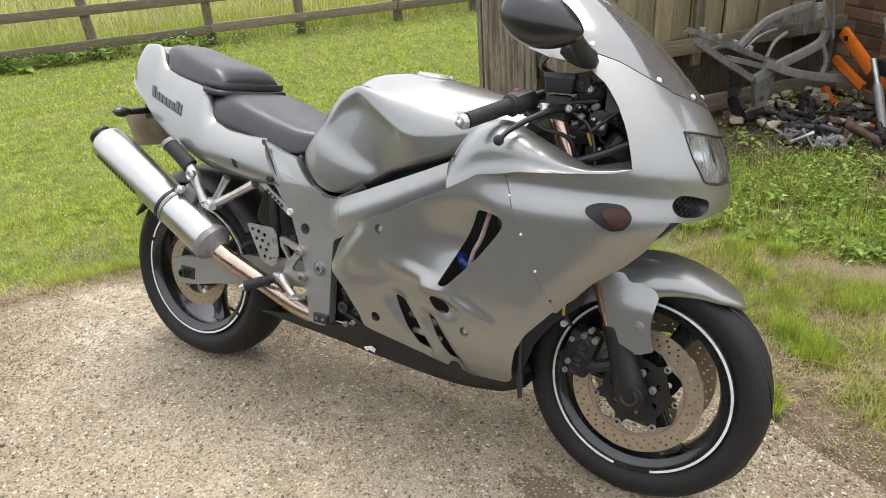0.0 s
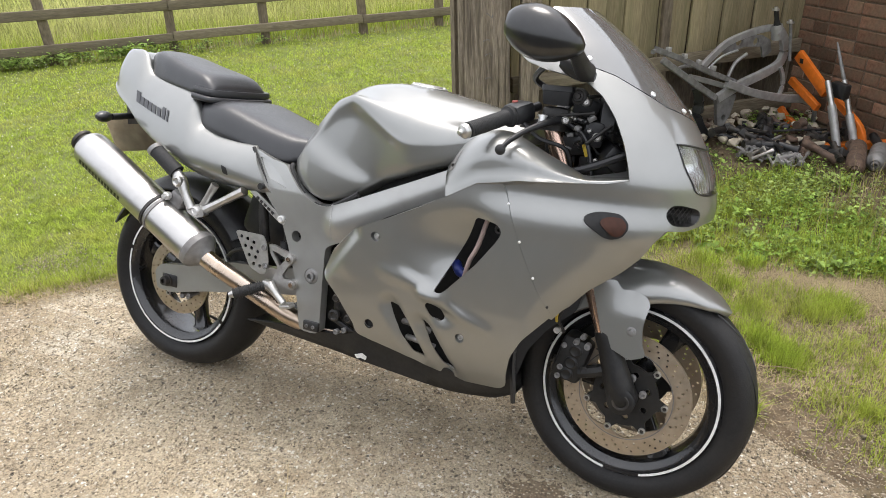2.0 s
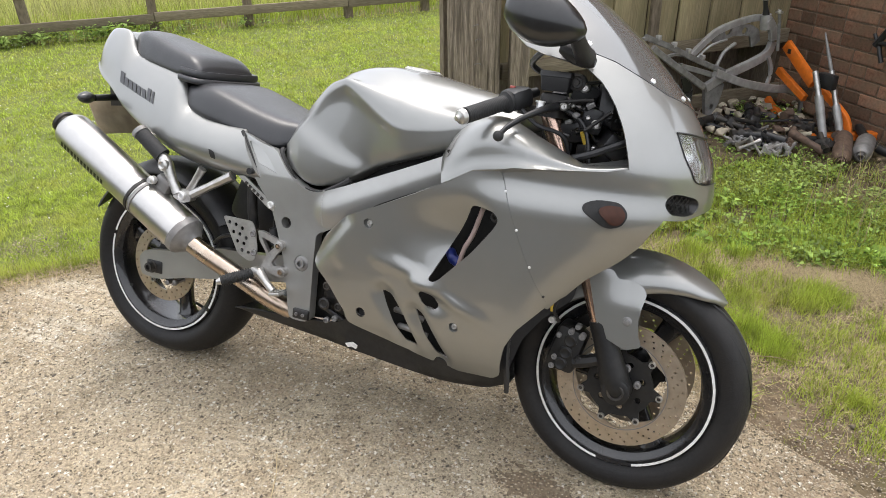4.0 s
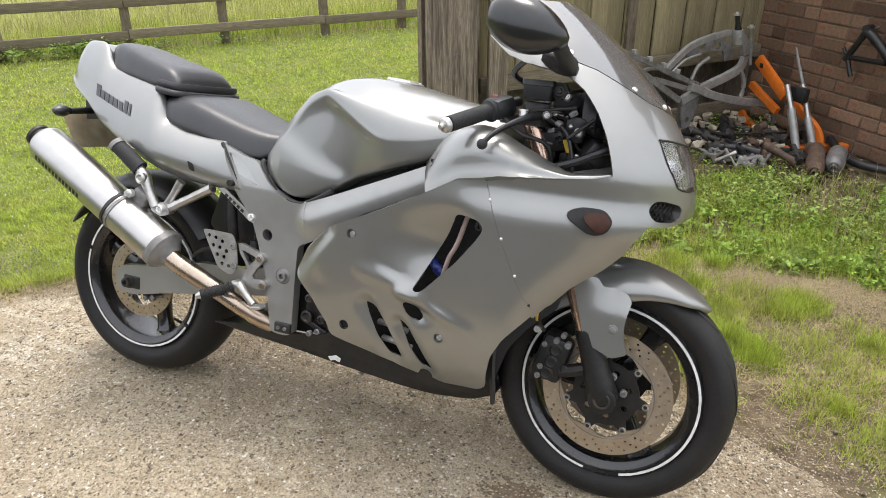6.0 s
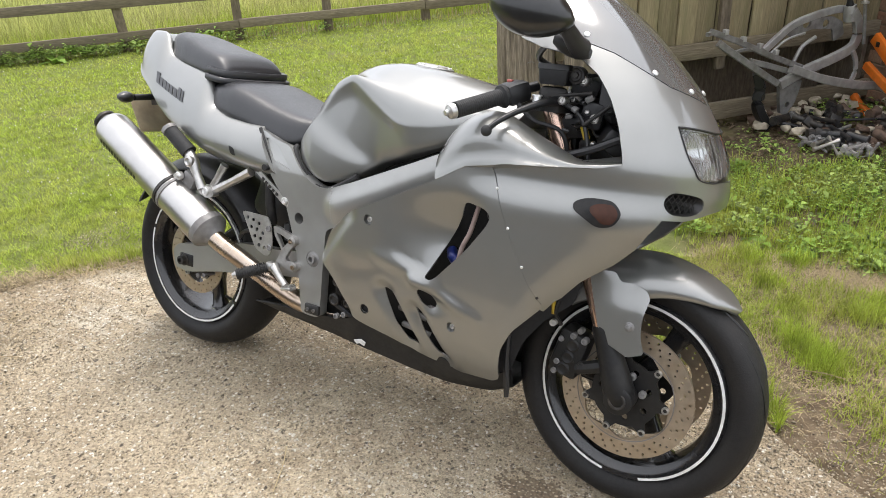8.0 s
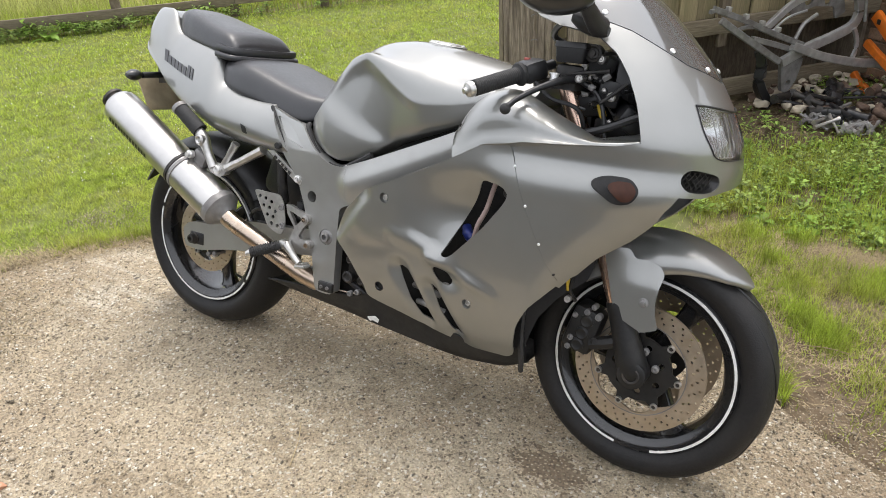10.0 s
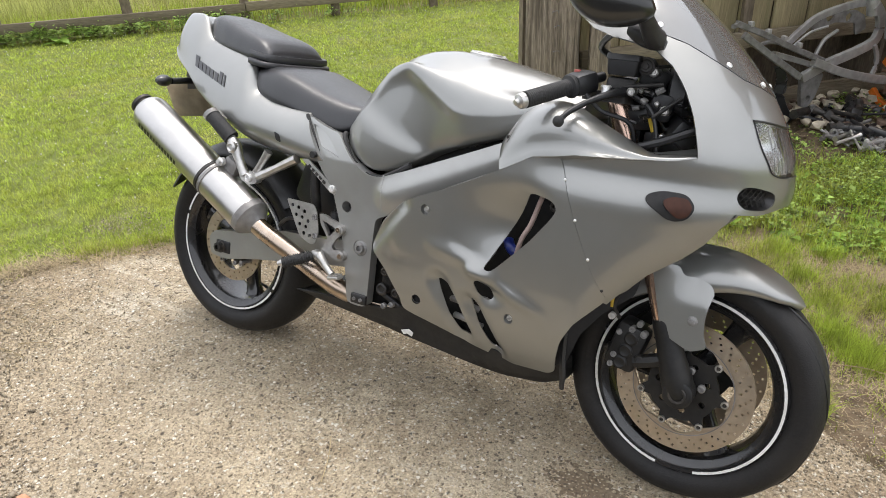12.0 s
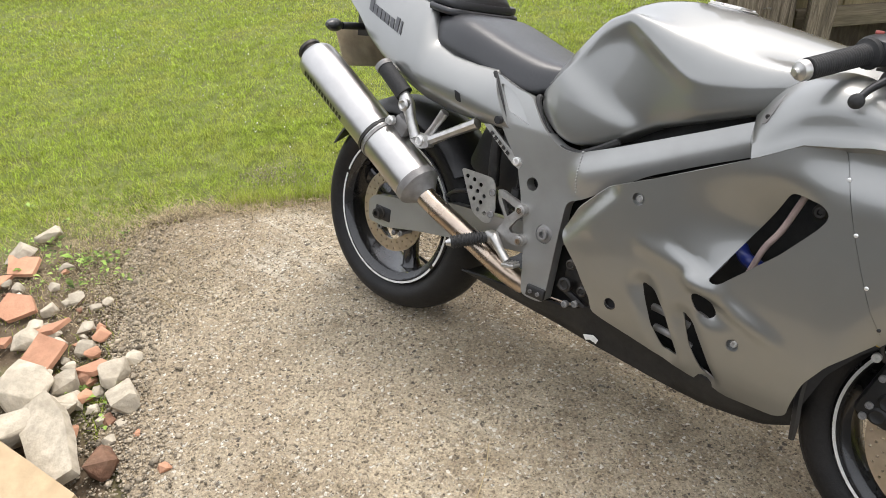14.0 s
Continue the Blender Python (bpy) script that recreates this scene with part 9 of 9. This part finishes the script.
def hung_frame():
    f = thing("swingarm_scrap", "black painted steel swingarm hung on the brick wall", "scrap part", pose(0, 0, 0))
    for pts, r in (([(2.206, 3.12, 0.70), (2.185, 3.145, 0.63), (2.152, 3.18, 0.545), (2.14, 3.19, 0.52)], 0.018), ([(2.206, 3.12, 0.69), (2.25, 3.075, 0.655), (2.33, 2.99, 0.57), (2.42, 2.90, 0.48)], 0.024),
                   ([(2.145, 3.185, 0.535), (2.20, 3.13, 0.54), (2.317, 3.005, 0.548)], 0.014), ([(2.155, 3.18, 0.53), (2.17, 3.16, 0.48), (2.186, 3.145, 0.44)], 0.013), ([(2.125, 3.205, 0.58), (2.14, 3.19, 0.55), (2.15, 3.18, 0.53)], 0.010)):
        strut("tube", pts, r, M_BLACK, f, "", 10)
    bm = bmesh.new()
    rod(bm, (2.195, 3.10, 0.705), (2.225, 3.15, 0.705), 0.02)
    part("pivot_boss", bm, M_BLACK, f)
    bm = bmesh.new()
    rod(bm, (2.21, 3.12, 0.70), (2.27, 3.185, 0.705), 0.005)
    part("wall_hook", bm, M_GREYSTEEL, f)


hung_frame()


def can(name, a, b, r, material, label):
    d = (Vector(b) - Vector(a))
    t = thing(name, label, "scrap part", Matrix.Translation(a) @ d.to_track_quat("Z", "Y").to_matrix().to_4x4())
    L = d.length
    bm = bmesh.new()
    lathe(bm, [(0, r * 0.55), (0.01, r * 0.9), (0.03, r), (L * 0.85, r), (L * 0.95, r * 0.8), (L, r * 0.5), (L - 0.01, r * 0.45), (L - 0.01, 0.002)], Matrix.Identity(4), 24)
    part("body", bm, material, t, sharp=35)
    bm = bmesh.new()
    lathe(bm, [(L - 0.02, r * 0.36), (L + 0.03, r * 0.36), (L + 0.03, r * 0.28), (L - 0.01, r * 0.28)], Matrix.Identity(4), 18)
    part("tailpipe", bm, material, t)


can("exhaust_can", (2.085, 2.98, 0.055), (2.062, 2.60, 0.045), 0.048, M_RUST, "rusty brown exhaust can lying in the weeds")
can("exhaust_can", (2.20, 2.98, 0.050), (2.16, 2.72, 0.045), 0.05, M_GREYSTEEL, "dented grey exhaust can lying in the weeds")
pp = thing("black_pipe", "bent black rubber-covered pipe on the ground", "scrap part", pose(0, 0, 0))
strut("pipe", [(2.165, 3.15, 0.07), (2.20, 3.02, 0.05), (2.26, 2.90, 0.035), (2.33, 2.84, 0.03), (2.45, 2.80, 0.03)], 0.024, M_BLACK, pp)
pp = thing("steel_bar", "thin black steel bar across the scrap heap", "scrap part", pose(0, 0, 0))
strut("bar", [(1.645, 3.035, 0.075), (1.83, 3.13, 0.075), (2.00, 3.215, 0.07)], 0.007, M_BLACK, pp)
pp = thing("link_rod", "dirty steel link rod with an eye", "scrap part", pose(0, 0, 0))
strut("rod", [(1.545, 2.735, 0.055), (1.62, 2.87, 0.055), (1.69, 3.0, 0.06)], 0.009, M_GREYSTEEL, pp)
bm = bmesh.new()
lathe(bm, [(-0.010, 0.011), (-0.010, 0.020), (0.010, 0.020), (0.010, 0.011)], Matrix.Translation((1.538, 2.722, 0.055)) @ pose(0, 0, 0, 80, 0, 20), 16, closed=True)
part("eye", bm, M_GREYSTEEL, pp)
rng = random.Random(77)
for i in range(30):     # alloy bits in a heap, mostly pointing at the slab
    x, y = 1.50 + 0.34 * rng.random(), 2.62 + 0.20 * rng.random()
    a = radians(rng.gauss(75, 28))
    L, r = rng.uniform(0.07, 0.20), rng.uniform(0.006, 0.015)
    d = Vector((math.cos(a), math.sin(a), rng.uniform(-0.1, 0.25)))
    bm = bmesh.new()
    p0 = Vector((x, y, 0.015 + r + rng.random() * 0.025))
    tube(bm, [p0 - d * L / 2, p0, p0 + d * L / 2], [r, r * 0.7, r * 0.7, r * 1.1], 10, 4)
    if i % 3 == 0:
        box(bm, p0 - d * L / 2, (0.03, 0.03, 0.022), pose(0, 0, 0, rng.uniform(0, 40), 0, math.degrees(a)), 0.004)
    ob = part("alloy_part", bm, rng.choice((M_OLDALLOY, M_ALLOY, M_GREYSTEEL)), None, sharp=40)
    tagged(ob, "dull alloy linkage part lying in the scrap heap", "scrap part", "alloy scrap parts")
for i in range(44):     # dark greasy parts behind
    x, y = 1.30 + 0.75 * rng.random(), 2.74 + 0.50 * rng.random()
    L, r = rng.uniform(0.06, 0.22), rng.uniform(0.010, 0.028)
    a = radians(rng.uniform(0, 180))
    d = Vector((math.cos(a), math.sin(a), rng.uniform(-0.15, 0.3)))
    p0 = Vector((x, y, 0.02 + r + rng.random() * 0.05))
    bm = bmesh.new()
    tube(bm, [p0 - d * L / 2, p0, p0 + d * L / 2], [r, r * rng.uniform(0.5, 1), r * rng.uniform(0.6, 1.2)], 9, 3)
    if i % 2:
        box(bm, p0, (rng.uniform(0.03, 0.08), rng.uniform(0.03, 0.06), rng.uniform(0.02, 0.05)), pose(0, 0, 0, rng.uniform(0, 60), 20, rng.uniform(0, 180)), 0.005)
    ob = part("greasy_part", bm, rng.choice((M_DARKMETAL, M_DARKMETAL, M_RUST, M_BLACK)), None, sharp=40)
    tagged(ob, "dark greasy engine part lying in the scrap heap", "scrap part", "greasy scrap parts")
for i in range(150):     # stones heaped under the fence
    x, y = 1.20 + 0.70 * rng.random(), 2.85 + 0.78 * rng.random()
    if (x - 1.3) * 1.15 + 2.93 < y - 0.42:
        continue
    s = rng.uniform(0.016, 0.046)
    rock("heap_stone", x, y, (s, s * 0.8, s * 0.6), 300 + i, rng.choice((M_STONE, M_STONE, M_STONE, M_RUST)), "small stone in the heap below the fence", "stone", "heap stones", z=0.01 + 0.05 * rng.random())
leafy("heap_weeds", [(rng.uniform(1.5, 1.85), rng.uniform(3.1, 3.5), rng.uniform(0.03, 0.10)) for _ in range(90)], (5, 10), 0.028, M_WEED, "green weeds growing through the stone heap", 63)
leafy("scrap_weeds", [(rng.uniform(1.15, 2.1), rng.uniform(2.4, 2.85), rng.uniform(0.015, 0.06)) for _ in range(130)], (5, 10), 0.026, M_WEED, "sparse weeds before the scrap heap", 65)
leafy("leaf_litter", [(rng.uniform(1.05, 2.4), rng.uniform(2.3, 3.3), 0.006) for _ in range(700)], (2, 5), 0.026, M_LITTER, "dead brown leaves lying between weeds and scrap", 64)


# ---- bricks, last: the courses of the wall ----
def bricks():
    side = Vector((-BRICK_DIR.y, BRICK_DIR.x, 0))
    turn = Matrix.Rotation(radians(-47), 4, "Z")
    meshes = {}
    for L in (0.214, 0.103):
        bm = bmesh.new()
        box(bm, (0, 0, 0), (L, 0.10, 0.065), None, 0.004)
        bmesh.ops.recalc_face_normals(bm, faces=bm.faces)
        me = bpy.data.meshes.new("brick")
        bm.to_mesh(me)
        bm.free()
        me.materials.append(M_BRICK)
        meshes[L] = me
    rng = random.Random(9)
    count = 0
    for c in range(31):
        s = 0.004
        L = 0.103 if c % 2 else 0.214
        while s < 2.08 and count < 300:
            ob = new("brick", meshes[L])
            ob.parent = WALL_BRICK
            ob.matrix_world = Matrix.Translation(CORNER + BRICK_DIR * (s + L / 2) + side * (0.0495 + rng.uniform(-0.003, 0.002)) + Vector((0, 0, 0.005 + 0.075 * c + 0.0325))) @ turn @ pose(0, 0, 0, rng.uniform(-0.4, 0.4), rng.uniform(-0.3, 0.3), rng.uniform(-0.4, 0.4))
            s += L + 0.0105
            L = 0.214 if rng.random() < 0.85 else 0.103
            count += 1


bricks()
